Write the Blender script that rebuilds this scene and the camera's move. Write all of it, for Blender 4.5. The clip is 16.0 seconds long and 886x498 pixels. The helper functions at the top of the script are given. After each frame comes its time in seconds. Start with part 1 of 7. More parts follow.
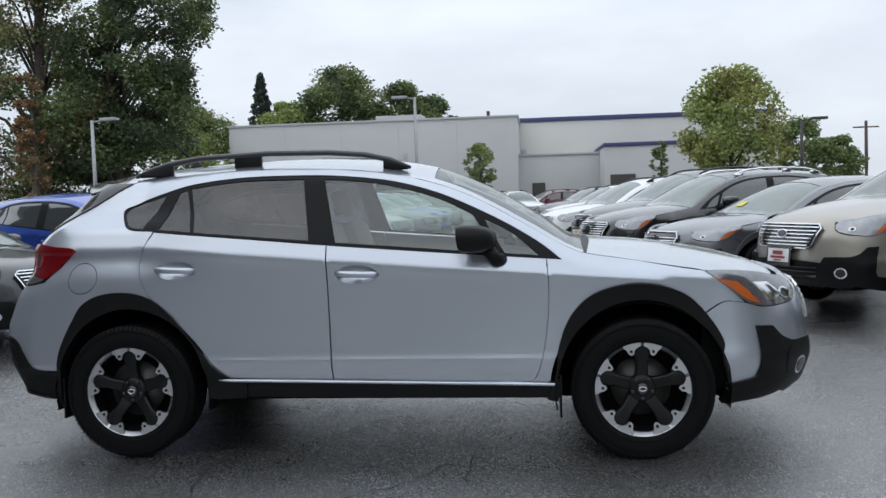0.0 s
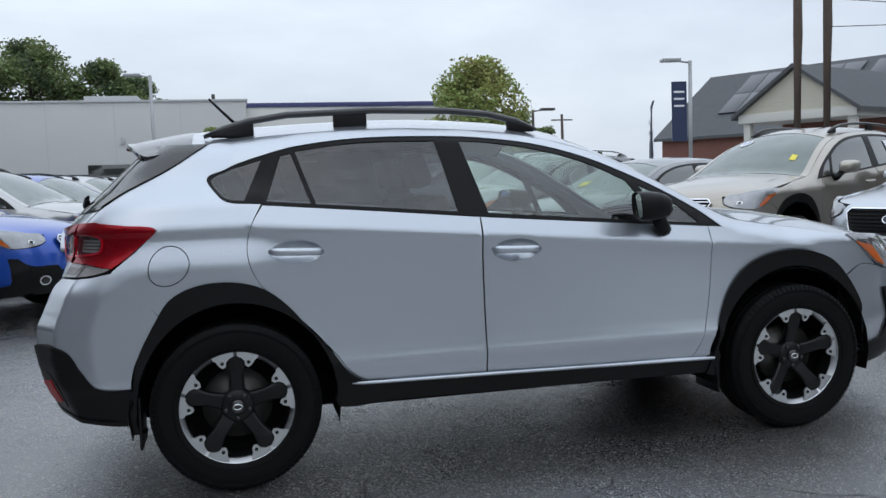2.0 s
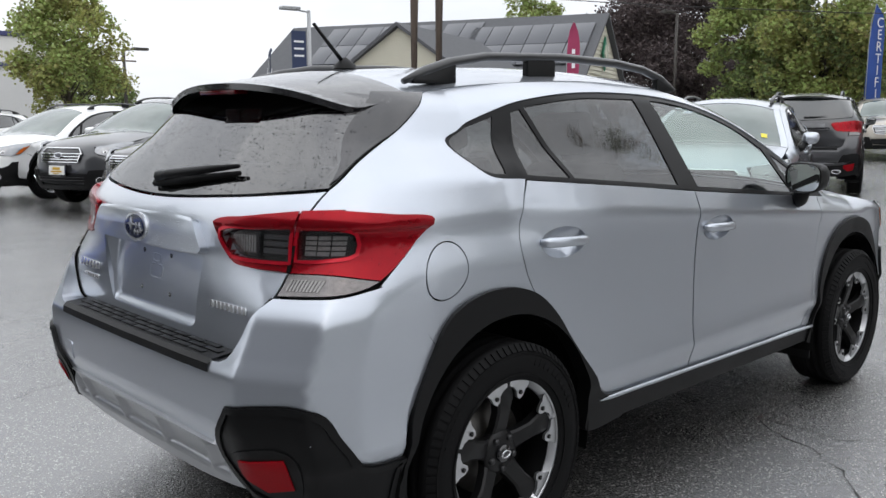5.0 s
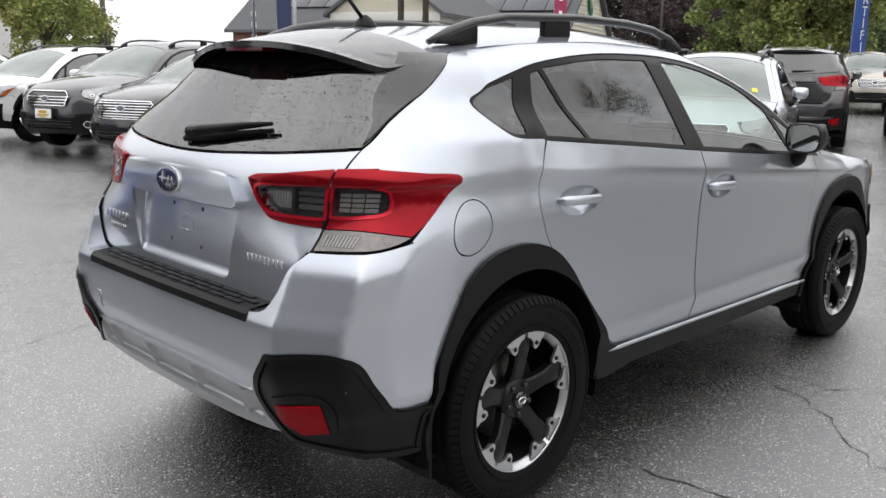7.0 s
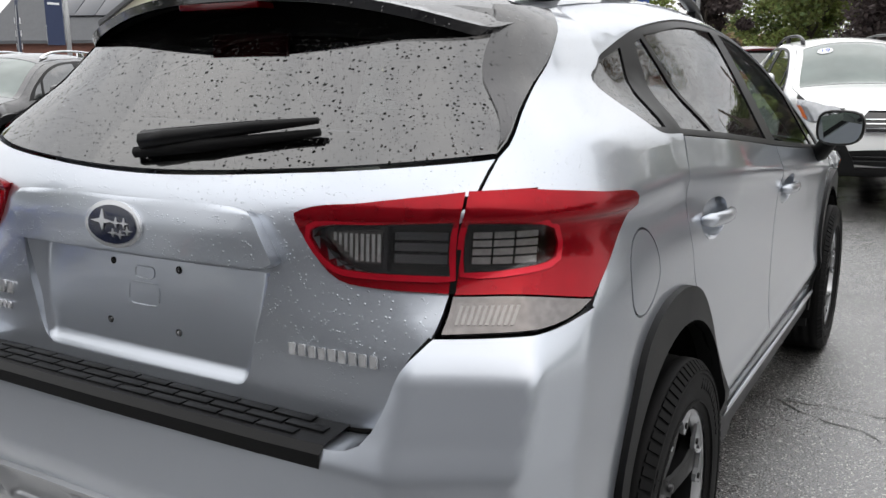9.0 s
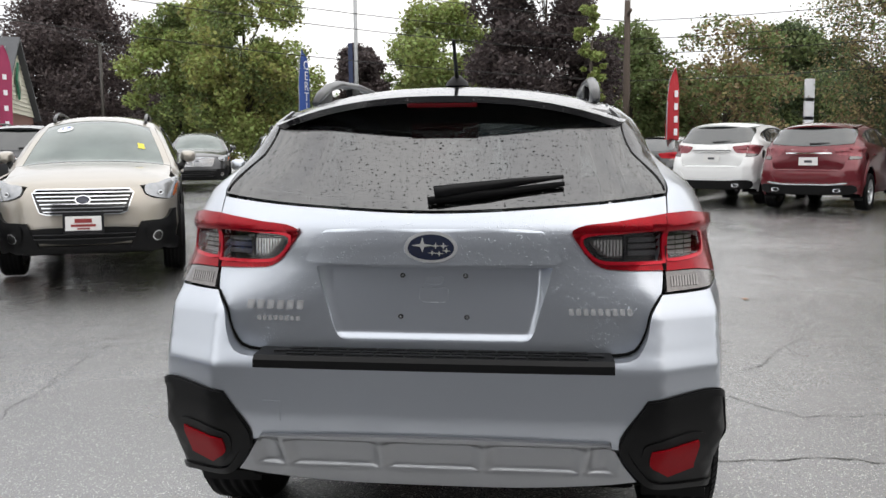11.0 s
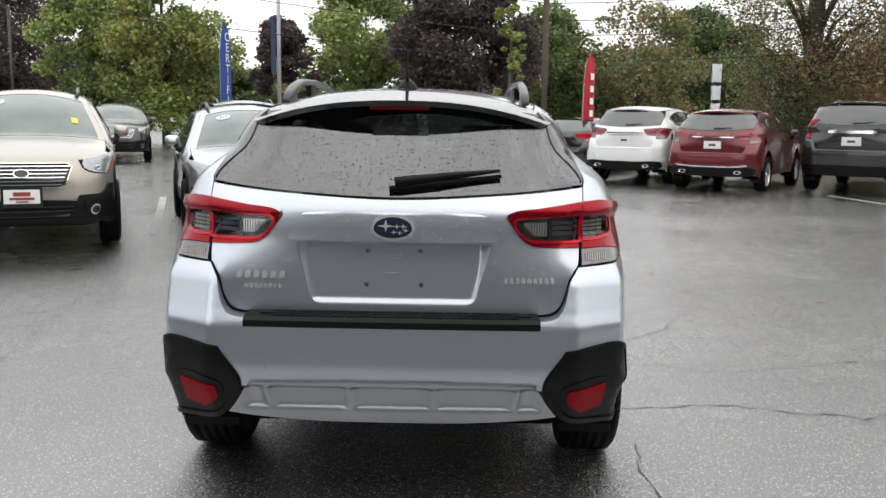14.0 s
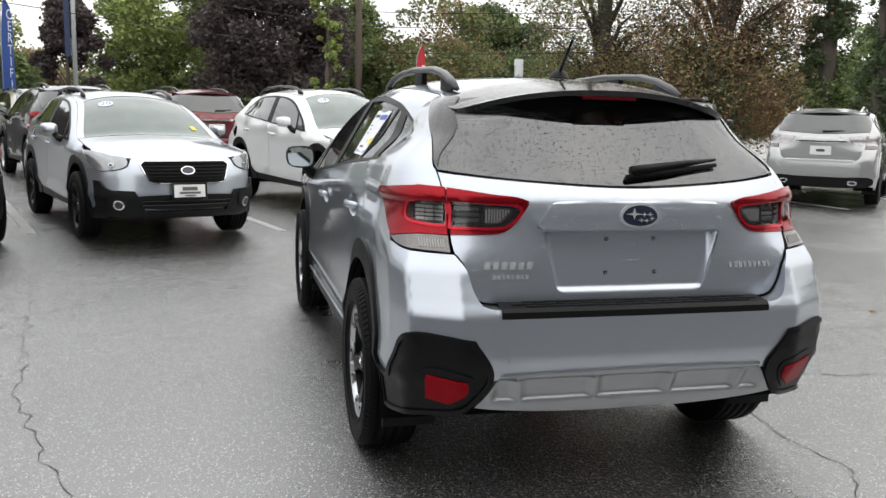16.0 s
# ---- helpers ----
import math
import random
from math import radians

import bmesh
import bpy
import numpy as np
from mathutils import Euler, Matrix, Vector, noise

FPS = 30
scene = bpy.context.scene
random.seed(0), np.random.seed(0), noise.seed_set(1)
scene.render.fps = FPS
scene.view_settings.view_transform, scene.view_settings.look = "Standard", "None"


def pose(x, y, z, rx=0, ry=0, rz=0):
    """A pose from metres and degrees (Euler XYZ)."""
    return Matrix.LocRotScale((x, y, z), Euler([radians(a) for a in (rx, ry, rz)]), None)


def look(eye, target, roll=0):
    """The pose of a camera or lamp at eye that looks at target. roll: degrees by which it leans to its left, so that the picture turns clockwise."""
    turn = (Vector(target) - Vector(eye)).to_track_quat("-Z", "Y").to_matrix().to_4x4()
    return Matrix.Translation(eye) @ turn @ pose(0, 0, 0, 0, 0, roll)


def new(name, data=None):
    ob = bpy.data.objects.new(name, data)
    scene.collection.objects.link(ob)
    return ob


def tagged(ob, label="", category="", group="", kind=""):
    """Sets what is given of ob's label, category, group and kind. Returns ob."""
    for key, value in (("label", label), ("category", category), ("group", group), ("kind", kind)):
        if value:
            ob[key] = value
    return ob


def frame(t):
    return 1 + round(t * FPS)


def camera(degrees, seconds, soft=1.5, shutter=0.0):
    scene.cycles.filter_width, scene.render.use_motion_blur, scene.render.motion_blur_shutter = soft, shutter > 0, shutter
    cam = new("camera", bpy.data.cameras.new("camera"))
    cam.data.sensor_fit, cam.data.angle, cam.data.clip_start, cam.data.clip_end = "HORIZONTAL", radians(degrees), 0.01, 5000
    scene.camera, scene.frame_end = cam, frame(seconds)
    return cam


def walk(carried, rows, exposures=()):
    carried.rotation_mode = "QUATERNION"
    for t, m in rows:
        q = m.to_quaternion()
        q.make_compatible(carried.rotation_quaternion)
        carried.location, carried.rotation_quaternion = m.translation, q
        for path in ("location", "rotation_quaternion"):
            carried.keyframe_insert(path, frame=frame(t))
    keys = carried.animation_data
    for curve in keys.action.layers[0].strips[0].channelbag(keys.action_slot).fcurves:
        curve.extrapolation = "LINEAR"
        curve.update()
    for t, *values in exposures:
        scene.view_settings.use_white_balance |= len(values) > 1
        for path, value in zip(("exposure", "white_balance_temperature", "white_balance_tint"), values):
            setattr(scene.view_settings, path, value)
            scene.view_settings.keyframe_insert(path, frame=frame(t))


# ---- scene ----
cam = camera(54.6, 16.0)
PATH = [
    (0, (0.838, -5.163, 1.327), (0.615, -3.179, 1.209), -1.7),
    (0.5, (0.415, -5.15, 1.312), (0.297, -3.158, 1.182), -1.2),
    (1, (-0.129, -5.009, 1.267), (-0.086, -3.015, 1.123), -1.3),
    (1.5, (-0.723, -4.782, 1.283), (-0.47, -2.804, 1.128), -1.6),
    (2, (-1.309, -4.505, 1.279), (-0.839, -2.568, 1.114), -1.9),
    (2.5, (-1.858, -4.126, 1.268), (-1.176, -2.254, 1.095), -2.2),
    (3, (-2.311, -3.634, 1.257), (-1.429, -1.847, 1.087), -2.4),
    (3.5, (-2.647, -3.158, 1.288), (-1.585, -1.472, 1.115), -2.3),
    (3.7, (-2.76, -2.98, 1.313), (-1.633, -1.338, 1.128), -2.1),
    (5.8, (-3.339, -2.539, 1.397), (-1.938, -1.159, 1.031), 0.8),
    (6, (-3.355, -2.554, 1.404), (-1.959, -1.173, 1.023), 0.8),
    (6.5, (-3.392, -2.55, 1.42), (-2.001, -1.172, 1.014), 0.8),
    (7, (-3.396, -2.545, 1.43), (-2.01, -1.167, 1.006), 0.8),
    (7.5, (-3.376, -2.517, 1.427), (-1.979, -1.153, 0.997), 0.7),
    (8, (-3.258, -2.371, 1.376), (-1.809, -1.061, 0.946), 0.5),
    (8.5, (-3.167, -1.889, 1.307), (-1.615, -0.701, 0.886), 0.2),
    (9, (-3.136, -1.335, 1.323), (-1.448, -0.338, 0.927), -0.2),
    (9.5, (-3.241, -0.868, 1.314), (-1.405, -0.13, 1.026), -1.1),
    (9.7, (-3.351, -0.723, 1.302), (-1.469, -0.091, 1.06), -1.3),
    (11.8, (-4.954, -0.276, 1.374), (-2.979, -0.12, 1.104), 0.2),
    (12, (-4.98, -0.339, 1.383), (-3.008, -0.162, 1.105), 0.1),
    (12.5, (-4.989, -0.359, 1.377), (-3.015, -0.194, 1.098), 0.2),
    (13, (-4.987, -0.358, 1.384), (-3.014, -0.182, 1.108), 0.1),
    (13.5, (-4.999, -0.359, 1.387), (-3.023, -0.213, 1.116), 0.3),
    (14, (-5.029, -0.216, 1.414), (-3.05, -0.188, 1.123), 0.8),
    (14.5, (-5.125, 0.284, 1.354), (-3.146, 0.167, 1.094), 1.4),
    (15, (-4.995, 0.754, 1.334), (-3.029, 0.504, 1.062), 1.6),
    (15.5, (-4.893, 1.158, 1.364), (-2.953, 0.768, 1.078), 1.6),
    (16, (-4.83, 1.423, 1.377), (-2.915, 0.928, 1.075), 1.4),
]
walk(cam, [(t, look(eye, target, roll)) for t, eye, target, roll in PATH],
     exposures=[(0.0, 0.32, 6250, 8), (3.7, 0.26, 5950, 7), (5.8, 0.90, 7000, 11), (9.7, 0.84, 6950, 10), (11.8, 0.90, 7000, 10), (16.0, 0.92, 7000, 9)])

# ---------------------------------------------------------------- sky and sun
world = bpy.data.worlds.new("overcast_sky")
scene.world = world
world.use_nodes = True
wn, wl = world.node_tree.nodes, world.node_tree.links
wn.clear()
SUN_UP, SUN_AZ = radians(48), radians(215)
sky = wn.new("ShaderNodeTexSky")
sky.sky_type, sky.sun_disc = "NISHITA", False
sky.sun_elevation, sky.sun_rotation = SUN_UP, SUN_AZ
sky.dust_density, sky.air_density = 4.0, 1.0
coord = wn.new("ShaderNodeTexCoord")
cloud = wn.new("ShaderNodeTexNoise")
cloud.inputs["Scale"].default_value, cloud.inputs["Detail"].default_value, cloud.inputs["Roughness"].default_value = 2.2, 5.0, 0.55
squash = wn.new("ShaderNodeMapping")
squash.inputs["Scale"].default_value = (1.0, 1.0, 3.2)
ramp = wn.new("ShaderNodeValToRGB")
ramp.color_ramp.elements[0].position, ramp.color_ramp.elements[0].color = 0.32, (0.60, 0.635, 0.70, 1)
ramp.color_ramp.elements[1].position, ramp.color_ramp.elements[1].color = 0.68, (0.80, 0.83, 0.88, 1)
mixc = wn.new("ShaderNodeMix")
mixc.data_type, mixc.blend_type = "RGBA", "MIX"
mixc.inputs["Factor"].default_value = 0.94
back = wn.new("ShaderNodeBackground")
back.inputs["Strength"].default_value = 1.0
dim = wn.new("ShaderNodeMix")
dim.data_type, dim.blend_type = "RGBA", "MULTIPLY"
dim.inputs["Factor"].default_value = 1.0
dim.inputs[7].default_value = (0.1, 0.1, 0.1, 1)
out = wn.new("ShaderNodeOutputWorld")
wl.new(coord.outputs["Generated"], squash.inputs["Vector"])
wl.new(squash.outputs["Vector"], cloud.inputs["Vector"])
wl.new(cloud.outputs["Fac"], ramp.inputs["Fac"])
wl.new(sky.outputs["Color"], dim.inputs[6])
wl.new(dim.outputs[2], mixc.inputs[6])
wl.new(ramp.outputs["Color"], mixc.inputs[7])
# an overcast sky is about twice as bright overhead as at the horizon
sep, lift = wn.new("ShaderNodeSeparateXYZ"), wn.new("ShaderNodeMapRange")
lift.inputs[1].default_value, lift.inputs[2].default_value = 0.0, 1.0
lift.inputs[3].default_value, lift.inputs[4].default_value = 0.86, 1.52
wl.new(coord.outputs["Generated"], sep.inputs[0])
wl.new(sep.outputs["Z"], lift.inputs[0])
wl.new(lift.outputs[0], back.inputs["Strength"])
wl.new(mixc.outputs[2], back.inputs["Color"])
wl.new(back.outputs["Background"], out.inputs["Surface"])
sun = new("sun", bpy.data.lights.new("sun", "SUN"))
sun.data.energy, sun.data.angle, sun.data.color = 0.42, radians(178), (1.0, 0.98, 0.95)
sun.matrix_world = look((math.sin(SUN_AZ) * 30, math.cos(SUN_AZ) * 30, 30 * math.tan(SUN_UP)), (0, 0, 0))


# ---------------------------------------------------------------- materials
MATS = {}


def mat(name, color, rough=0.5, metal=0.0, vary=0.0, scale=6.0, fine=0.0, fine_scale=120.0, coat=0.0, spec=0.5, bump=0.0, rvary=0.0, drops=0.0, emit=0.0):
    """A surface with two scales of variation, relief and, where wanted, rain drops."""
    if name in MATS:
        return MATS[name]
    m = bpy.data.materials.new(name)
    m.use_nodes = True
    nt = m.node_tree
    b = nt.nodes["Principled BSDF"]
    b.inputs["Base Color"].default_value = (*color, 1)
    b.inputs["Roughness"].default_value, b.inputs["Metallic"].default_value = rough, metal
    b.inputs["Coat Weight"].default_value, b.inputs["Coat Roughness"].default_value = coat, 0.04
    b.inputs["Specular IOR Level"].default_value = spec
    if emit:
        b.inputs["Emission Color"].default_value, b.inputs["Emission Strength"].default_value = (*color, 1), emit
    tc = nt.nodes.new("ShaderNodeTexCoord")

    def noise_at(s, detail=4.0):
        n = nt.nodes.new("ShaderNodeTexNoise")
        n.inputs["Scale"].default_value, n.inputs["Detail"].default_value = s, detail
        nt.links.new(tc.outputs["Object"], n.inputs["Vector"])
        return n

    if vary or fine:
        big, small = noise_at(scale), noise_at(fine_scale, 2.0)
        mul = nt.nodes.new("ShaderNodeMath")
        mul.operation = "MULTIPLY_ADD"
        mul.inputs[1].default_value, mul.inputs[2].default_value = 2 * vary, 1 - vary
        nt.links.new(big.outputs["Fac"], mul.inputs[0])
        mul2 = nt.nodes.new("ShaderNodeMath")
        mul2.operation = "MULTIPLY_ADD"
        mul2.inputs[1].default_value, mul2.inputs[2].default_value = 2 * fine, 1 - fine
        nt.links.new(small.outputs["Fac"], mul2.inputs[0])
        both = nt.nodes.new("ShaderNodeMath")
        both.operation = "MULTIPLY"
        nt.links.new(mul.outputs[0], both.inputs[0])
        nt.links.new(mul2.outputs[0], both.inputs[1])
        tint = nt.nodes.new("ShaderNodeVectorMath")
        tint.operation = "SCALE"
        tint.inputs[0].default_value = color
        nt.links.new(both.outputs[0], tint.inputs["Scale"])
        nt.links.new(tint.outputs[0], b.inputs["Base Color"])
    if rvary:
        rn = noise_at(scale * 0.7)
        rm = nt.nodes.new("ShaderNodeMath")
        rm.operation, rm.use_clamp = "MULTIPLY_ADD", True
        rm.inputs[1].default_value, rm.inputs[2].default_value = 2 * rvary, rough - rvary
        nt.links.new(rn.outputs["Fac"], rm.inputs[0])
        nt.links.new(rm.outputs[0], b.inputs["Roughness"])
    if bump or drops:
        bp = nt.nodes.new("ShaderNodeBump")
        bp.inputs["Distance"].default_value = 0.002
        if drops:
            vo = nt.nodes.new("ShaderNodeTexVoronoi")
            vo.inputs["Scale"].default_value, vo.inputs["Randomness"].default_value = drops, 1.0
            nt.links.new(tc.outputs["Object"], vo.inputs["Vector"])
            sel = nt.nodes.new("ShaderNodeSeparateColor")
            nt.links.new(vo.outputs["Color"], sel.inputs[0])
            size = nt.nodes.new("ShaderNodeMath")
            size.operation, size.inputs[1].default_value, size.inputs[2].default_value = "MULTIPLY_ADD", 0.42, -0.06
            nt.links.new(sel.outputs[0], size.inputs[0])
            d = nt.nodes.new("ShaderNodeMath")
            d.operation, d.use_clamp = "SUBTRACT", True
            nt.links.new(size.outputs[0], d.inputs[0])
            nt.links.new(vo.outputs["Distance"], d.inputs[1])
            nt.links.new(d.outputs[0], bp.inputs["Height"])
            bp.inputs["Strength"].default_value, bp.inputs["Distance"].default_value = 1.0, (1.6 if drops < 150 else 0.5) / drops
        else:
            bn = noise_at(fine_scale, 3.0)
            nt.links.new(bn.outputs["Fac"], bp.inputs["Height"])
            bp.inputs["Strength"].default_value = bump
        nt.links.new(bp.outputs["Normal"], b.inputs["Normal"])
        if coat:
            nt.links.new(bp.outputs["Normal"], b.inputs["Coat Normal"])
    MATS[name] = m
    return m


def glass(name, tint, drops=0.0, f0=0.05):
    """Thin window glass: it lets tinted light through and reflects more at grazing angles; rain beads on it."""
    if name in MATS:
        return MATS[name]
    m = bpy.data.materials.new(name)
    m.use_nodes = True
    nt = m.node_tree
    nt.nodes.clear()
    tr, gl = nt.nodes.new("ShaderNodeBsdfTransparent"), nt.nodes.new("ShaderNodeBsdfGlossy")
    tr.inputs["Color"].default_value, gl.inputs["Roughness"].default_value = (*tint, 1), 0.02
    lw, pw, ma = nt.nodes.new("ShaderNodeLayerWeight"), nt.nodes.new("ShaderNodeMath"), nt.nodes.new("ShaderNodeMath")
    lw.inputs["Blend"].default_value = 0.5
    pw.operation, pw.inputs[1].default_value = "POWER", 4.0
    ma.operation, ma.inputs[1].default_value, ma.inputs[2].default_value = "MULTIPLY_ADD", 0.9 - f0, f0
    mx, o = nt.nodes.new("ShaderNodeMixShader"), nt.nodes.new("ShaderNodeOutputMaterial")
    nt.links.new(lw.outputs["Facing"], pw.inputs[0])
    nt.links.new(pw.outputs[0], ma.inputs[0])
    nt.links.new(ma.outputs[0], mx.inputs["Fac"])
    nt.links.new(tr.outputs[0], mx.inputs[1])
    nt.links.new(gl.outputs[0], mx.inputs[2])
    nt.links.new(mx.outputs[0], o.inputs["Surface"])
    if drops:
        tc = nt.nodes.new("ShaderNodeTexCoord")
        total = None
        for sc, hi, lo in ((drops, 0.46, -0.08), (drops * 2.1, 0.46, -0.14)):
            vo, sel, size, d = (nt.nodes.new(k) for k in ("ShaderNodeTexVoronoi", "ShaderNodeSeparateColor", "ShaderNodeMath", "ShaderNodeMath"))
            vo.inputs["Scale"].default_value = sc
            nt.links.new(tc.outputs["Object"], vo.inputs["Vector"])
            size.operation, size.inputs[1].default_value, size.inputs[2].default_value = "MULTIPLY_ADD", hi, lo
            d.operation, d.use_clamp = "SUBTRACT", True
            nt.links.new(vo.outputs["Color"], sel.inputs[0])
            nt.links.new(sel.outputs[0], size.inputs[0])
            nt.links.new(size.outputs[0], d.inputs[0])
            nt.links.new(vo.outputs["Distance"], d.inputs[1])
            if total is None:
                total = d
            else:
                mxx = nt.nodes.new("ShaderNodeMath")
                mxx.operation = "MAXIMUM"
                nt.links.new(total.outputs[0], mxx.inputs[0])
                nt.links.new(d.outputs[0], mxx.inputs[1])
                total = mxx
        bp = nt.nodes.new("ShaderNodeBump")
        nt.links.new(total.outputs[0], bp.inputs["Height"])
        bp.inputs["Strength"].default_value, bp.inputs["Distance"].default_value = 1.0, 2.4 / drops
        for sock in (gl.inputs["Normal"], lw.inputs["Normal"]):
            nt.links.new(bp.outputs["Normal"], sock)
        lens = nt.nodes.new("ShaderNodeMath")
        lens.operation, lens.inputs[1].default_value, lens.use_clamp = "MULTIPLY", 9.0, True
        keep = nt.nodes.new("ShaderNodeMath")
        keep.operation, keep.inputs[1].default_value, keep.inputs[2].default_value = "MULTIPLY_ADD", -0.7, 1.0
        fin = nt.nodes.new("ShaderNodeMath")
        fin.operation = "MULTIPLY"
        nt.links.new(total.outputs[0], lens.inputs[0])
        nt.links.new(lens.outputs[0], keep.inputs[0])
        nt.links.new(keep.outputs[0], fin.inputs[0])
        nt.links.new(ma.outputs[0], fin.inputs[1])
        nt.links.new(fin.outputs[0], mx.inputs["Fac"])
    MATS[name] = m
    return m


def paint(name, color, metal=0.0, rough=0.35, drops=0.0):
    return mat("paint_" + name, color, rough, metal, vary=0.02, scale=1.5, fine=0.03, fine_scale=900, coat=1.0, drops=drops)


PLASTIC = mat("black_plastic", (0.0042, 0.0043, 0.0047), 0.44, spec=0.20, vary=0.15, scale=7, fine=0.2, fine_scale=260, bump=0.15, rvary=0.1)
GLOSSBLACK = mat("gloss_black", (0.010, 0.010, 0.012), 0.12, coat=0.6, vary=0.1, scale=9)
WETBLACK = mat("gloss_black_wet", (0.012, 0.012, 0.014), 0.14, coat=0.6, drops=130)
TRIMBLACK = mat("satin_black_trim", (0.005, 0.005, 0.0055), 0.36, vary=0.15, scale=9, spec=0.14)
RUBBER = mat("tyre_rubber", (0.0038, 0.0038, 0.0041), 0.62, spec=0.12, vary=0.25, scale=9, fine=0.15, fine_scale=160, bump=0.2)
CHROME = mat("chrome", (0.80, 0.81, 0.83), 0.10, 1.0, vary=0.05, scale=20)
MACHINED = mat("machined_alloy", (0.55, 0.56, 0.575), 0.40, 1.0, vary=0.06, scale=25)
DARKIN = mat("dark_interior", (0.03, 0.03, 0.032), 0.8, vary=0.2, scale=8, bump=0.2)
SEATGREY = mat("seat_cloth", (0.30, 0.30, 0.29), 0.9, vary=0.12, scale=10, fine=0.15, fine_scale=300, bump=0.3)
LINER = mat("headliner", (0.42, 0.42, 0.40), 0.95, vary=0.06, scale=6)
UNDER = mat("underbody", (0.004, 0.004, 0.004), 0.9, vary=0.2, scale=5, spec=0.08)
REDLENS = mat("red_lens", (0.25, 0.001, 0.007), 0.22, 0.70, coat=0.25, spec=0.2, vary=0.22, scale=26)
REDGLOW = mat("red_lens_bright", (0.48, 0.003, 0.018), 0.2, 0.6, coat=0.3, vary=0.2, scale=40)
REDDEEP = mat("red_lens_deep", (0.07, 0.001, 0.003), 0.15, spec=0.2, coat=0.3, vary=0.2, scale=22)
REFLECT = mat("red_reflector", (0.27, 0.002, 0.007), 0.4, spec=0.12, vary=0.1, scale=30, fine=0.35, fine_scale=420)
SMOKE = mat("smoked_lens", (0.009, 0.009, 0.009), 0.14, coat=0.4, vary=0.4, scale=28)
CLEAR = mat("clear_lens", (0.15, 0.14, 0.138), 0.2, 0.75, coat=0.4, vary=0.45, scale=70)
PRISM = mat("bright_prism", (0.72, 0.72, 0.71), 0.16, 0.9, coat=0.5, vary=0.35, scale=120)
HEADLENS = mat("head_lens", (0.20, 0.205, 0.215), 0.10, 0.7, coat=1.0, vary=0.35, scale=40)
LAMPFAR = mat("far_head_lens", (0.30, 0.31, 0.325), 0.12, 0.6, coat=0.8, vary=0.35, scale=17)
TAILFAR = mat("clear_tail_lens", (0.42, 0.40, 0.40), 0.18, 0.55, coat=0.8, vary=0.4, scale=25)
BADGE = mat("badge_silver", (0.74, 0.75, 0.77), 0.14, 0.65, coat=0.5, vary=0.05, scale=40)
RIB = mat("lens_rib", (0.24, 0.23, 0.225), 0.2, 0.5, vary=0.2, scale=80)
RAIL = mat("satin_rail", (0.022, 0.0225, 0.024), 0.36, vary=0.1, scale=6, coat=0.25)
AMBER = mat("amber_lens", (0.50, 0.10, 0.010), 0.15, coat=1.0, vary=0.1, scale=20)
EMBLEM = mat("emblem_blue", (0.010, 0.014, 0.035), 0.15, coat=0.4)
PLATEWHITE = mat("plate_white", (0.72, 0.72, 0.71), 0.4, vary=0.05, scale=12)
PAPER = mat("white_paper", (0.74, 0.75, 0.78), 0.6, vary=0.04, scale=8)
INK = mat("dark_ink", (0.06, 0.06, 0.07), 0.6)
STICKER_Y = mat("yellow_sticker", (0.72, 0.62, 0.06), 0.5, vary=0.1, scale=30)
STICKER_B = mat("blue_sticker", (0.03, 0.09, 0.42), 0.4)
GLASS_DARK = glass("privacy_glass", (0.085, 0.088, 0.10), 170, 0.10)
GLASS_REAR = glass("privacy_glass_wet", (0.036, 0.038, 0.040), 112, 0.165)
GLASS_CLEAR = glass("window_glass", (0.78, 0.88, 0.83), 0.0, 0.11)
GLASS_LAMP = glass("lamp_cover_glass", (0.86, 0.86, 0.86), 0.0, 0.035)
GLASS_FAR = mat("far_window_glass", (0.018, 0.022, 0.022), 0.05, coat=1.0, vary=0.5, scale=2.5, spec=0.8)
GLASS_SHIELD = mat("far_windshield_glass", (0.11, 0.14, 0.13), 0.05, coat=0.6, vary=0.5, scale=2.2, spec=0.4)
SILVER = paint("ice_silver", (0.455, 0.488, 0.54), 0.84, 0.30)
SILVER_BEAD = paint("ice_silver_beaded", (0.455, 0.488, 0.54), 0.84, 0.30, drops=165)
SILVER_WET = paint("ice_silver_wet", (0.455, 0.488, 0.54), 0.84, 0.30, drops=120)


# ---------------------------------------------------------------- mesh helpers
def link(name, verts, faces, material, parent=None, label="", normals=None, smooth=True):
    me = bpy.data.meshes.new(name)
    me.from_pydata([tuple(map(float, v)) for v in verts], [], [tuple(map(int, f)) for f in faces])
    for m in material if isinstance(material, (list, tuple)) else [material]:
        me.materials.append(m)
    if smooth and len(me.polygons):
        me.polygons.foreach_set("use_smooth", [True] * len(me.polygons))
    if normals is not None:
        me.normals_split_custom_set_from_vertices([tuple(map(float, n)) for n in normals])
    ob = new(name, me)
    if parent is not None:
        ob.parent = parent
    if label:
        ob["label"] = label
    return ob


def part(name, bm, material, parent=None, label="", angle=35):
    """Links a bmesh as one mesh object, smooth but for sharp edges."""
    me = bpy.data.meshes.new(name)
    for e in bm.edges:
        e.smooth = len(e.link_faces) == 2 and e.calc_face_angle(0) < radians(angle)
    for f in bm.faces:
        f.smooth = True
    bm.to_mesh(me)
    bm.free()
    for m in material if isinstance(material, (list, tuple)) else [material]:
        me.materials.append(m)
    ob = new(name, me)
    if parent is not None:
        ob.parent = parent
    if label:
        ob["label"] = label
    return ob


def empty(name, m=None, label="", category="", group=""):
    ob = new(name)
    if m is not None:
        ob.matrix_world = m
    return tagged(ob, label, category, group)


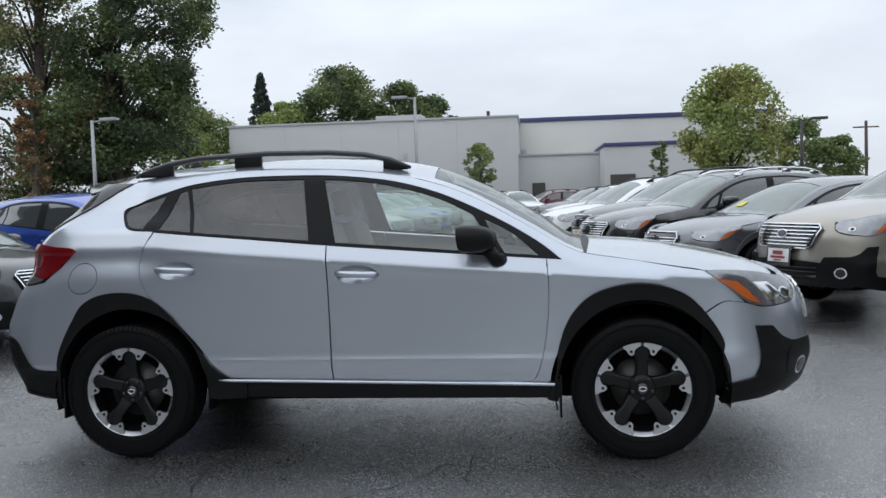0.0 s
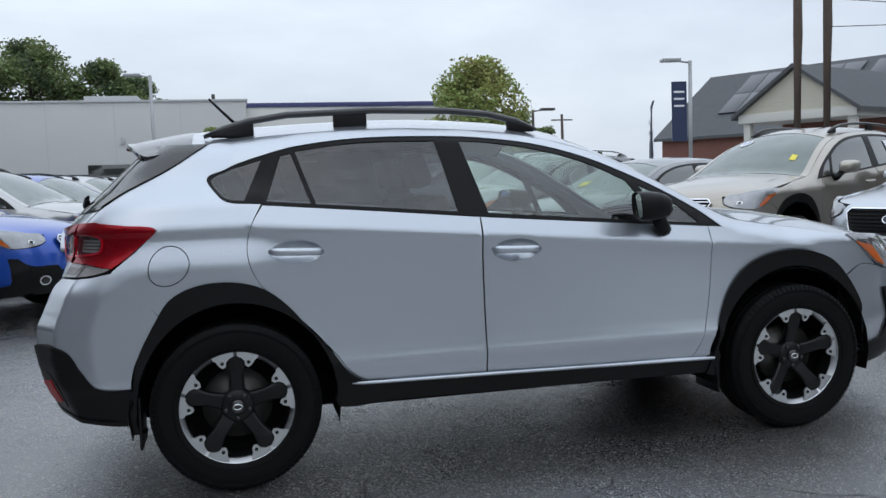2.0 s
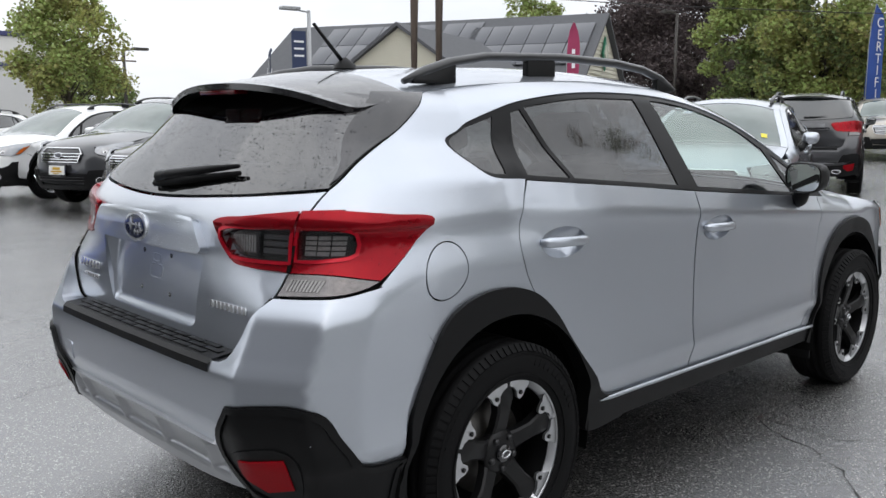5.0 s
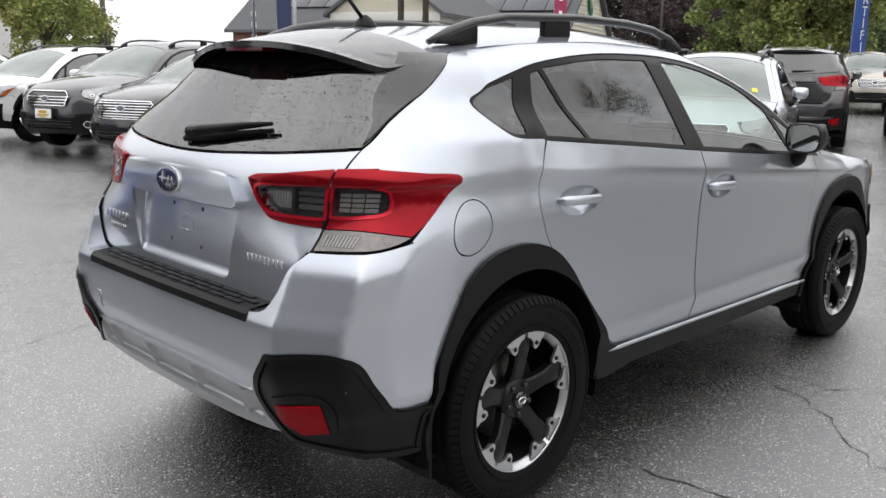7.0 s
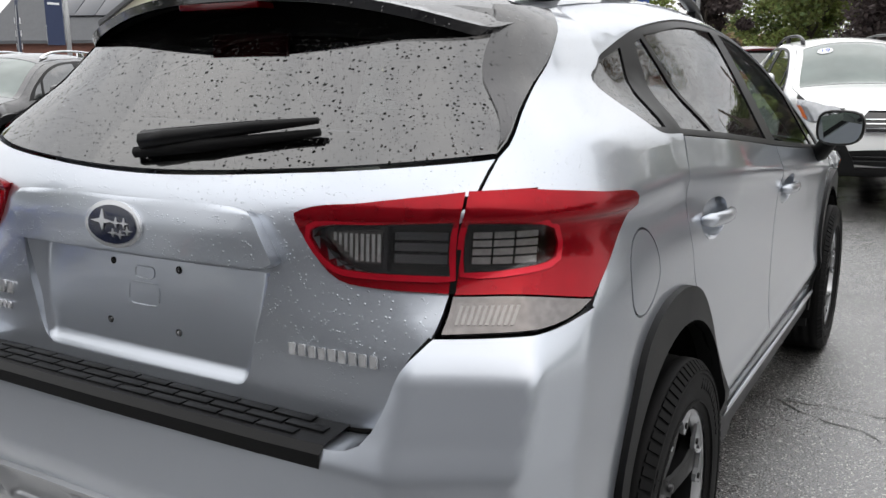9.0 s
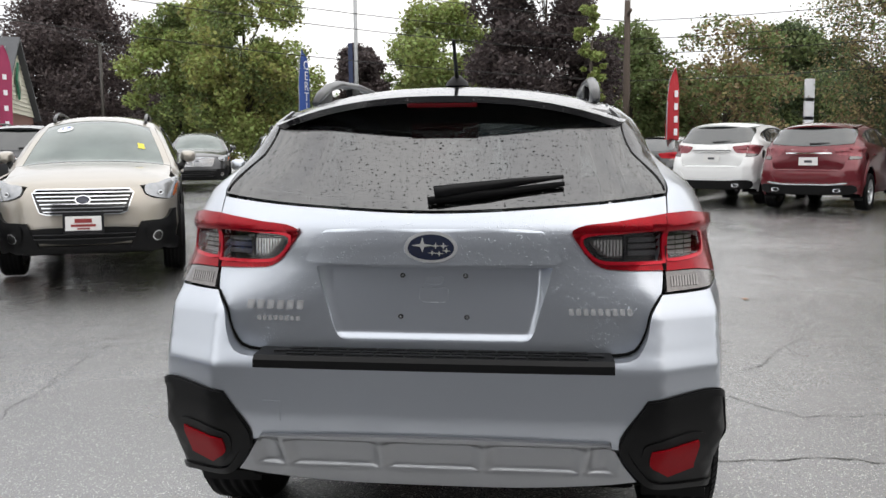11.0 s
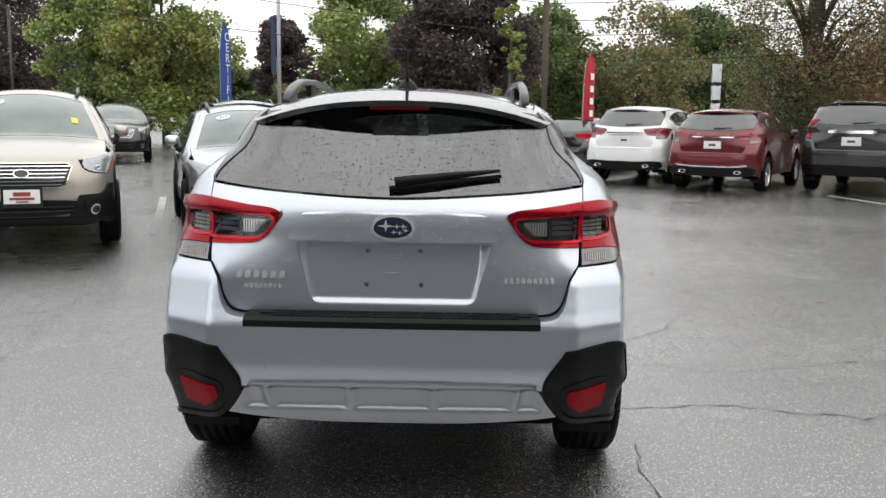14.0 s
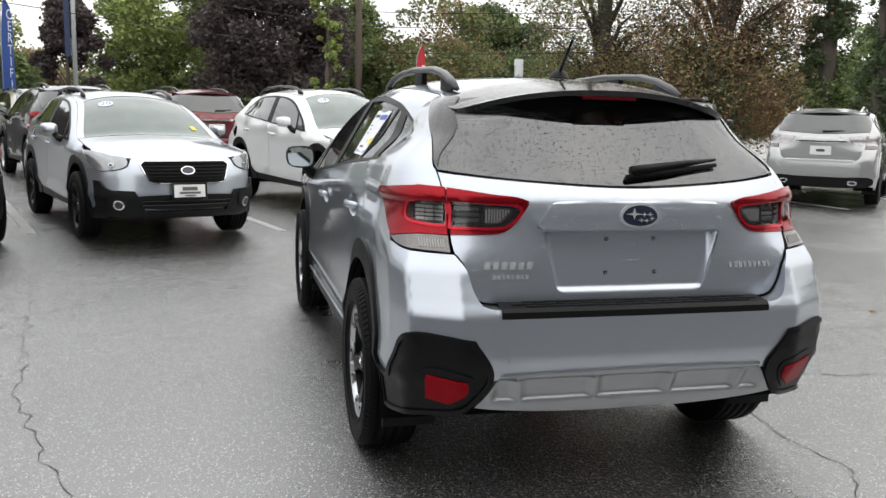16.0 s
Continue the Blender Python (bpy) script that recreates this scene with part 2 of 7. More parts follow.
def box(bm, x0, x1, y0, y1, z0, z1, bevel=0.0, m=None):
    r = bmesh.ops.create_cube(bm, size=1)
    vs = r["verts"]
    for v in vs:
        v.co = Vector(((x0 + x1) / 2 + v.co.x * (x1 - x0), (y0 + y1) / 2 + v.co.y * (y1 - y0), (z0 + z1) / 2 + v.co.z * (z1 - z0)))
    if bevel:
        es = list({e for v in vs for e in v.link_edges})
        got = bmesh.ops.bevel(bm, geom=es, offset=bevel, segments=2, affect="EDGES", profile=0.6)
        vs = list({v for f in got["faces"] for v in f.verts} | {v for v in vs if v.is_valid})
    if m is not None:
        bmesh.ops.transform(bm, matrix=m, verts=vs)
    return vs


def lathe(bm, profile, segs=48, m=None, start=0.0):
    """Turns (radius, height) rows round z; returns the rings."""
    rings = []
    for r, h in profile:
        ring = []
        for k in range(segs):
            a = start + 2 * math.pi * k / segs
            p = Vector((r * math.cos(a), r * math.sin(a), h))
            ring.append(bm.verts.new(m @ p if m is not None else p))
        rings.append(ring)
    for a, b in zip(rings, rings[1:]):
        for k in range(segs):
            bm.faces.new((a[k], a[(k + 1) % segs], b[(k + 1) % segs], b[k]))
    return rings


def tube(bm, pts, radius, segs=8, flat=1.0):
    """A round bar along points; radius a number or one a point."""
    pts = [Vector(p) for p in pts]
    rad = radius if isinstance(radius, (list, tuple)) else [radius] * len(pts)
    rings = []
    for i, p in enumerate(pts):
        d = (pts[min(i + 1, len(pts) - 1)] - pts[max(i - 1, 0)]).normalized()
        side = d.cross(Vector((0, 0, 1)))
        side = side.normalized() if side.length > 1e-4 else Vector((1, 0, 0))
        up = side.cross(d)
        rings.append([bm.verts.new(p + rad[i] * (math.cos(a) * side + flat * math.sin(a) * up)) for a in (2 * math.pi * k / segs for k in range(segs))])
    for a, b in zip(rings, rings[1:]):
        for k in range(segs):
            bm.faces.new((a[k], a[(k + 1) % segs], b[(k + 1) % segs], b[k]))
    bm.faces.new(rings[0][::-1])
    bm.faces.new(rings[-1])
    return rings


def prism(bm, outline, y0, y1, m=None):
    """An (x, z) outline drawn out from y0 to y1."""
    a = [bm.verts.new((x, y0, z)) for x, z in outline]
    b = [bm.verts.new((x, y1, z)) for x, z in outline]
    n = len(a)
    fs = [bm.faces.new(a), bm.faces.new(b[::-1])] + [bm.faces.new((a[k], b[k], b[(k + 1) % n], a[(k + 1) % n])) for k in range(n)]
    bmesh.ops.recalc_face_normals(bm, faces=fs)
    if m is not None:
        bmesh.ops.transform(bm, matrix=m, verts=a + b)


def table(*rows):
    """A smooth curve through (x, y) rows, as a function of arrays."""
    xs, ys = np.array([r[0] for r in rows], float), np.array([r[1] for r in rows], float)
    d = np.diff(ys) / np.diff(xs)
    m = np.r_[d[0], [0 if a * b <= 0 else 2 * a * b / (a + b) for a, b in zip(d, d[1:])], d[-1]]
    fx = np.linspace(xs[0], xs[-1], 700)
    k = np.clip(np.searchsorted(xs, fx) - 1, 0, len(xs) - 2)
    h = xs[k + 1] - xs[k]
    t = (fx - xs[k]) / h
    fy = (2 * t**3 - 3 * t**2 + 1) * ys[k] + (t**3 - 2 * t**2 + t) * h * m[k] + (3 * t**2 - 2 * t**3) * ys[k + 1] + (t**3 - t**2) * h * m[k + 1]
    return lambda x: np.interp(x, fx, fy)


def smoothstep(a, b, x):
    t = np.clip((x - a) / (b - a), 0, 1)
    return t * t * (3 - 2 * t)


def outline(pts, step):
    """A closed outline: smooth through its points, but for those marked with a third value, which stay corners."""
    n, res = len(pts), []
    P = [np.array(p[:2], float) for p in pts]
    sharp = [len(p) > 2 for p in pts]
    for i in range(n):
        p0, p1, p2, p3 = P[i - 1], P[i], P[(i + 1) % n], P[(i + 2) % n]
        length = np.linalg.norm(p2 - p1)
        t1 = (p2 - p1) if sharp[i] else (p2 - p0) * length / max(1e-9, np.linalg.norm(p1 - p0) + length)
        t2 = (p2 - p1) if sharp[(i + 1) % n] else (p3 - p1) * length / max(1e-9, np.linalg.norm(p3 - p2) + length)
        for k in range(c := max(1, int(round(length / step)))):
            t = k / c
            res.append((2 * t**3 - 3 * t**2 + 1) * p1 + (t**3 - 2 * t**2 + t) * t1 + (3 * t**2 - 2 * t**3) * p2 + (t**3 - t**2) * t2)
    return np.array(res)


def within(poly, pts):
    x, y = pts[:, 0], pts[:, 1]
    odd = np.zeros(len(pts), bool)
    for (x0, y0), (x1, y1) in zip(poly, np.roll(poly, -1, 0)):
        if y0 != y1:
            odd ^= ((y0 > y) != (y1 > y)) & (x < (x1 - x0) * (y - y0) / (y1 - y0) + x0)
    return odd


def near(poly, pts, gap):
    """Which points lie closer to the outline than gap."""
    got = np.zeros(len(pts), bool)
    for a, b in zip(poly, np.roll(poly, -1, 0)):
        ab = b - a
        t = np.clip(((pts - a) @ ab) / max(1e-12, ab @ ab), 0, 1)
        got |= np.hypot(*(pts - a - t[:, None] * ab).T) < gap
    return got


def shrink(poly, d):
    """The outline moved inwards by d."""
    nxt, prv = np.roll(poly, -1, 0), np.roll(poly, 1, 0)
    area = 0.5 * np.sum(poly[:, 0] * nxt[:, 1] - nxt[:, 0] * poly[:, 1])
    tan = nxt - prv
    tan /= np.maximum(1e-9, np.linalg.norm(tan, axis=1))[:, None]
    return poly + np.sign(area) * d * np.stack([-tan[:, 1], tan[:, 0]], 1)


FLAT = {}


def flat_mesh(key, out, holes, step, shear=None):
    """Triangles that fill an outline less its holes, kept by key for cars of one pattern."""
    if key is not None and (key, step) in FLAT:
        return FLAT[key, step]
    from mathutils.geometry import delaunay_2d_cdt
    turned = lambda l: 0.5 * np.sum(l[:, 0] * np.roll(l[:, 1], -1) - np.roll(l[:, 0], -1) * l[:, 1])  # noqa: E731
    out = out if turned(out) > 0 else out[::-1]
    holes = [h if turned(h) < 0 else h[::-1] for h in holes]
    loops = [out, *holes]
    lo, hi = out.min(0), out.max(0)
    gx, gy = np.meshgrid(np.arange(lo[0] + step / 2, hi[0], step), np.arange(lo[1] + step / 2, hi[1], step))
    g = np.stack([gx.ravel() + (np.arange(gy.size).reshape(gy.shape) // gy.shape[1] % 2 * step / 2).ravel(), gy.ravel()], 1)
    if shear is not None:
        kx = np.arange(math.floor(lo[0] / step), math.ceil(hi[0] / step) + 1) * step
        kz = shear[1] + np.arange(-60, 40) * step
        gx, gy = np.meshgrid(kx, kz)
        gx = gx + (np.arange(len(kz)) % 2 * step / 2)[:, None]
        g = np.stack([gx.ravel(), (gy - shear[0] * np.clip(gx, -1.25, 2) * smoothstep(0.5, 1.0, gy)).ravel()], 1)
    keep = within(out, g)
    for h in holes:
        keep &= ~within(h, g)
    g = g[keep]
    for l in loops:
        g = g[~near(l, g, step * 0.45)] if len(g) else g
    vs, es = [], []
    for l in loops:
        s = len(vs)
        vs += [Vector(p) for p in l]
        es += [(s + k, s + (k + 1) % len(l)) for k in range(len(l))]
    rim = len(vs)
    vs += [Vector(p) for p in g]
    co, edges, faces, ov, _, _ = delaunay_2d_cdt(vs, es, [], 0, 1e-7)
    co = np.array([tuple(c) for c in co])
    tri = np.array([f for f in faces if len(f) == 3])
    mid = co[tri].mean(1)
    keep = within(out, mid)
    for h in holes:
        keep &= ~within(h, mid)
    tri = tri[keep]
    where = {}
    for i, o in enumerate(ov):
        for j in o:
            where[j] = i
    rims, s = [], 0
    for l in loops:
        ids = [where.get(s + k) for k in range(len(l))]
        rims.append([i for i in ids if i is not None])
        s += len(l)
    res = (co, tri, rims)
    if key is not None:
        FLAT[key, step] = res
    return res


def sheet(name, material, parent, fmap, out, holes=(), step=0.06, rim=0.012, mirror=False, label="", key=None, shear=None):
    """A panel: an outline on a curved surface, with an edge that turns in by rim. fmap gives places and normals."""
    co, tri, rims = flat_mesh(key, out, list(holes), step, shear)
    P, N = fmap(co[:, 0], co[:, 1])
    verts, norms, faces = [P], [N], [tri]
    base = len(P)
    if rim:
        for loop in rims:
            ids = np.array(loop)
            p, n = P[ids], N[ids]
            tan = np.roll(p, -1, 0) - np.roll(p, 1, 0)
            side = np.cross(tan, n)
            side /= np.maximum(1e-9, np.linalg.norm(side, axis=1))[:, None]
            c = len(ids)
            verts += [p, p - n * rim]
            norms += [side, side]
            k = np.arange(c)
            q = np.stack([base + k, base + c + k, base + c + (k + 1) % c, base + (k + 1) % c], 1)
            faces.append(q)
            base += 2 * c
    P, N = np.concatenate(verts), np.concatenate(norms)
    fs = [tuple(f) for block in faces for f in block]
    if mirror:
        P, N = P * (1, -1, 1), N * (1, -1, 1)
        fs = [f[::-1] for f in fs]
    return link(name, P, fs, material, parent, label, N)


def ellipse(cx, cy, rx, ry, n=28):
    return np.array([(cx + rx * math.cos(2 * math.pi * k / n), cy + ry * math.sin(2 * math.pi * k / n)) for k in range(n)])


# ---------------------------------------------------------------- cars
class Shape:
    """The skin of a car, nose towards +x, on z = 0, midway between its axles. B: sides and bumpers, by (u, z); G: the tailgate,
    by (u, z); T: roof, screens and bonnet, by (x, v). u is x along the side and runs on round the corners."""

    def __init__(self, rear=None, gate=None, nose=None, centre=None, edge=None, width=None, box=0.0):
        self.x0, self.x1, self.box = -1.30, 1.32, box
        self.w = width or table((0.15, 0.80), (0.25, 0.838), (0.36, 0.848), (0.42, 0.8535), (0.470, 0.8690), (0.488, 0.8755), (0.498, 0.8770), (0.53, 0.8725), (0.58, 0.8675), (0.68, 0.8655), (0.80, 0.866),
                                (0.92, 0.872), (0.965, 0.8785), (0.990, 0.8855), (0.998, 0.8868), (1.006, 0.8850), (1.05, 0.868), (1.09, 0.852), (1.12, 0.836), (1.20, 0.795), (1.30, 0.742), (1.40, 0.685), (1.50, 0.62), (1.60, 0.55))
        self.rear = rear or table((0.15, -1.90), (0.28, -1.98), (0.34, -2.055), (0.40, -2.085), (0.50, -2.125), (0.58, -2.15), (0.70, -2.15), (0.76, -2.125), (0.85, -2.085), (0.95, -2.055),
                                  (1.05, -2.052), (1.10, -2.045), (1.14, -2.022), (1.20, -1.965), (1.30, -1.86), (1.40, -1.755), (1.48, -1.665), (1.6, -1.55))
        self.gate = gate or table((0.70, -2.054), (0.80, -2.0555), (0.95, -2.0575), (1.05, -2.0575), (1.10, -2.05), (1.14, -2.025), (1.20, -1.965), (1.30, -1.86), (1.40, -1.755), (1.48, -1.665), (1.6, -1.55))
        self.nose = nose or table((0.15, 1.98), (0.26, 2.16), (0.34, 2.26), (0.48, 2.30), (0.60, 2.29), (0.70, 2.275), (0.78, 2.245), (0.85, 2.195), (0.92, 2.09), (1.0, 1.9), (1.1, 1.6))
        self.zc = centre or table((-1.76, 1.490), (-1.62, 1.515), (-1.45, 1.540), (-1.1, 1.566), (-0.5, 1.585), (-0.05, 1.565), (0.25, 1.515), (0.55, 1.395), (0.85, 1.22), (1.06, 1.088), (1.12, 1.078),
                                  (1.40, 1.055), (1.70, 1.012), (1.92, 0.962), (2.08, 0.905), (2.16, 0.85))
        self.ze = edge or table((-1.76, 1.405), (-1.62, 1.425), (-1.45, 1.455), (-1.09, 1.495), (-0.617, 1.514), (-0.174, 1.497), (0.2, 1.436), (0.40, 1.373), (0.565, 1.297), (0.80, 1.165), (0.98, 1.063), (1.05, 1.035),
                                (1.25, 1.00), (1.66, 0.932), (1.9, 0.900), (2.05, 0.866), (2.16, 0.815))
        self.grid = np.linspace(0, 1, 600)
        self.ref = {}
        for tag, n, m, L in (("r", 2.6, 5.0, 0.80), ("l", 3.0, 8.5, 0.80), ("f", 2.5, 3.8, 0.85)):
            X = np.linspace(0, 0.93, 260)
            Y = (1 - X**m) ** (1 / n)
            Y2 = np.linspace(Y[-1], 0, 260)[1:]
            X = np.r_[X, (1 - Y2**n) ** (1 / m)]
            Y = np.r_[Y, Y2]
            a = np.r_[0, np.cumsum(np.hypot(np.diff(X) * L, np.diff(Y) * 0.85))]
            self.ref[tag] = (np.interp(self.grid * a[-1], a, X), np.interp(self.grid * a[-1], a, Y))
        # low down the rear corner is a facet between two soft creases
        X, Y = np.array([0, 0.45, 0.70, 0.865, 0.985, 0.996, 1.0]), np.array([1, 0.998, 0.985, 0.945, 0.74, 0.45, 0.0])
        a = np.r_[0, np.cumsum(np.hypot(np.diff(X) * 0.80, np.diff(Y) * 0.85))]
        a /= a[-1]
        k = np.exp(-np.linspace(-2, 2, 17) ** 2)
        k /= k.sum()
        soft = lambda v: np.convolve(np.r_[2 * v[0] - v[8:0:-1], v, 2 * v[-1] - v[-2:-10:-1]], k, "valid")  # noqa: E731
        self.ref["l"] = (soft(np.interp(self.grid, a, X)), soft(np.interp(self.grid, a, Y)))
        self.arc_r, self.arc_f = 1.42, 1.36
        self.rear_mid = self.x0 - self.arc_r
        self.front_mid = self.x1 + self.arc_f

    def corner(self, t, z):
        """The rear corner in plan: squarer low down than at the lamps."""
        k = 1 - smoothstep(0.84, 1.03, np.asarray(z, float))
        (xu, yu), (xl, yl) = self.ref["r"], self.ref["l"]
        return (1 - k) * np.interp(t, self.grid, xu) + k * np.interp(t, self.grid, xl), (1 - k) * np.interp(t, self.grid, yu) + k * np.interp(t, self.grid, yl)

    def half(self, x, z):
        zz = z + 0.085 * np.clip(x, -1.25, 2) * smoothstep(0.5, 1.0, z)
        f = 1 - 0.030 * np.clip((x - 0.7) / 0.7, 0, 2) ** 2
        y = self.w(zz) * f
        y = y - (1 - self.box) * (0.085 * smoothstep(1.09, 1.22, zz) * np.clip((-0.2 - x) / 1.2, 0, 1.2) ** 2 + 0.045 * smoothstep(0.92, 1.12, z) * smoothstep(0.8, 1.35, -x))
        y = y + self.box * np.clip(zz - 1.1, 0, 1) * 0.28
        top = self.ze(x)
        return y - 0.05 * np.clip(1 - (top - z) / 0.07, 0, 1) ** 2

    def _side(self, u, z, rear):
        u, z = np.asarray(u, float), np.asarray(z, float)
        x = np.clip(u, self.x0, self.x1)
        y = self.half(x, z)
        r, t = u < self.x0, np.clip((self.x0 - u) / self.arc_r, 0, 2)
        sign, t = np.where(t > 1, -1, 1), np.where(t > 1, 2 - t, t)
        cx, cy = self.corner(t, z)
        x, y = np.where(r, self.x0 - (self.x0 - rear(z)) * cx, x), np.where(r, y * cy * sign, y)
        f, t = u > self.x1, np.clip((u - self.x1) / self.arc_f, 0, 2)
        sign, t = np.where(t > 1, -1, 1), np.where(t > 1, 2 - t, t)
        X, Y = self.ref["f"]
        x, y = np.where(f, self.x1 + (self.nose(z) - self.x1) * np.interp(t, self.grid, X), x), np.where(f, y * np.interp(t, self.grid, Y) * sign, y)
        return np.stack([x, -y, z], -1)

    def _top(self, x, v):
        x, v = np.asarray(x, float), np.asarray(v, float)
        ze, zc = self.ze(x), self.zc(x)
        xs = np.clip(x, self.x0, 1.6)
        ye = self.half(xs, ze) * np.where(x < self.x0, 1 - 0.35 * np.clip((self.x0 - x) / 0.9, 0, 1) ** 2, 1) * np.where(x > 1.6, 1 - 1.1 * np.clip(x - 1.6, 0, 0.6) ** 2, 1)
        bow = np.where(x > 1.6, 0.10 * v * v * np.clip((x - 1.6) / 0.5, 0, 1), 0) - np.where(x < -1.5, 0.10 * v * v * np.clip((-1.5 - x) / 0.26, 0, 1), 0)
        return np.stack([x - bow, v * ye, zc - (zc - ze) * np.abs(v) ** 2.4], -1)

    def surface(self, kind, off=0.0, scale=(1, 1, 1)):
        rear = self.gate if kind == "G" else self.rear
        f = (lambda a, b: self._top(a, np.asarray(b) / 0.62)) if kind == "T" else lambda u, z: self._side(u, z, rear)
        s = np.array(scale, float)

        e = 2e-3

        def flat(a, b):
            da, db = (f(a + e, b) - f(a - e, b)) * s, (f(a, b + e) - f(a, b - e)) * s
            n = np.cross(da, db)
            return f(a, b) * s, n / np.maximum(1e-12, np.linalg.norm(n, axis=-1))[:, None]

        def raised(a, b):
            p, n = flat(a, b)
            return p + n * np.reshape(off(a, b), (-1, 1))

        def fmap(a, b):
            if not callable(off):
                p, n = flat(a, b)
                return p + n * off, n
            n = np.cross(raised(a + e, b) - raised(a - e, b), raised(a, b + e) - raised(a, b - e))
            return raised(a, b), n / np.maximum(1e-12, np.linalg.norm(n, axis=-1))[:, None]

        return fmap

    def ur(self, y, z):
        """u of a point at the back, y metres to the right of the middle (right counts positive)."""
        _, Y = self.corner(self.grid, z)
        q = y / float(self.half(np.array([self.x0]), np.array([z]))[0])
        t = float(np.interp(-abs(q), -Y, self.grid))
        return self.x0 - self.arc_r * (t if q >= 0 else 2 - t)

    def uf(self, y, z):
        q = y / float(self.half(np.array([self.x1]), np.array([z]))[0])
        t = float(np.interp(-abs(q), -self.ref["f"][1], self.grid))
        return self.x1 + self.arc_f * (t if q >= 0 else 2 - t)

    def us(self, x, z, gate=False):
        """u of a point at the side."""
        if x < self.x0:
            X, _ = self.corner(self.grid, z)
            return self.x0 - self.arc_r * float(np.interp((self.x0 - x) / (self.x0 - float((self.gate if gate else self.rear)(z))), X, self.grid))
        if x > self.x1:
            return self.x1 + self.arc_f * float(np.interp((x - self.x1) / (float(self.nose(z)) - self.x1), self.ref["f"][0], self.grid))
        return x


HERO = Shape()


def S(x, z, *c):
    return (HERO.us(x, z), z, *c)


def R(y, z, *c):
    return (HERO.ur(y, z), z, *c)


def F(y, z, *c):
    return (HERO.uf(y, z), z, *c)


# outlines on the side, as (u, z)
REAR_DOOR = [(-0.2498, 1.104, 1), (-0.2448, 0.75), (-0.2378, 0.400, 1), (-0.77, 0.415), (-0.845, 0.455), (-0.92, 0.55), (-1.016, 0.661), (-1.12, 0.760), (-1.208, 0.850), (-1.252, 0.935), (-1.262, 1.024), (-1.235, 1.12), (-1.19, 1.192, 1), (-0.7, 1.148)]
FRONT_DOOR = [(-0.2486, 1.104, 1), (-0.2436, 0.75), (-0.2366, 0.400, 1), (0.74, 0.384), (0.800, 0.40), (0.845, 0.52), (0.874, 0.70), (0.882, 0.86), (0.872, 1.013, 1), (0.3, 1.058)]
DLO = [(-1.462, 1.312), (-1.40, 1.245), (-1.34, 1.207), (-1.15, 1.190), (-0.306, 1.112), (0.40, 1.050), (0.95, 1.004, 1), (0.85, 1.085), (0.70, 1.178), (0.537, 1.263), (0.32, 1.358), (0.08, 1.426), (-0.18, 1.461), (-0.415, 1.473), (-0.75, 1.470), (-1.033, 1.440), (-1.20, 1.397), (-1.36, 1.345)]
GLASS_Q = [(-1.435, 1.308), (-1.38, 1.248), (-1.335, 1.222), (-1.262, 1.214, 1), (-1.178, 1.388, 1), (-1.34, 1.342)]
GLASS_F1 = [(-1.172, 1.207, 1), (-0.985, 1.190, 1), (-1.055, 1.412, 1), (-1.098, 1.400, 1)]
GLASS_R = [(-0.965, 1.188, 1), (-0.345, 1.131, 1), (-0.405, 1.453, 1), (-0.75, 1.451), (-1.035, 1.420, 1)]
GLASS_D = [(-0.205, 1.118, 1), (0.625, 1.047, 1), (0.500, 1.243, 1), (0.32, 1.330), (0.08, 1.403), (-0.15, 1.440), (-0.290, 1.449, 1)]
GLASS_M = [(0.665, 1.044, 1), (0.835, 1.030, 1), (0.70, 1.145), (0.560, 1.218, 1)]
FUEL = ellipse(S(-1.575, 0.957)[0], 0.957, 0.084, 0.083, 40)


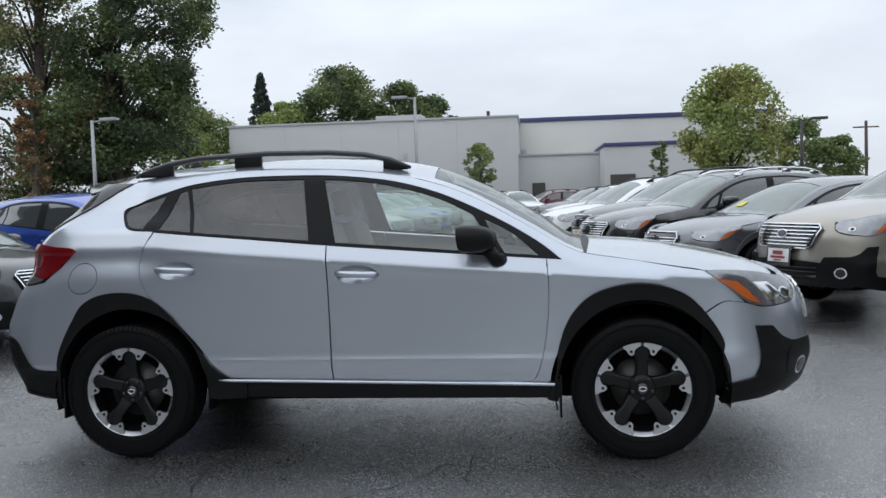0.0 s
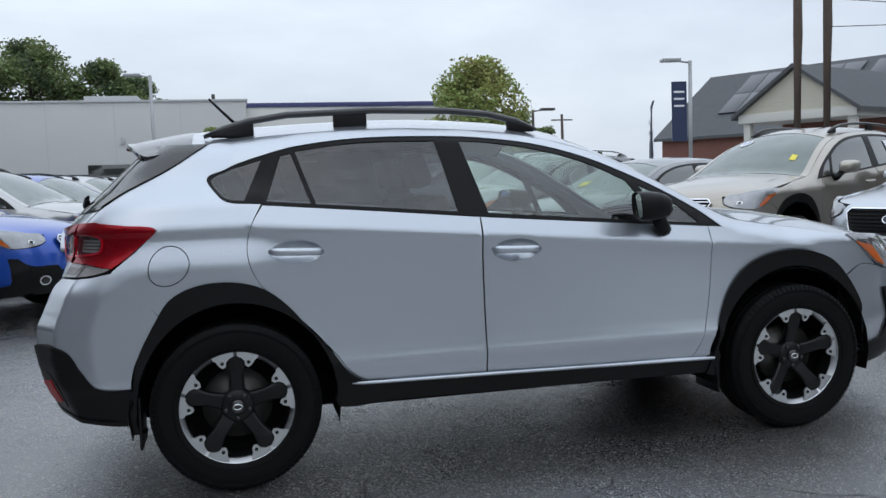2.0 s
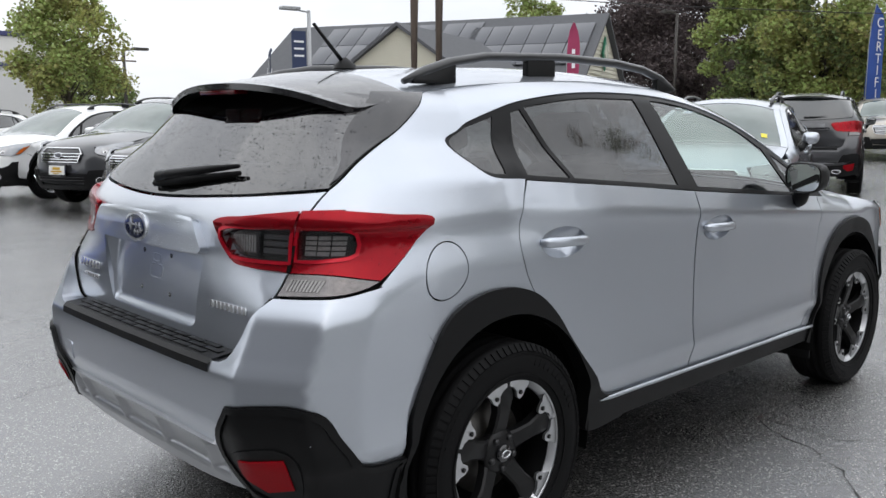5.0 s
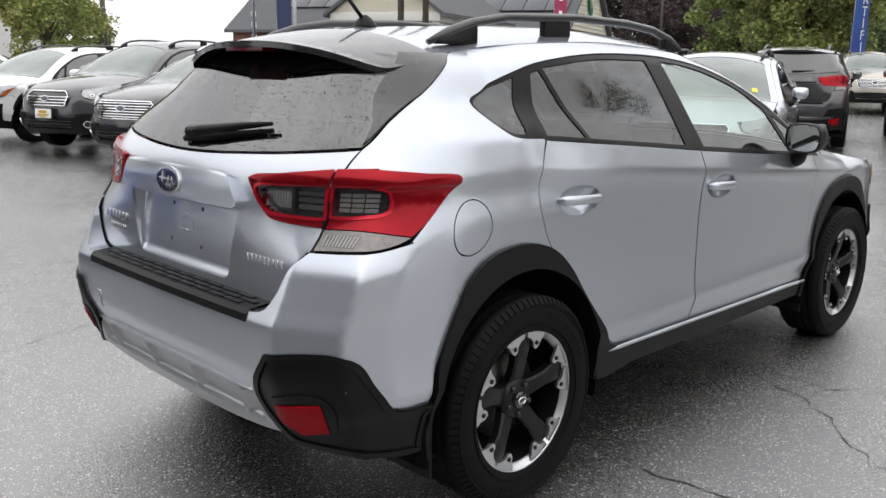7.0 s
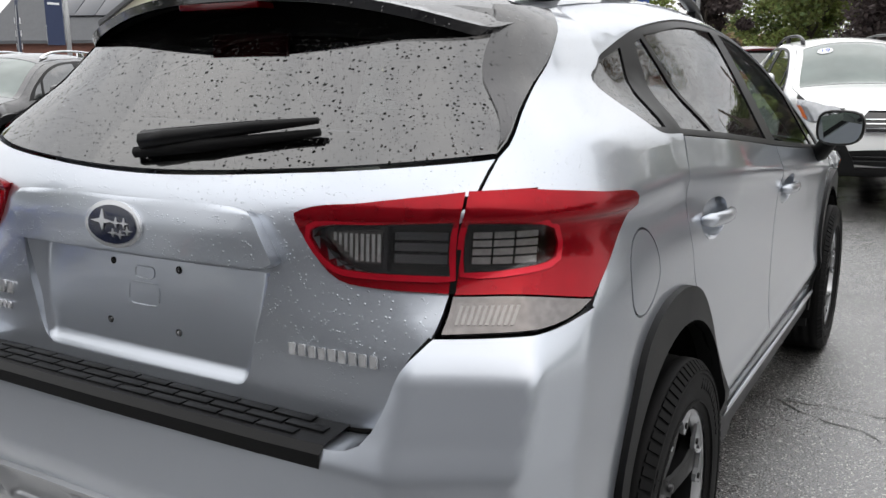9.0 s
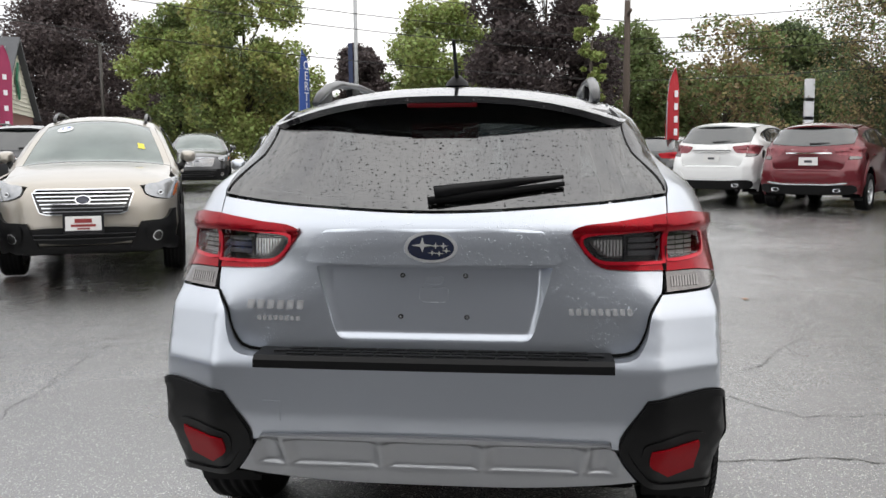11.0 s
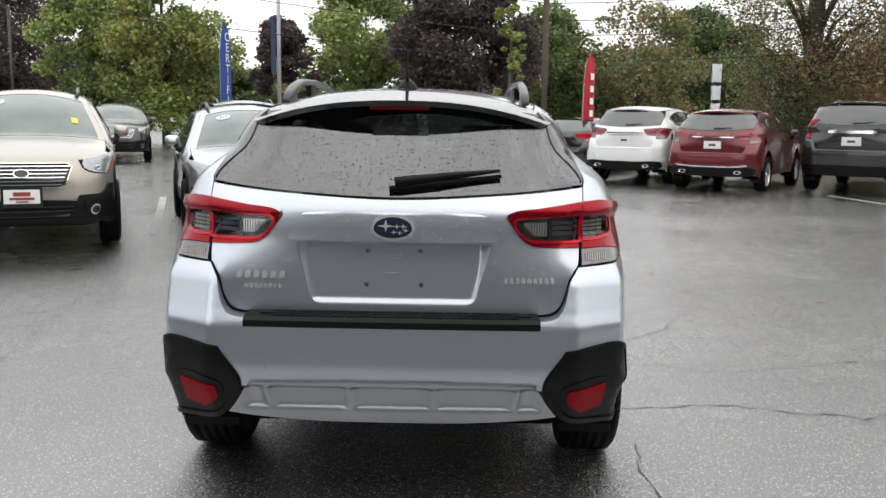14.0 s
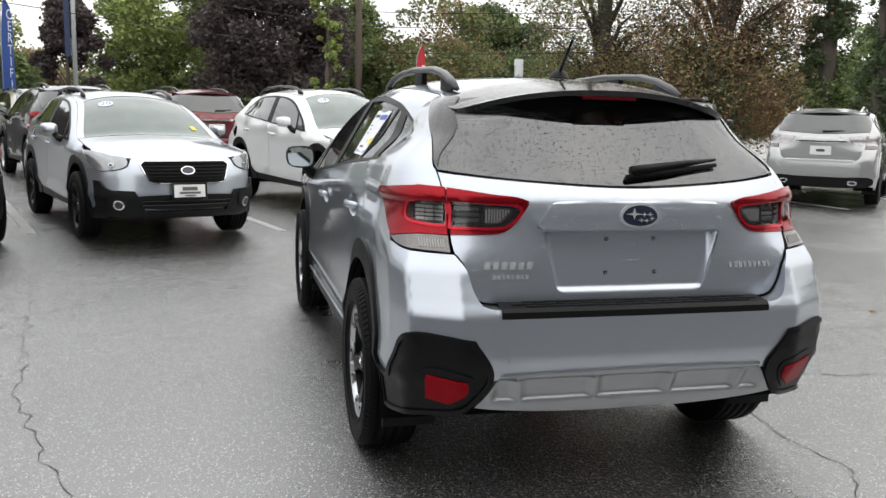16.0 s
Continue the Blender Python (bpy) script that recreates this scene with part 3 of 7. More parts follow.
def wheel(parent, x, y, radius, side, spoke, style, segs=48, rimr=0.68):
    """A wheel with tyre, rim, spokes, disc and cap; side is -1 on the car's right."""
    m = Matrix.Translation((x, y, radius)) @ Matrix.Rotation(radians(90) * -side, 4, "X")
    w = empty("wheel", None)
    w.parent = parent
    r, q = radius, radius * rimr
    bm = bmesh.new()
    t = [(q * 0.985, -0.10), (q + 0.004, -0.105), (q + 0.02, -0.110), (r * 0.86, -0.115), (r * 0.94, -0.108), (r * 0.985, -0.094)]
    tread = []
    for k, h in enumerate(np.linspace(-0.085, 0.085, 18)):
        tread.append((r * (0.972 if k % 4 == 2 else 1.0), h))
    prof = t + tread + [(a, -h) for a, h in t[::-1]]
    lathe(bm, prof, segs * 2, m)
    tyre = part("tyre", bm, RUBBER, w, angle=50)
    if style == "hero":
        bm = bmesh.new()
        for k in range(84):
            a = 2 * math.pi * k / 84
            b = Matrix.Rotation(a, 4, "Z") @ Matrix.Translation((r * 0.962, 0, 0.104)) @ Matrix.Rotation(radians(42), 4, "Y")
            box(bm, -0.014, 0.014, -0.0088, 0.0088, -0.002, 0.0022, 0, m @ b)
        part("tread_edge", bm, RUBBER, tyre)
        bm = bmesh.new()
        lathe(bm, [(q * 1.06, 0.1095), (q * 1.065, 0.1135), (q * 1.08, 0.1135), (q * 1.085, 0.1095)], segs * 2, m)
        lathe(bm, [(r * 0.905, 0.1115), (r * 0.91, 0.1145), (r * 0.925, 0.1145), (r * 0.93, 0.1095)], segs * 2, m)
        for k in list(range(4, 15)) + list(range(40, 52)) + list(range(28, 33)):
            a = 2 * math.pi * k / 72
            b = Matrix.Rotation(a, 4, "Z") @ Matrix.Translation((r * 0.845, 0, 0.113))
            box(bm, -0.012, 0.012, -0.007, 0.007, -0.001, 0.0022, 0, m @ b)
        part("sidewall_relief", bm, RUBBER, tyre)
    bm = bmesh.new()
    lathe(bm, [(q * 0.99, -0.10), (q * 0.90, -0.09), (q * 0.86, 0.02), (q * 0.90, 0.075)], segs, m)
    part("rim_barrel", bm, spoke, w)
    bm = bmesh.new()
    lathe(bm, [(q * 0.905, 0.066), (q * 0.915, 0.082), (q * 0.985, 0.092), (q * 1.0, 0.100), (q * 1.01, 0.098), (q * 1.005, 0.08)], segs * 2, m)
    part("rim_lip", bm, MACHINED if style != "black" else spoke, w, "bright machined rim edge")
    bm = bmesh.new()
    lathe(bm, [(0.001, 0.0), (q * 0.62, 0.0), (q * 0.62, -0.02)], segs, m)
    part("brake_disc", bm, mat("brake_disc", (0.10, 0.095, 0.09), 0.5, 0.8, vary=0.25, scale=30), w, "grey steel disc")
    bm = bmesh.new()
    lathe(bm, [(0.001, -0.03), (q * 0.95, -0.03)], 24, m)
    part("back_plate", bm, UNDER, w)
    n = 5 if style in ("hero", "five", "black") else 10
    for k in range(n):
        a = 2 * math.pi * k / n + radians(90)
        turn = m @ Matrix.Rotation(a, 4, "Z")
        bm = bmesh.new()
        if n == 5:
            rows = ((0.16 * q, 0.17 * q, 0.050), (0.36 * q, 0.135 * q, 0.066), (0.56 * q, 0.128 * q, 0.078), (0.74 * q, 0.165 * q, 0.084), (0.95 * q, 0.21 * q, 0.080))
        else:
            rows = ((0.16 * q, 0.06 * q, 0.055), (0.5 * q, 0.055 * q, 0.075), (0.93 * q, 0.075 * q, 0.083))
        prev = None
        for rr, hw, h in rows:
            ring = [bm.verts.new(turn @ Vector(p)) for p in ((rr, -hw, h - 0.03), (rr, -hw * 0.92, h - 0.006), (rr, -hw * 0.7, h), (rr, hw * 0.7, h), (rr, hw * 0.92, h - 0.006), (rr, hw, h - 0.03))]
            if prev:
                for i in range(5):
                    bm.faces.new((prev[i], prev[i + 1], ring[i + 1], ring[i]))
            prev = ring
        bmesh.ops.recalc_face_normals(bm, faces=bm.faces)
        part("spoke", bm, spoke if style in ("hero", "black") else MACHINED, w)
        if style == "hero":
            for s in (-1, 1):
                bm = bmesh.new()
                ot = [(0.985 * q, s * 0.03 * q), (0.965 * q, s * 0.20 * q), (0.905 * q, s * 0.40 * q), (0.855 * q, s * 0.385 * q), (0.815 * q, s * 0.325 * q), (0.735 * q, s * 0.275 * q), (0.70 * q, s * 0.215 * q), (0.735 * q, s * 0.165 * q), (0.815 * q, s * 0.155 * q), (0.875 * q, s * 0.10 * q), (0.905 * q, s * 0.03 * q)]
                prism(bm, ot, 0.0, 0.010, turn @ Matrix.Translation((0, 0, 0.082)) @ Matrix.Rotation(radians(90), 4, "X"))
                plate = part("claw_plate", bm, MACHINED, w, "bright machined plate")
                bm = bmesh.new()
                lathe(bm, [(0.0075, 0), (0.0075, 0.004), (0.001, 0.0045)], 10, turn @ Matrix.Translation((0.79 * q, s * 0.225 * q, 0.092)))
                part("bolt", bm, spoke, plate)
    bm = bmesh.new()
    lathe(bm, [(0.30 * q, 0.03), (0.30 * q, 0.056), (0.24 * q, 0.066), (0.125 * q, 0.068)], 30, m)
    part("hub", bm, spoke if style in ("hero", "black") else MACHINED, w)
    bm = bmesh.new()
    lathe(bm, [(0.125 * q, 0.062), (0.125 * q, 0.078), (0.10 * q, 0.083), (0.001, 0.084)], 24, m)
    part("centre_cap", bm, GLOSSBLACK if style in ("hero", "black") else CHROME, w)
    if style == "hero":
        bm = bmesh.new()
        lathe(bm, [(0.062 * q, 0.0838), (0.062 * q, 0.0865), (0.085 * q, 0.0865), (0.085 * q, 0.0838)], 24, m @ Matrix.Diagonal((1.0, 0.62, 1, 1)))
        part("cap_emblem", bm, CHROME, w, "oval bright emblem outline")
    for k in range(5):
        a = 2 * math.pi * (k + 0.5) / 5 + radians(90)
        bm = bmesh.new()
        lathe(bm, [(0.011, 0.05), (0.011, 0.073), (0.007, 0.077), (0.001, 0.077)], 8, m @ Matrix.Rotation(a, 4, "Z") @ Matrix.Translation((0.215 * q, 0, 0)))
        part("lug_nut", bm, mat("dark_nut", (0.05, 0.05, 0.052), 0.3, 0.8), w)
    return w



def sym(rows):
    """A rear or front outline from its right half, (fn, y, z, ...) rows from the bottom middle round to the top middle."""
    right = [f(y, z, *c) for f, y, z, *c in rows]
    left = [f(-y, z, *c) for f, y, z, *c in rows[::-1] if abs(y) > 1e-6]
    return right + left


UNION = ([(-1.462, 1.312), (-1.40, 1.245), (-1.34, 1.207), (-1.195, 1.194, 1)] + [(-1.235, 1.12), (-1.262, 1.024), (-1.252, 0.935), (-1.208, 0.850), (-1.12, 0.760), (-1.016, 0.661), (-0.92, 0.55), (-0.845, 0.455), (-0.77, 0.415), (-0.60, 0.408, 1)]
         + [(0.74, 0.384), (0.800, 0.40), (0.845, 0.52), (0.874, 0.70), (0.882, 0.86), (0.875, 1.010, 1), (0.95, 1.004, 1)] + DLO[7:])
SHELL = ([(-2.010, 1.134, 1), S(-1.86, 1.137), S(-1.74, 1.125), S(-1.612, 1.106, 1), S(-1.68, 1.040), S(-1.755, 0.978), S(-1.80, 0.942, 1), S(-1.665, 0.80), S(-1.61, 0.735, 1)]
         + [S(-1.3325 + 0.455 * math.cos(a), 0.352 + 0.455 * math.sin(a)) for a in np.linspace(radians(122), radians(4), 13)] + [(-0.88, 0.36, 1), (0.88, 0.345, 1)]
         + [S(1.3325 + 0.455 * math.cos(a), 0.352 + 0.455 * math.sin(a)) for a in np.linspace(radians(176), radians(52), 13)] + [S(1.632, 0.722, 1), S(1.735, 0.780), S(1.840, 0.772, 1), S(1.755, 0.846), S(1.644, 0.934, 1)]
         + [S(x, float(HERO.ze(np.array(x))) - 0.002) for x in (1.6, 1.45, 1.25, 1.06, 0.98, 0.8, 0.565, 0.4, 0.2, 0.0, -0.174, -0.4, -0.617, -0.85, -1.09, -1.3)] + [(-1.50, 1.458), (-1.570, 1.428), (-1.733, 1.340), (-1.898, 1.257), (-1.980, 1.188, 1)])
EDGE = lambda u, z, *c: (u if u < 0 else 2 * HERO.rear_mid + u, z, *c)  # noqa: E731
GATE = sym([(R, 0, 0.732), (R, 0.30, 0.732), (R, 0.53, 0.734), (R, 0.596, 0.755), (R, 0.626, 0.81), (R, 0.638, 0.87), (R, 0.658, 0.925), (R, 0.664, 1.02), (EDGE, -2.0135, 1.13, 1), (EDGE, -1.9845, 1.188, 1), (R, 0.40, 1.164), (R, 0, 1.146)])
CORNER = [R(0.605, 0.636, 1), R(0.70, 0.650), R(0.80, 0.655), S(-1.985, 0.625), S(-1.935, 0.545), S(-1.885, 0.478), S(-1.82, 0.462, 1), S(-1.735, 0.462, 1), S(-1.752, 0.305, 1), S(-1.86, 0.315), R(0.78, 0.335), R(0.63, 0.355), R(0.575, 0.405), R(0.530, 0.500)]
BUMPER = [R(0, 0.738, 1), R(0.30, 0.738), R(0.530, 0.738), R(0.578, 0.752), R(0.606, 0.80), R(0.622, 0.865), R(0.655, 0.912, 1), R(0.73, 0.914), S(-1.89, 0.921), S(-1.84, 0.930), S(-1.797, 0.938, 1), S(-1.662, 0.797), S(-1.612, 0.728, 1), S(-1.70, 0.62), S(-1.742, 0.52), S(-1.752, 0.44, 1), S(-1.90, 0.43), R(0.70, 0.43), R(0.50, 0.49), R(0.25, 0.503), R(0, 0.505, 1)]
SKID = sym([(R, 0, 0.352), (R, 0.25, 0.354), (R, 0.50, 0.372), (R, 0.585, 0.385, 1), (R, 0.500, 0.505, 1), (R, 0.25, 0.512), (R, 0, 0.514)])
TAIL_OUT = [R(0.6655, 1.131, 1), R(0.75, 1.135), S(-1.86, 1.134), S(-1.74, 1.122), S(-1.617, 1.105), S(-1.68, 1.045), S(-1.752, 0.985), S(-1.80, 0.955, 1), R(0.76, 0.973), R(0.6655, 0.974, 1)]
TAIL_CLEAR = [R(0.666, 0.971, 1), R(0.76, 0.970), S(-1.803, 0.952, 1), S(-1.84, 0.938), S(-1.90, 0.926), R(0.666, 0.917, 1)]
TAIL_IN = [R(0.6625, 1.130, 1), R(0.52, 1.113), R(0.398, 1.096), R(0.42, 1.050), R(0.462, 1.000), R(0.50, 0.984), R(0.6625, 0.976, 1)]
HEAD = [S(1.646, 0.933, 1), S(1.78, 0.928), S(1.93, 0.908), F(0.66, 0.888), F(0.545, 0.868), F(0.55, 0.800), F(0.63, 0.765), F(0.71, 0.750), S(1.93, 0.748), S(1.85, 0.772), S(1.76, 0.842)]


WELL_IN = outline([R(0.655, 1.090, 1), R(0.545, 1.084), R(0.428, 1.071), R(0.458, 1.022), R(0.490, 1.008), R(0.655, 1.003, 1)], 0.02)
WELL_OUT = outline([R(0.673, 1.088, 1), R(0.735, 1.087), R(0.776, 1.074), R(0.781, 1.028), R(0.735, 1.012), R(0.673, 1.008, 1)], 0.02)


PLATE_DEPTH = lambda z: 0.012 + 0.030 * (z - 0.77) / 0.23  # noqa: E731


def mirrored_u(mid, rows):
    return [(2 * mid - u, z, *c) for u, z, *c in rows[::-1]]


FRONT_R = [F(0.4, 0.30), F(0.66, 0.31), S(1.95, 0.325), S(1.752, 0.335, 1), S(1.735, 0.50), S(1.68, 0.645), S(1.645, 0.72, 1), S(1.74, 0.776), S(1.842, 0.767), S(1.93, 0.742), F(0.71, 0.744), F(0.62, 0.758), F(0.54, 0.80), F(0.50, 0.874), F(0.25, 0.892)]
FRONT = [(HERO.front_mid, 0.30)] + FRONT_R + [(HERO.front_mid, 0.896)] + mirrored_u(HERO.front_mid, FRONT_R)
REARGLASS_R = [R(0.40, 1.168), (-1.984, 1.194, 1), (-1.903, 1.260), (-1.738, 1.343), (-1.58, 1.430, 1), R(0.25, 1.475)]
REARGLASS = [(HERO.rear_mid, 1.151)] + REARGLASS_R + [(HERO.rear_mid, 1.48)] + mirrored_u(HERO.rear_mid, REARGLASS_R)
FRONT_CLAD = [F(0.50, 0.555, 1), F(0.60, 0.560), S(2.10, 0.560), S(2.03, 0.592), S(1.978, 0.648, 1), S(1.893, 0.652, 1), S(1.915, 0.55), S(1.918, 0.45), S(1.895, 0.392, 1), S(1.745, 0.362, 1), S(1.76, 0.268, 1), S(1.95, 0.292), F(0.66, 0.32), F(0.40, 0.34, 1), F(0.44, 0.45)]
ARCH_R = [(-0.70, 0.315, 1), (-0.70, 0.404, 1), (-0.775, 0.412), (-0.850, 0.452), (-0.925, 0.548), (-1.020, 0.660), (-1.105, 0.765), (-1.205, 0.843), S(-1.3325, 0.878), S(-1.48, 0.868), S(-1.585, 0.815), S(-1.655, 0.71), S(-1.705, 0.615), S(-1.735, 0.50), S(-1.745, 0.40, 1), S(-1.752, 0.27, 1), S(-1.70, 0.27)] + [S(-1.3325 + (0.425 if a < 1.57 else 0.402) * math.cos(a), 0.352 + 0.440 * math.sin(a)) for a in np.linspace(radians(190), radians(-5), 21)]
ARCH_F = [(0.86, 0.30, 1), (0.905, 0.42), (0.925, 0.57), (0.985, 0.72), (1.09, 0.825), (1.25, 0.875), S(1.40, 0.872), S(1.55, 0.82), S(1.655, 0.715), S(1.735, 0.575), S(1.722, 0.50), S(1.752, 0.38, 1), S(1.76, 0.27, 1), S(1.72, 0.27)] + [S(1.3325 + 0.42 * math.cos(a), 0.352 + 0.445 * math.sin(a)) for a in np.linspace(radians(-8), radians(188), 21)]
SILL = [(-0.90, 0.318, 1), (-0.90, 0.375), (-0.80, 0.400), (0.80, 0.368), (0.93, 0.40), (0.93, 0.305, 1)]
STRIP = [(-0.85, 0.412), (-0.78, 0.398), (0.3, 0.380), (0.90, 0.368), (0.90, 0.384), (0.3, 0.396), (-0.78, 0.415)]


def seat(parent, x, y, width=0.50, back=0.62, rest=True):
    s = empty("seat")
    s.parent = parent
    bm = bmesh.new()
    box(bm, x - 0.26, x + 0.27, y - width / 2, y + width / 2, 0.50, 0.66, 0.05)
    part("cushion", bm, SEATGREY, s)
    bm = bmesh.new()
    box(bm, -0.07, 0.07, y - width / 2 + 0.02, y + width / 2 - 0.02, 0, back, 0.05, Matrix.Translation((x - 0.22, 0, 0.60)) @ Matrix.Rotation(radians(-18), 4, "Y"))
    part("backrest", bm, SEATGREY, s)
    if rest:
        bm = bmesh.new()
        box(bm, -0.05, 0.05, y - 0.13, y + 0.13, back + 0.05, back + 0.22, 0.04, Matrix.Translation((x - 0.22, 0, 0.60)) @ Matrix.Rotation(radians(-18), 4, "Y"))
        part("headrest", bm, SEATGREY, s)


def bars(name, parent, f, cu, cz, width, height, n, material, tilt=0.0):
    """Raised bars in place of lettering, along a surface."""
    for k in range(n):
        u0 = cu - width / 2 + width * k / n
        sheet(name, material, parent, f, np.array([(u0, cz - height / 2), (u0 + width / n * 0.66, cz - height / 2), (u0 + width / n * 0.66, cz + height / 2), (u0, cz + height / 2)]), step=0.05, rim=0.004)


def car(name, label, category, m, body, shape=HERO, s=(1, 1, 1), wheel_r=0.352, step=0.11, hero=False, clad=True, rails=True, style="five", front="wide",
        rear="hatch", group="", handles=True, plate=None, sticker=None, spoiler=None, lamp_dark=False, body_wet=None, year="", tail=None, kit="", paper=False):
    c = empty(name, None, label, category, group)
    k = (lambda n: None) if hero else (lambda n: n)
    B, G, T = (lambda o=0.0: shape.surface("B", o, s)), (lambda o=0.0: shape.surface("G", o, s)), (lambda o=0.0: shape.surface("T", o, s))
    ol = lambda p, st=None: outline(p, st or step * 0.55)  # noqa: E731
    top = body_wet or body
    bead = SILVER_BEAD if hero else body
    low = PLASTIC if clad else body
    win, shield = (None, None) if hero else (GLASS_FAR, GLASS_SHIELD)
    frame_mat = TRIMBLACK
    own = set()
    up = 0.0 if hero else 0.018
    skin = 0.024 if hero else step
    fine, tails = (0.014 if hero else step * 0.6), {}
    ridge = lambda a, b: 0.006 + 0.010 * smoothstep(1.078, 1.094, b)  # noqa: E731
    for mir in (False, True):
        own.add(sheet("body_side", bead, c, B(), ol(SHELL), [ol(UNION)] + ([FUEL] if not mir else []), skin, 0.014, mir, key=k("shell%d" % mir), shear=(0.085, 0.998) if hero else None))
        own.add(sheet("rear_door", body, c, B(), shrink(ol(REAR_DOOR), 0.0032), [ellipse(-1.06, 0.988, 0.110, 0.050)] if hero else [], skin, 0.016, mir, key=k("rdoor"), shear=(0.085, 0.998) if hero else None))
        own.add(sheet("front_door", body, c, B(), shrink(ol(FRONT_DOOR), 0.0032), [ellipse(-0.09, 0.950, 0.110, 0.050)] if hero else [], skin, 0.016, mir, key=k("fdoor"), shear=(0.085, 0.998) if hero else None))
        panes = [("quarter_window", GLASS_Q), ("small_door_window", GLASS_F1), ("rear_door_window", GLASS_R), ("front_door_window", GLASS_D), ("mirror_window", GLASS_M)]
        own.add(sheet("window_trim", frame_mat, c, B(-0.004), ol(DLO), [ol(p, step * 0.4) for _, p in panes], step, 0.006, mir, "gloss black window surround", key=k("dlo")))
        for n, p in panes:
            g = win or (GLASS_CLEAR if n in ("front_door_window", "mirror_window") else GLASS_DARK)
            o = sheet(n, g, c, B(-0.0075), ol(p, step * 0.4), [], step, 0, mir, key=k(n))
            o.visible_shadow = not hero
            own.add(o)
        own.add(sheet("arch_cladding", low, c, B(0.014), ol(ARCH_R), [], step, 0.055 if hero else 0.03, mir, "black plastic arch trim" if clad else "", key=k("archr")))
        own.add(sheet("arch_cladding", low, c, B(0.014), ol(ARCH_F), [], step, 0.055 if hero else 0.03, mir, "black plastic arch trim" if clad else "", key=k("archf")))
        own.add(sheet("sill_cladding", low, c, B(0.004), ol(SILL), [], step, 0.05, mir, key=k("sill")))
        if hero:
            zs = lambda a: np.interp(a, [-0.85, -0.78, 0.3, 0.9], [0.412, 0.4065, 0.388, 0.376])  # noqa: E731
            own.add(sheet("sill_strip", body, c, shape.surface("B", lambda a, b: 0.004 + 0.016 * np.sqrt(np.clip(1 - ((b - zs(a)) / 0.0105) ** 2, 0, 1)), s), ol(STRIP), [], 0.006, 0.012, mir))
        tails[mir] = sheet("tail_light", tail or REDLENS, c, shape.surface("B", ridge, s), ol(TAIL_OUT, 0.02), [WELL_OUT] if hero else [], fine, 0.04, mir, "clear tail light lens" if tail else "red tail light lens", key=k("tail"))
        own.add(tails[mir])
        own.add(sheet("reversing_light", CLEAR, c, B(0.006), ol(TAIL_CLEAR, 0.03), [], step * 0.6, 0.03, mir, "clear ribbed lens", key=k("tailc")))
        own.add(sheet("rear_corner_cladding", low, c, B(0.007 + 0.6 * up), ol(CORNER), [], step, 0.03, mir, key=k("corner")))
        if hero:
            lip = ol(CORNER)
            own.add(sheet("cladding_lip", PLASTIC, c, B(0.0125), shrink(lip, 0.004), [shrink(lip, 0.022)], 0.03, 0.006, mir))
        head = empty("headlight")
        head.parent = c
        own.add(sheet("lens", HEADLENS if hero else LAMPFAR, head, B(0.006 + 0.5 * up), ol(HEAD, 0.04), [], step * 0.6, 0.03, mir, key=k("head")))
        if not lamp_dark:
            own.add(sheet("turn_signal", AMBER, head, B(0.0085 + 0.7 * up), ol([S(1.690, 0.898, 1), S(1.80, 0.876, 1), S(1.915, 0.763, 1), S(1.855, 0.782), S(1.78, 0.838)], 0.03), [], step, 0.002, mir, key=k("amber")))
        lf = B(0.0105 + 0.9 * up)
        if hero:
            own.add(sheet("reflector", CHROME, head, B(0.0085), ol([S(1.875, 0.868, 1), S(1.955, 0.862, 1), S(2.03, 0.80), S(1.99, 0.772, 1), S(1.955, 0.775, 1)], 0.02), [], 0.02, 0.003, mir, "bright headlight reflector"))
        own.add(sheet("projector", CHROME, head, lf, ellipse(F(0.67, 0.80)[0], 0.80, 0.045 if hero else 0.026, 0.030 if hero else 0.017), [], step, 0.002, mir, key=k("proj")))
        own.add(sheet("projector_lens", GLOSSBLACK, head, B(0.0125 + 1.1 * up), ellipse(F(0.67, 0.80)[0], 0.80, 0.028 if hero else 0.017, 0.021 if hero else 0.011), [], step, 0.001, mir, key=k("proj2")))
        own.add(sheet("front_corner_cladding", low if clad else PLASTIC, c, B(0.014 + up), ol(FRONT_CLAD), [], step, 0.03, mir, key=k("fclad")))
        fog = sheet("fog_light", CHROME, c, B(0.019 + 1.8 * up), ellipse(F(0.62, 0.43)[0], 0.43, 0.047, 0.047), [], step, 0.01, mir, key=k("fog"))
        own.add(fog)
        own.add(sheet("fog_lens", SMOKE, fog, B(0.022 + 1.8 * up), ellipse(F(0.62, 0.43)[0], 0.43, 0.036, 0.036), [], step, 0.002, mir, key=k("fogl")))
        own.add(sheet("fog_well", PLASTIC, c, B(0.0165 + 1.4 * up), ol([F(0.54, 0.525), S(2.075, 0.53), S(2.06, 0.40), F(0.56, 0.385)]), [], step, 0.002, mir, key=k("fogw")))
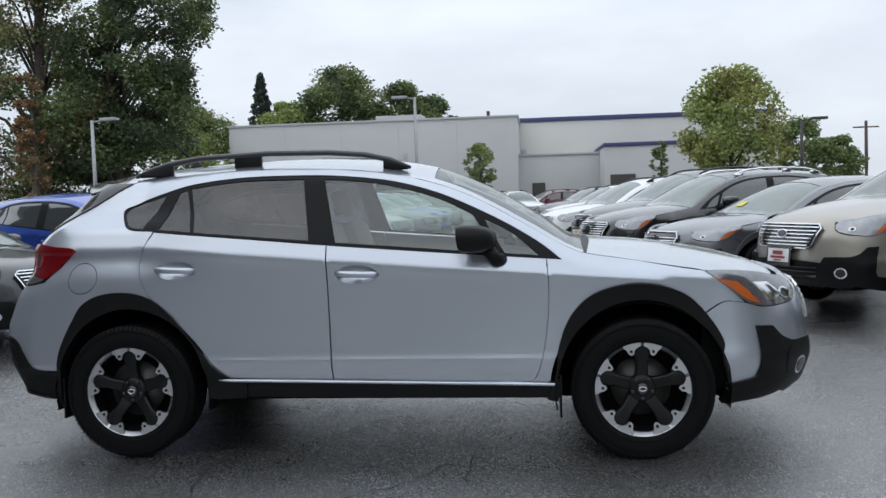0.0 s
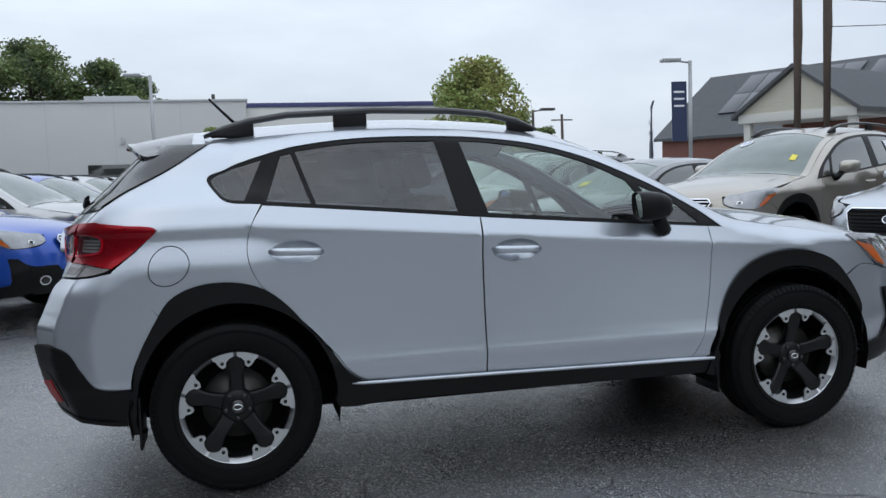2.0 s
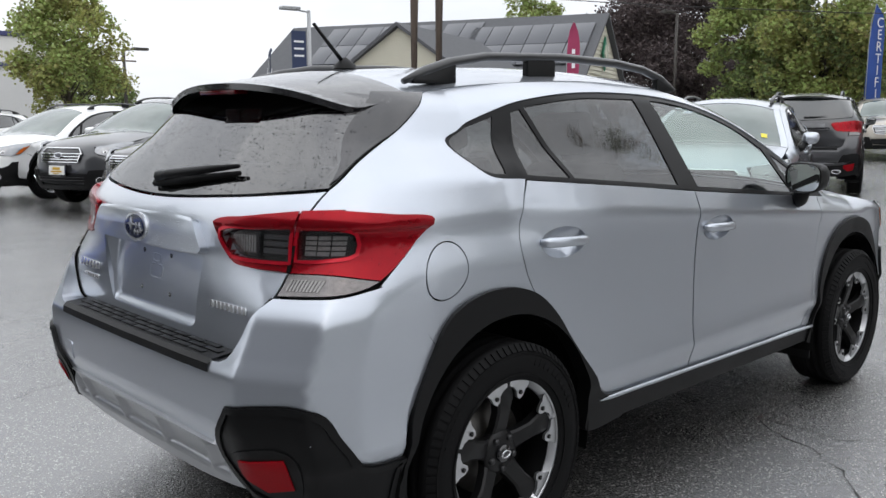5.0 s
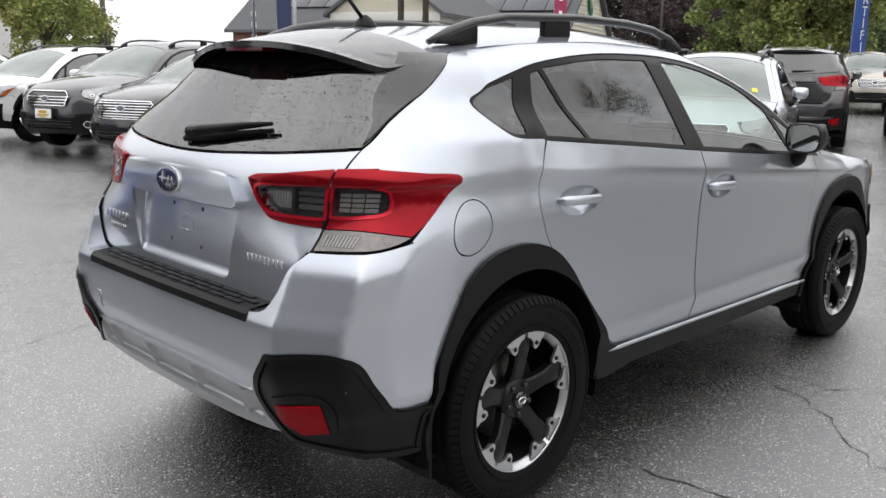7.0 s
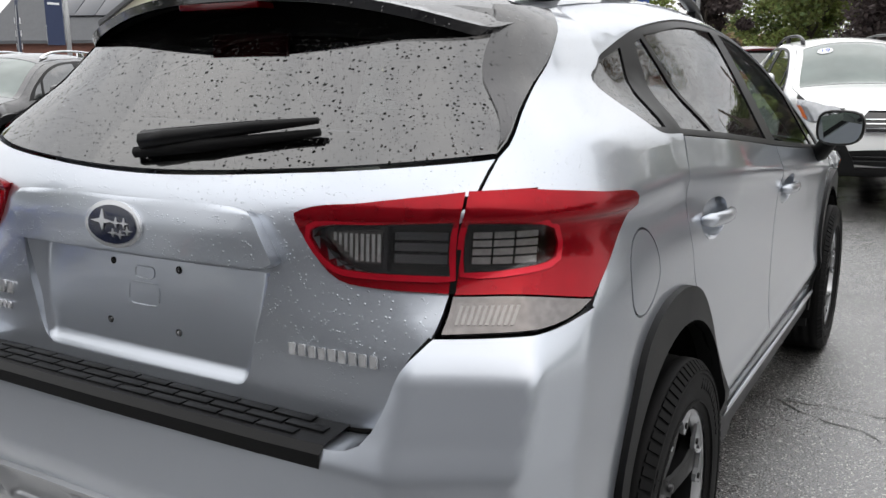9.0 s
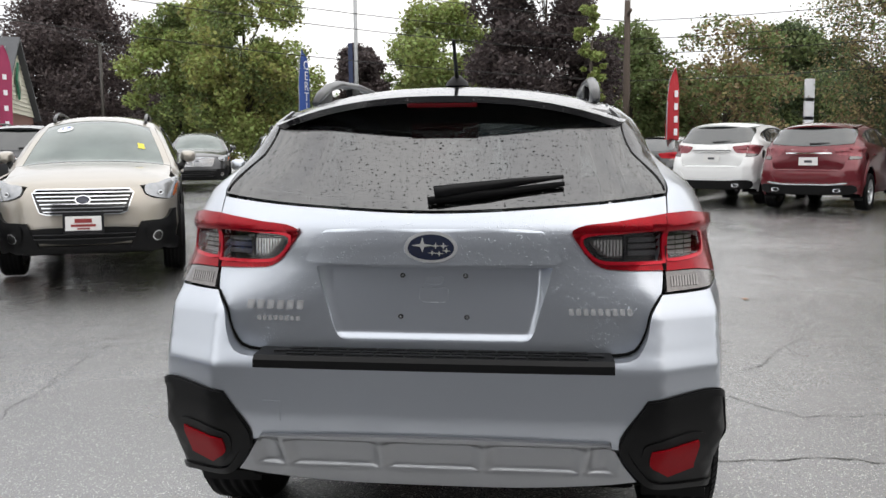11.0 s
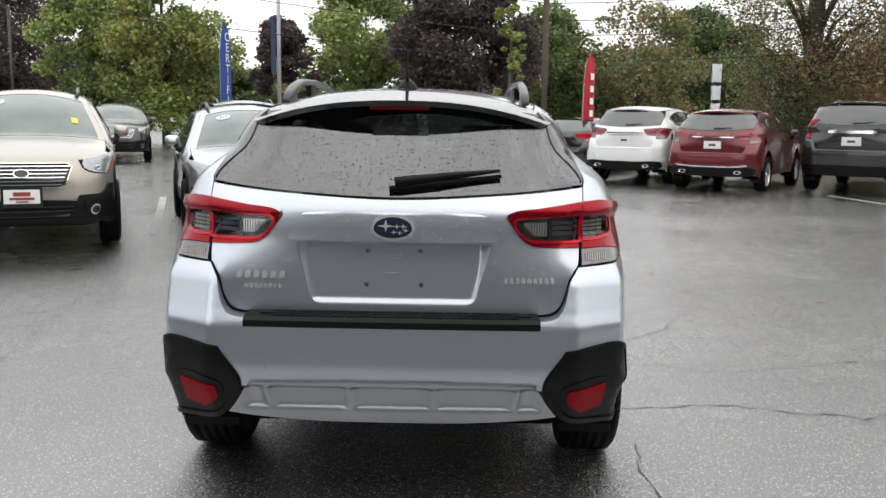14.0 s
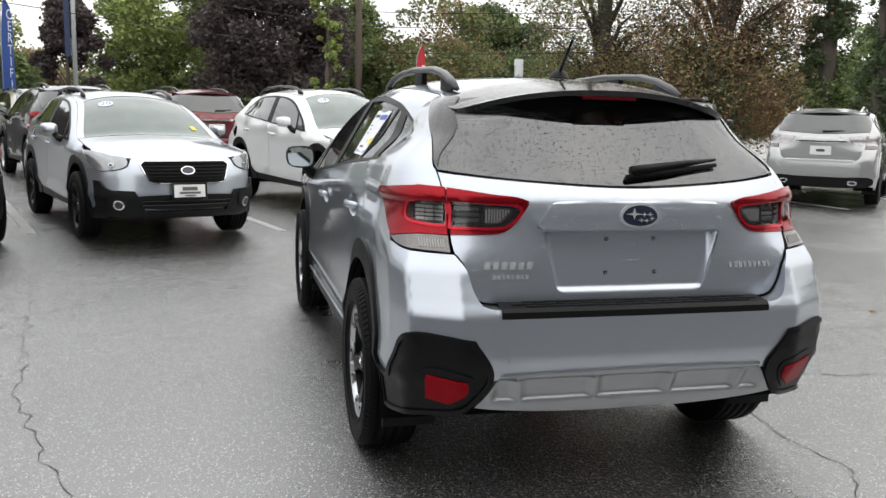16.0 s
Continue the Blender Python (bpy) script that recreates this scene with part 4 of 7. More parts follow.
        if handles:
            for cu, cz in ((-1.06, 0.988), (-0.09, 0.950)):
                cup = sheet("handle_cup", body, c, shape.surface("B", lambda a, b, cu=cu, cz=cz: 0.0 - 0.040 * np.clip(1 - ((a - cu) / 0.110) ** 2 - ((b - cz) / 0.050) ** 2, 0, 1) ** 0.8, s), ellipse(cu, cz, 0.110, 0.050), [], 0.016 if hero else 0.05, 0, mir, key=k("cup%g" % cu))
                own.add(cup)
                p, _ = shape.surface("B")(np.array([cu - 0.112, cu + 0.112]), np.array([cz + 0.008, cz]))
                sg = 1 if mir else -1
                bm = bmesh.new()
                tube(bm, [((p[0] * (1 - t) + p[1] * t)[0], sg * (abs((p[0] * (1 - t) + p[1] * t)[1]) + 0.003 + 0.022 * math.sin(math.pi * t) ** 0.45), (p[0] * (1 - t) + p[1] * t)[2]) for t in np.linspace(0, 1, 11)],
                     [0.007] + [0.0125] * 9 + [0.007], 10, 1.35)
                part("door_handle", bm, body, c)
        sg = 1 if mir else -1
        face = outline([(0.885, 1.075), (0.93, 1.055), (1.01, 1.062), (1.040, 1.085), (1.050, 1.14), (1.035, 1.176), (0.98, 1.188), (0.90, 1.182), (0.880, 1.15)], 0.025)
        mid = face.mean(0)
        skew = lambda x, y, z: (x - 0.25 * max(0, y - 0.92) + 0.10 * (1.11 - z), sg * y, z)  # noqa: E731
        bm = bmesh.new()
        rings = [[bm.verts.new(skew(x, *(mid + (p - mid) * f))) for p in face] for x, f in ((0.478, 0.90), (0.470, 0.95), (0.474, 1.0), (0.52, 1.01), (0.57, 0.93), (0.61, 0.74), (0.632, 0.45))]
        for a, b2 in zip(rings, rings[1:]):
            for n in range(len(face)):
                bm.faces.new((a[n], a[(n + 1) % len(face)], b2[(n + 1) % len(face)], b2[n]))
        bm.faces.new(rings[-1])
        bmesh.ops.recalc_face_normals(bm, faces=bm.faces)
        mi = part("wing_mirror", bm, PLASTIC if hero else body, c, angle=50)
        bm = bmesh.new()
        bm.faces.new([bm.verts.new(skew(0.4785, *(mid + (p - mid) * 0.91))) for p in face])
        if sum(f.normal.x for f in bm.faces) > 0:
            bmesh.ops.reverse_faces(bm, faces=bm.faces)
        part("mirror_glass", bm, mat("mirror", (0.62, 0.65, 0.65), 0.03, 1.0), mi)
        bm = bmesh.new()
        tube(bm, [(0.64, sg * 0.845, 1.005), (0.62, sg * 0.885, 1.018), (0.58, sg * 0.92, 1.07)], [0.042, 0.036, 0.032], 10)
        part("mirror_stalk", bm, PLASTIC, mi)
        for cx in (-1.3325, 1.3325):
            bm = bmesh.new()
            ring = []
            for a in np.linspace(radians(-14), radians(194), 16):
                ring.append([bm.verts.new((cx + r * math.cos(a), sg * y, 0.352 + r * math.sin(a))) for r, y in ((0.02, 0.52), (0.440, 0.52), (0.440, 0.845), (0.432, 0.862))])
            for p, q in zip(ring, ring[1:]):
                for i in range(3):
                    bm.faces.new((p[i], p[i + 1], q[i + 1], q[i]))
            part("wheel_liner", bm, UNDER, c)
        if rails:
            bm = bmesh.new()
            yr = lambda x: sg * float(np.interp(x, [-1.4, -0.6, 0.2], [0.50, 0.505, 0.50]))  # noqa: E731
            prof = [(-1.42, 1.495), (-1.33, 1.530), (-1.22, 1.562), (-1.05, 1.588), (-0.65, 1.603), (-0.3, 1.596), (-0.1, 1.578), (0.04, 1.545), (0.15, 1.500)]
            tube(bm, [(x, yr(x), z) for x, z in prof], [0.012] + [0.02] * 7 + [0.012], 10, 0.8)
            rail = part("roof_rail", bm, RAIL if clad else CHROME, c)
            for x0, x1, z1 in ((-1.39, -1.20, 1.575), (-0.84, -0.685, 1.60), (0.00, 0.135, 1.56)):
                bm = bmesh.new()
                box(bm, x0, x1, min(yr(0) - 0.014, yr(0) + 0.014), max(yr(0) - 0.014, yr(0) + 0.014), 1.49, z1 - 0.012, 0.006)
                for v in bm.verts:
                    if v.co.z > 1.53:
                        v.co.z = min(v.co.z, float(np.interp(v.co.x, [p[0] for p in prof], [p[1] for p in prof])))
                part("rail_foot", bm, PLASTIC if clad else CHROME, rail)
    if hero:
        own.add(sheet("fuel_flap", body, c, B(), shrink(FUEL, 0.0042), [], step, 0.012))
    # roof, screens, bonnet
    own.add(sheet("roof", top, c, T(), ol([(-1.475, -0.62, 1), (0.29, -0.62, 1), (0.26, 0, 1), (0.29, 0.62, 1), (-1.475, 0.62, 1), (-1.475, 0, 1)]), [], step, 0.02, key=k("roof")))
    o = sheet("windscreen", shield or GLASS_CLEAR, c, T(-0.004), ol([(0.265, 0, 1), (0.29, -0.55, 1), (1.06, -0.565, 1), (1.075, 0, 1), (1.06, 0.565, 1), (0.29, 0.55, 1)]), [], step, 0, key=k("shield"))
    o.visible_shadow = not hero
    own.add(o)
    for sg in (-1, 1):
        own.add(sheet("a_pillar", body, c, T(), ol([(0.24, sg * 0.55, 1), (1.06, sg * 0.565, 1), (1.06, sg * 0.62, 1), (0.24, sg * 0.62, 1)]), [], step, 0.01, key=k("apil%d" % sg)))
    own.add(sheet("cowl", PLASTIC, c, T(-0.012), ol([(1.03, -0.60, 1), (1.13, -0.60, 1), (1.14, 0, 1), (1.13, 0.60, 1), (1.03, 0.60, 1)]), [], step, 0.01, key=k("cowl")))
    own.add(sheet("bonnet", top, c, T(), ol([(1.075, -0.615, 1), (1.6, -0.618), (1.98, -0.60), (2.11, -0.45), (2.145, 0), (2.11, 0.45), (1.98, 0.60), (1.6, 0.618), (1.075, 0.615, 1), (1.11, 0.3), (1.12, 0), (1.11, -0.3)]), [], step, 0.02, key=k("bonnet")))
    # nose
    own.add(sheet("front_bumper", body, c, B(), ol(FRONT), [], step, 0.02, key=k("front")))
    fm = HERO.front_mid
    if front in ("wide", "mesh"):
        gr = [(fm - 0.42, 0.800), (fm - 0.36, 0.645), (fm - 0.30, 0.625), (fm + 0.30, 0.625), (fm + 0.36, 0.645), (fm + 0.42, 0.800), (fm + 0.38, 0.835), (fm - 0.38, 0.835)]
    else:
        gr = [(fm - 0.36, 0.790), (fm - 0.33, 0.66), (fm + 0.33, 0.66), (fm + 0.36, 0.790), (fm + 0.30, 0.845), (fm - 0.30, 0.845)]
    grille = sheet("grille", PLASTIC if front == "mesh" else GLOSSBLACK, c, B(0.008 + up), ol([(*p, 1) for p in gr]), [], step, 0.01, key=k("grille" + front))
    own.add(grille)
    big = ol([(*p, 1) for p in gr])
    own.add(sheet("grille_frame", CHROME, grille, B(0.014 + 1.5 * up), big, [shrink(big, 0.009)], step, 0.012, key=k("grillef" + front)))
    for z in ((0.655, 0.685, 0.715, 0.745, 0.775, 0.805) if front in ("wide", "mesh") else (0.700, 0.735, 0.77)):
        hw = 0.335 + 0.06 * (z - 0.68) / 0.12
        own.add(sheet("grille_bar", UNDER if front == "mesh" else CHROME, grille, B(0.016 + 1.5 * up), outline([(fm - hw, z - 0.004, 1), (fm + hw, z - 0.004, 1), (fm + hw, z + 0.004, 1), (fm - hw, z + 0.004, 1)], 0.05), [], step, 0.008, key=k("gbar%s%g" % (front, z))))
    own.add(sheet("front_emblem", CHROME, grille, B(0.024 + 1.6 * up), ellipse(fm, 0.745, 0.066, 0.036), [], step, 0.01, key=k("femb")))
    own.add(sheet("front_emblem_field", EMBLEM, grille, B(0.0265 + 1.7 * up), ellipse(fm, 0.745, 0.056, 0.028), [], step, 0.001, key=k("femb2")))
    own.add(sheet("lower_intake", PLASTIC, c, B(0.008 + up), ol([(fm - 0.50, 0.50), (fm - 0.46, 0.40), (fm + 0.46, 0.40), (fm + 0.50, 0.50)]), [], step, 0.01, key=k("intake")))
    for z in (0.43, 0.465):
        own.add(sheet("intake_bar", GLOSSBLACK, c, B(0.016 + 1.4 * up), outline([(fm - 0.42, z - 0.004, 1), (fm + 0.42, z - 0.004, 1), (fm + 0.42, z + 0.004, 1), (fm - 0.42, z + 0.004, 1)], 0.05), [], step, 0.006, key=k("ibar%g" % z)))
    own.add(sheet("chin", PLASTIC, c, B(0.010 + up), ol([F(0.0, 0.30), F(0.45, 0.30), S(2.05, 0.295), S(2.02, 0.345), F(0.45, 0.36), F(0, 0.36), F(-0.45, 0.36), (2 * fm - S(2.02, 0.345)[0], 0.345), (2 * fm - S(2.05, 0.295)[0], 0.295), F(-0.45, 0.30)]), [], step, 0.03, key=k("chin")))
    if plate:
        pl = sheet("front_plate", PLATEWHITE, c, B(0.030 + 2 * up), np.array([(fm - 0.155, 0.475), (fm + 0.155, 0.475), (fm + 0.155, 0.625), (fm - 0.155, 0.625)]), [], step, 0.02, key=k("plate"), label="white dealer plate with plain dark bars")
        own.add(pl)
        own.add(sheet("plate_frame", GLOSSBLACK, pl, B(0.032 + 2 * up), np.array([(fm - 0.165, 0.465), (fm + 0.165, 0.465), (fm + 0.165, 0.635), (fm - 0.165, 0.635)]), [np.array([(fm - 0.145, 0.495), (fm + 0.145, 0.495), (fm + 0.145, 0.615), (fm - 0.145, 0.615)])], step, 0.02, key=k("platef")))
        for z, hw, hh in ((0.575, 0.07, 0.018), (0.535, 0.10, 0.010), (0.51, 0.05, 0.006)):
            own.add(sheet("plate_bar", mat("plate_ink_%d" % int(plate[0] * 100), plate, 0.5), pl, B(0.0345 + 2 * up), np.array([(fm - hw, z - hh), (fm + hw, z - hh), (fm + hw, z + hh), (fm - hw, z + hh)]), [], step, 0, key=k("plateb%g" % z)))
    # tail
    rm = HERO.rear_mid
    for mir in (False, True):
        path = outline([R(0.40, 0.7375, 1), R(0.530, 0.7375), R(0.578, 0.7515), R(0.606, 0.7995), R(0.622, 0.8645), R(0.655, 0.9115, 1), R(0.40, 0.9115, 1)], 0.02)
        path = path[: int(np.argmax(path[:, 1])) + 1]
        pb, _ = B(0.0)(path[:, 0], path[:, 1])
        gu = np.array([HERO.ur(abs(p[1]) / s[1], z) for p, z in zip(pb, path[:, 1])])
        pg, _ = G(-0.008)(gu, path[:, 1])
        n = len(path)
        P2 = np.concatenate([pb, pb * 0.94 + pg * 0.06 - (0, 0, 0.0), pg]) * ((1, -1, 1) if mir else (1, 1, 1))
        bm = bmesh.new()
        vs = [bm.verts.new(p) for p in P2]
        for i in range(n - 1):
            for j in range(2):
                bm.faces.new((vs[j * n + i], vs[j * n + i + 1], vs[(j + 1) * n + i + 1], vs[(j + 1) * n + i]))
        bmesh.ops.recalc_face_normals(bm, faces=bm.faces)
        if sum(f.normal.z for f in bm.faces) < 0:
            bmesh.ops.reverse_faces(bm, faces=bm.faces)
        own.add(part("bumper_ledge", bm, body, c))
        if hero:
            bm = bmesh.new()
            first = [(float(G(0.003)(np.array([HERO.ur(y, 0.738)]), np.array([0.738]))[0][0][0]), -y, 0.742) for y in np.linspace(0.0, 0.38, 8)]
            line = first + [tuple(p + np.array((-0.010, 0.0, 0.004))) for p in pg]
            tube(bm, [(x, -y if mir else y, z) for x, y, z in line], 0.0042, 6)
            own.add(part("gate_seal", bm, UNDER, c))
    rec = [R(0.250, 0.772), R(0.285, 0.79), R(0.310, 0.87), R(0.343, 0.99, 1)]
    recess = outline([(rm, 0.770)] + rec + mirrored_u(rm, rec), 0.012 if hero else step * 0.4)
    own.add(sheet("tailgate", bead, c, G(), shrink(ol(GATE), 0.003), [recess, WELL_IN, WELL_IN * (-1, 1) + (2 * rm, 0)] if hero else [], step, 0.03, key=k("gate")))

    def sunk(a, b):
        y = np.abs(a - rm)
        hw = np.interp(b, [0.77, 0.79, 0.87, 0.99], [0.258, 0.288, 0.313, 0.346])
        return -PLATE_DEPTH(b) * smoothstep(0.0, 0.048, hw - y) * smoothstep(0.0, 0.030, b - 0.770)

    if hero:
        own.add(sheet("plate_recess", body, c, shape.surface("G", sunk, s), recess, [], 0.0065, 0))
    if rear != "none":
        o = sheet("rear_window", GLASS_REAR if hero else GLASS_FAR, c, G(0.002), ol(REARGLASS), [], step, 0.006, key=k("rglass"), label="dark rear window speckled with rain" if hero else "")
        o.visible_shadow = not hero
        own.add(o)
        tb = [R(0.0, 1.002), R(0.352, 1.002, 1), R(0.366, 1.012), R(0.322, 1.084), R(0.29, 1.098), R(0, 1.100)]
        own.add(sheet("gate_trim", bead, c, shape.surface("G", lambda a, b: 0.010 + 0.015 * smoothstep(1.100, 1.092, b) + 0.006 * np.clip((1.088 - b) / 0.086, 0, 1), s), outline(tb + mirrored_u(rm, tb[1:-1]), 0.016 if hero else step * 0.4), [], 0.013 if hero else step, 0.05, key=k("gtrim")))
    for mir in (False, True):
        lens = sheet("gate_light", tail or REDLENS, c, shape.surface("G", ridge, s), ol(TAIL_IN, 0.02), [WELL_IN] if hero else [], fine, 0.03, mir, "clear tail light lens" if tail else "red tail light lens", key=k("tailin"))
        own.add(lens)
        if hero:
            sheet("lamp_seam", UNDER, lens, G(0.006), np.array([R(0.659, 0.976), R(0.6685, 0.976), R(0.6685, 1.128), R(0.659, 1.128)]), [], 0.02, 0.004, mir)
            o = sheet("lamp_well", SMOKE, lens, G(-0.022), shrink(WELL_IN, -0.008), [], 0.02, 0, mir, "dark recessed lamp housing")
            sheet("prism_plate", CLEAR, o, G(-0.012), ol([R(0.546, 1.076, 1), R(0.452, 1.066), R(0.472, 1.034), R(0.494, 1.020), R(0.546, 1.018, 1)], 0.02), [], 0.02, 0.010, mir)
            for t in range(9):
                y = 0.462 + 0.0095 * t
                lo = 1.055 - 0.95 * (y - 0.462) if y < 0.494 else 1.022
                sheet("lens_rib", PRISM, o, G(-0.008), np.array([R(y, lo), R(y + 0.0055, lo), R(y + 0.0055, 1.068), R(y, 1.068)]), [], 0.03, 0.004, mir)
            sheet("lamp_divider", GLOSSBLACK, o, G(-0.006), np.array([R(0.549, 1.008), R(0.556, 1.008), R(0.556, 1.082), R(0.549, 1.082)]), [], 0.03, 0.016, mir)
            for t in range(3):
                z = 1.022 + 0.019 * t
                sheet("lens_rib", mat("grey_rib", (0.085, 0.088, 0.094), 0.15, 0.3, coat=0.6), o, G(-0.014), np.array([R(0.565, z), R(0.648, z), R(0.648, z + 0.013), R(0.565, z + 0.013)]), [], 0.03, 0.006, mir)
            sheet("light_guide", REDGLOW, lens, G(0.0105), shrink(WELL_IN, -0.011), [shrink(WELL_IN, -0.001)], 0.02, 0.006, mir, "bright red light guide")
            cover = sheet("lamp_cover", GLASS_LAMP, lens, G(0.007), WELL_IN, [], fine, 0, mir, "clear lamp cover")
            cover.visible_shadow = False
            o = sheet("lamp_well", SMOKE, tails[mir], B(-0.022), shrink(WELL_OUT, -0.008), [], 0.02, 0, mir, "dark recessed lamp housing")
            for t in range(4):
                for q in range(3):
                    z, y = 1.022 + 0.0135 * t, 0.682 + 0.029 * q
                    sheet("lens_rib", mat("led_cell", (0.30, 0.29, 0.29), 0.2, 0.5, coat=0.6, vary=0.4, scale=90), o, B(-0.010), np.array([R(y, z), R(y + 0.013, z), R(y + 0.026, z), R(y + 0.026, z + 0.010), R(y + 0.013, z + 0.010), R(y, z + 0.010)]), [], 0.03, 0.006, mir)
            sheet("light_guide", REDGLOW, tails[mir], B(0.0105), shrink(WELL_OUT, -0.011), [shrink(WELL_OUT, -0.001)], 0.02, 0.006, mir, "bright red light guide")
            cover = sheet("lamp_cover", GLASS_LAMP, tails[mir], B(0.007), WELL_OUT, [], fine, 0, mir, "clear lamp cover")
            cover.visible_shadow = False
            for t in range(10):
                y = 0.680 + 0.0085 * t
                sheet("lens_rib", RIB, tails[mir], B(0.008), np.array([R(y, 0.930), R(y + 0.005, 0.930), R(y + 0.005, 0.958), R(y, 0.958)]), [], 0.03, 0.0015, mir)
        if hero:
            own.add(sheet("pillar_lining", UNDER, c, B(-0.012), ol([(-1.50, 1.44, 1), (-1.70, 1.335), (-1.86, 1.25), (-1.95, 1.185), (-1.985, 1.12, 1), (-2.05, 1.12, 1), (-2.02, 1.21), (-1.94, 1.28), (-1.77, 1.37), (-1.60, 1.45, 1)]), [], 0.05, 0, mir))
            own.add(sheet("glass_side_trim", WETBLACK, c, G(0.006), ol([(-1.984, 1.200, 1), (-1.902, 1.262), (-1.737, 1.345), (-1.575, 1.431), (-1.515, 1.456, 1), R(0.53, 1.456, 1), R(0.57, 1.36), R(0.64, 1.262)]), [], 0.04, 0.012, mir))
    own.add(sheet("rear_bumper", body, c, B(), outline(BUMPER + mirrored_u(rm, BUMPER[1:-1]), step * 0.55), [], skin, 0.02, key=k("rbump")))
    own.add(sheet("skid_plate" if clad else "rear_valance", mat("skid_silver", (0.36, 0.37, 0.385), 0.34, 0.75, vary=0.05, scale=4, coat=0.3) if clad else body, c,
                  shape.surface("B", (lambda a, b: 0.012 - 0.022 * smoothstep(0.0, 0.012, b - 0.398) * smoothstep(0, 0.010, 0.494 - b) * smoothstep(0.0, 0.04, 0.50 - np.abs(a - rm)) * (1 - 0.9 * np.exp(-((np.abs(np.abs(a - rm) - np.where(np.abs(a - rm) > 0.28, 0.40, 0.135)) / 0.020) ** 2)))), s),
                  outline(SKID, step * 0.5), [], 0.012 if hero else step, 0.03, key=k("skid")))
    for mir in (False, True):
        if clad:
            own.add(sheet("rear_reflector", REFLECT, c, B(0.0150 + up), ol([R(0.622, 0.488, 1), R(0.752, 0.510, 1), R(0.745, 0.418, 1), R(0.668, 0.398, 1), R(0.618, 0.445)], 0.02), [], 0.03, 0.014, mir, "red reflector", key=k("refl")))
            own.add(sheet("reflector_frame", PLASTIC, c, B(0.0105 + 0.8 * up), ol([R(0.604, 0.505), R(0.765, 0.530), R(0.757, 0.400), R(0.66, 0.382), R(0.602, 0.450)], 0.02), [], 0.03, 0.012, mir, key=k("reflf")))
    bm = bmesh.new()
    n = 17
    rows = [[], []]
    for i in range(n):
        y = -0.515 + 1.03 * i / (n - 1)
        u = HERO.ur(-y, 0.742)
        pb, _ = shape.surface("B", 0.004)(np.array([u]), np.array([0.728]))
        pg, _ = shape.surface("G", -0.01)(np.array([HERO.ur(-y, 0.76)]), np.array([0.76]))
        rows[0].append((pb[0][0], pb[0][1], 0.712))
        rows[1].append((pg[0][0], pg[0][1], 0.748))
    for i in range(n):
        b, g = rows[0][i], rows[1][i]
        rows[0][i] = [bm.verts.new((b[0] - 0.003, b[1], b[2] - 0.006)), bm.verts.new((b[0] - 0.001, b[1], b[2] + 0.018)), bm.verts.new((b[0] + 0.012, b[1], b[2] + 0.030)), bm.verts.new((g[0], b[1] * 0.99, 0.749))]
    for i in range(n - 1):
        for j in range(3):
            bm.faces.new((rows[0][i][j], rows[0][i][j + 1], rows[0][i + 1][j + 1], rows[0][i + 1][j]))
    bmesh.ops.recalc_face_normals(bm, faces=bm.faces)
    pad = part("bumper_step", bm, PLASTIC if clad else body, c, "ribbed black plastic step pad" if clad else "")
    if hero:
        bm = bmesh.new()
        for j in range(3):
            for i in range(11):
                y = -0.47 + 0.087 * (i + 0.5 * (j % 2)) - 0.02
                if abs(y) > 0.475:
                    continue
                u = HERO.ur(-y, 0.742)
                bx = float(shape.surface("B", 0.0)(np.array([u]), np.array([0.728]))[0][0][0]) + 0.020 + 0.023 * j
                box(bm, bx, bx + 0.020, y - 0.041, y + 0.041, 0.7405 + 0.002 * j, 0.7465 + 0.0022 * j, 0.0015)
        tagged(part("pad_relief", bm, PLASTIC, pad), kind="stuff")
    if spoiler is not None:
        sp = sheet("spoiler", spoiler, c, T(0.004), ol([(-1.47, -0.62, 1), (-1.47, 0, 1), (-1.47, 0.62, 1), (-1.66, 0.621), (-1.765, 0.60), (-1.785, 0.42), (-1.79, 0), (-1.785, -0.42), (-1.765, -0.60), (-1.66, -0.621)]), [], step * 0.6, 0.020, key=k("spoil"))
        own.add(sp)
        own.add(sheet("spoiler_underside", PLASTIC, sp, T(-0.016), ol([(-1.47, -0.60, 1), (-1.47, 0.60, 1), (-1.66, 0.60), (-1.75, 0.58), (-1.77, 0), (-1.75, -0.58), (-1.66, -0.60)]), [], step, 0, key=k("spoilu")))
        bm = bmesh.new()
        p, _ = T(-0.018)(np.array([-1.760]), np.array([0.0]))
        box(bm, p[0][0] - 0.034, p[0][0] + 0.02, -0.11, 0.11, p[0][2] - 0.014, p[0][2] + 0.000, 0.004)
        own.add(part("high_brake_light", bm, REDDEEP, sp))
    if kit:
        at_back = lambda y, z, off: shape.surface("B", off, s)(np.array([HERO.ur(y, z)]), np.array([z]))[0][0]  # noqa: E731
        own.add(sheet("valance", PLASTIC, c, B(0.026), outline(sym([(R, 0, 0.31), (R, 0.45, 0.315), (R, 0.72, 0.335), (R, 0.80, 0.385), (R, 0.79, 0.47), (R, 0.60, 0.485), (R, 0.30, 0.47), (R, 0, 0.47)]), 0.06), [], step, 0.02, key=k("valance"), label="black lower bumper trim"))
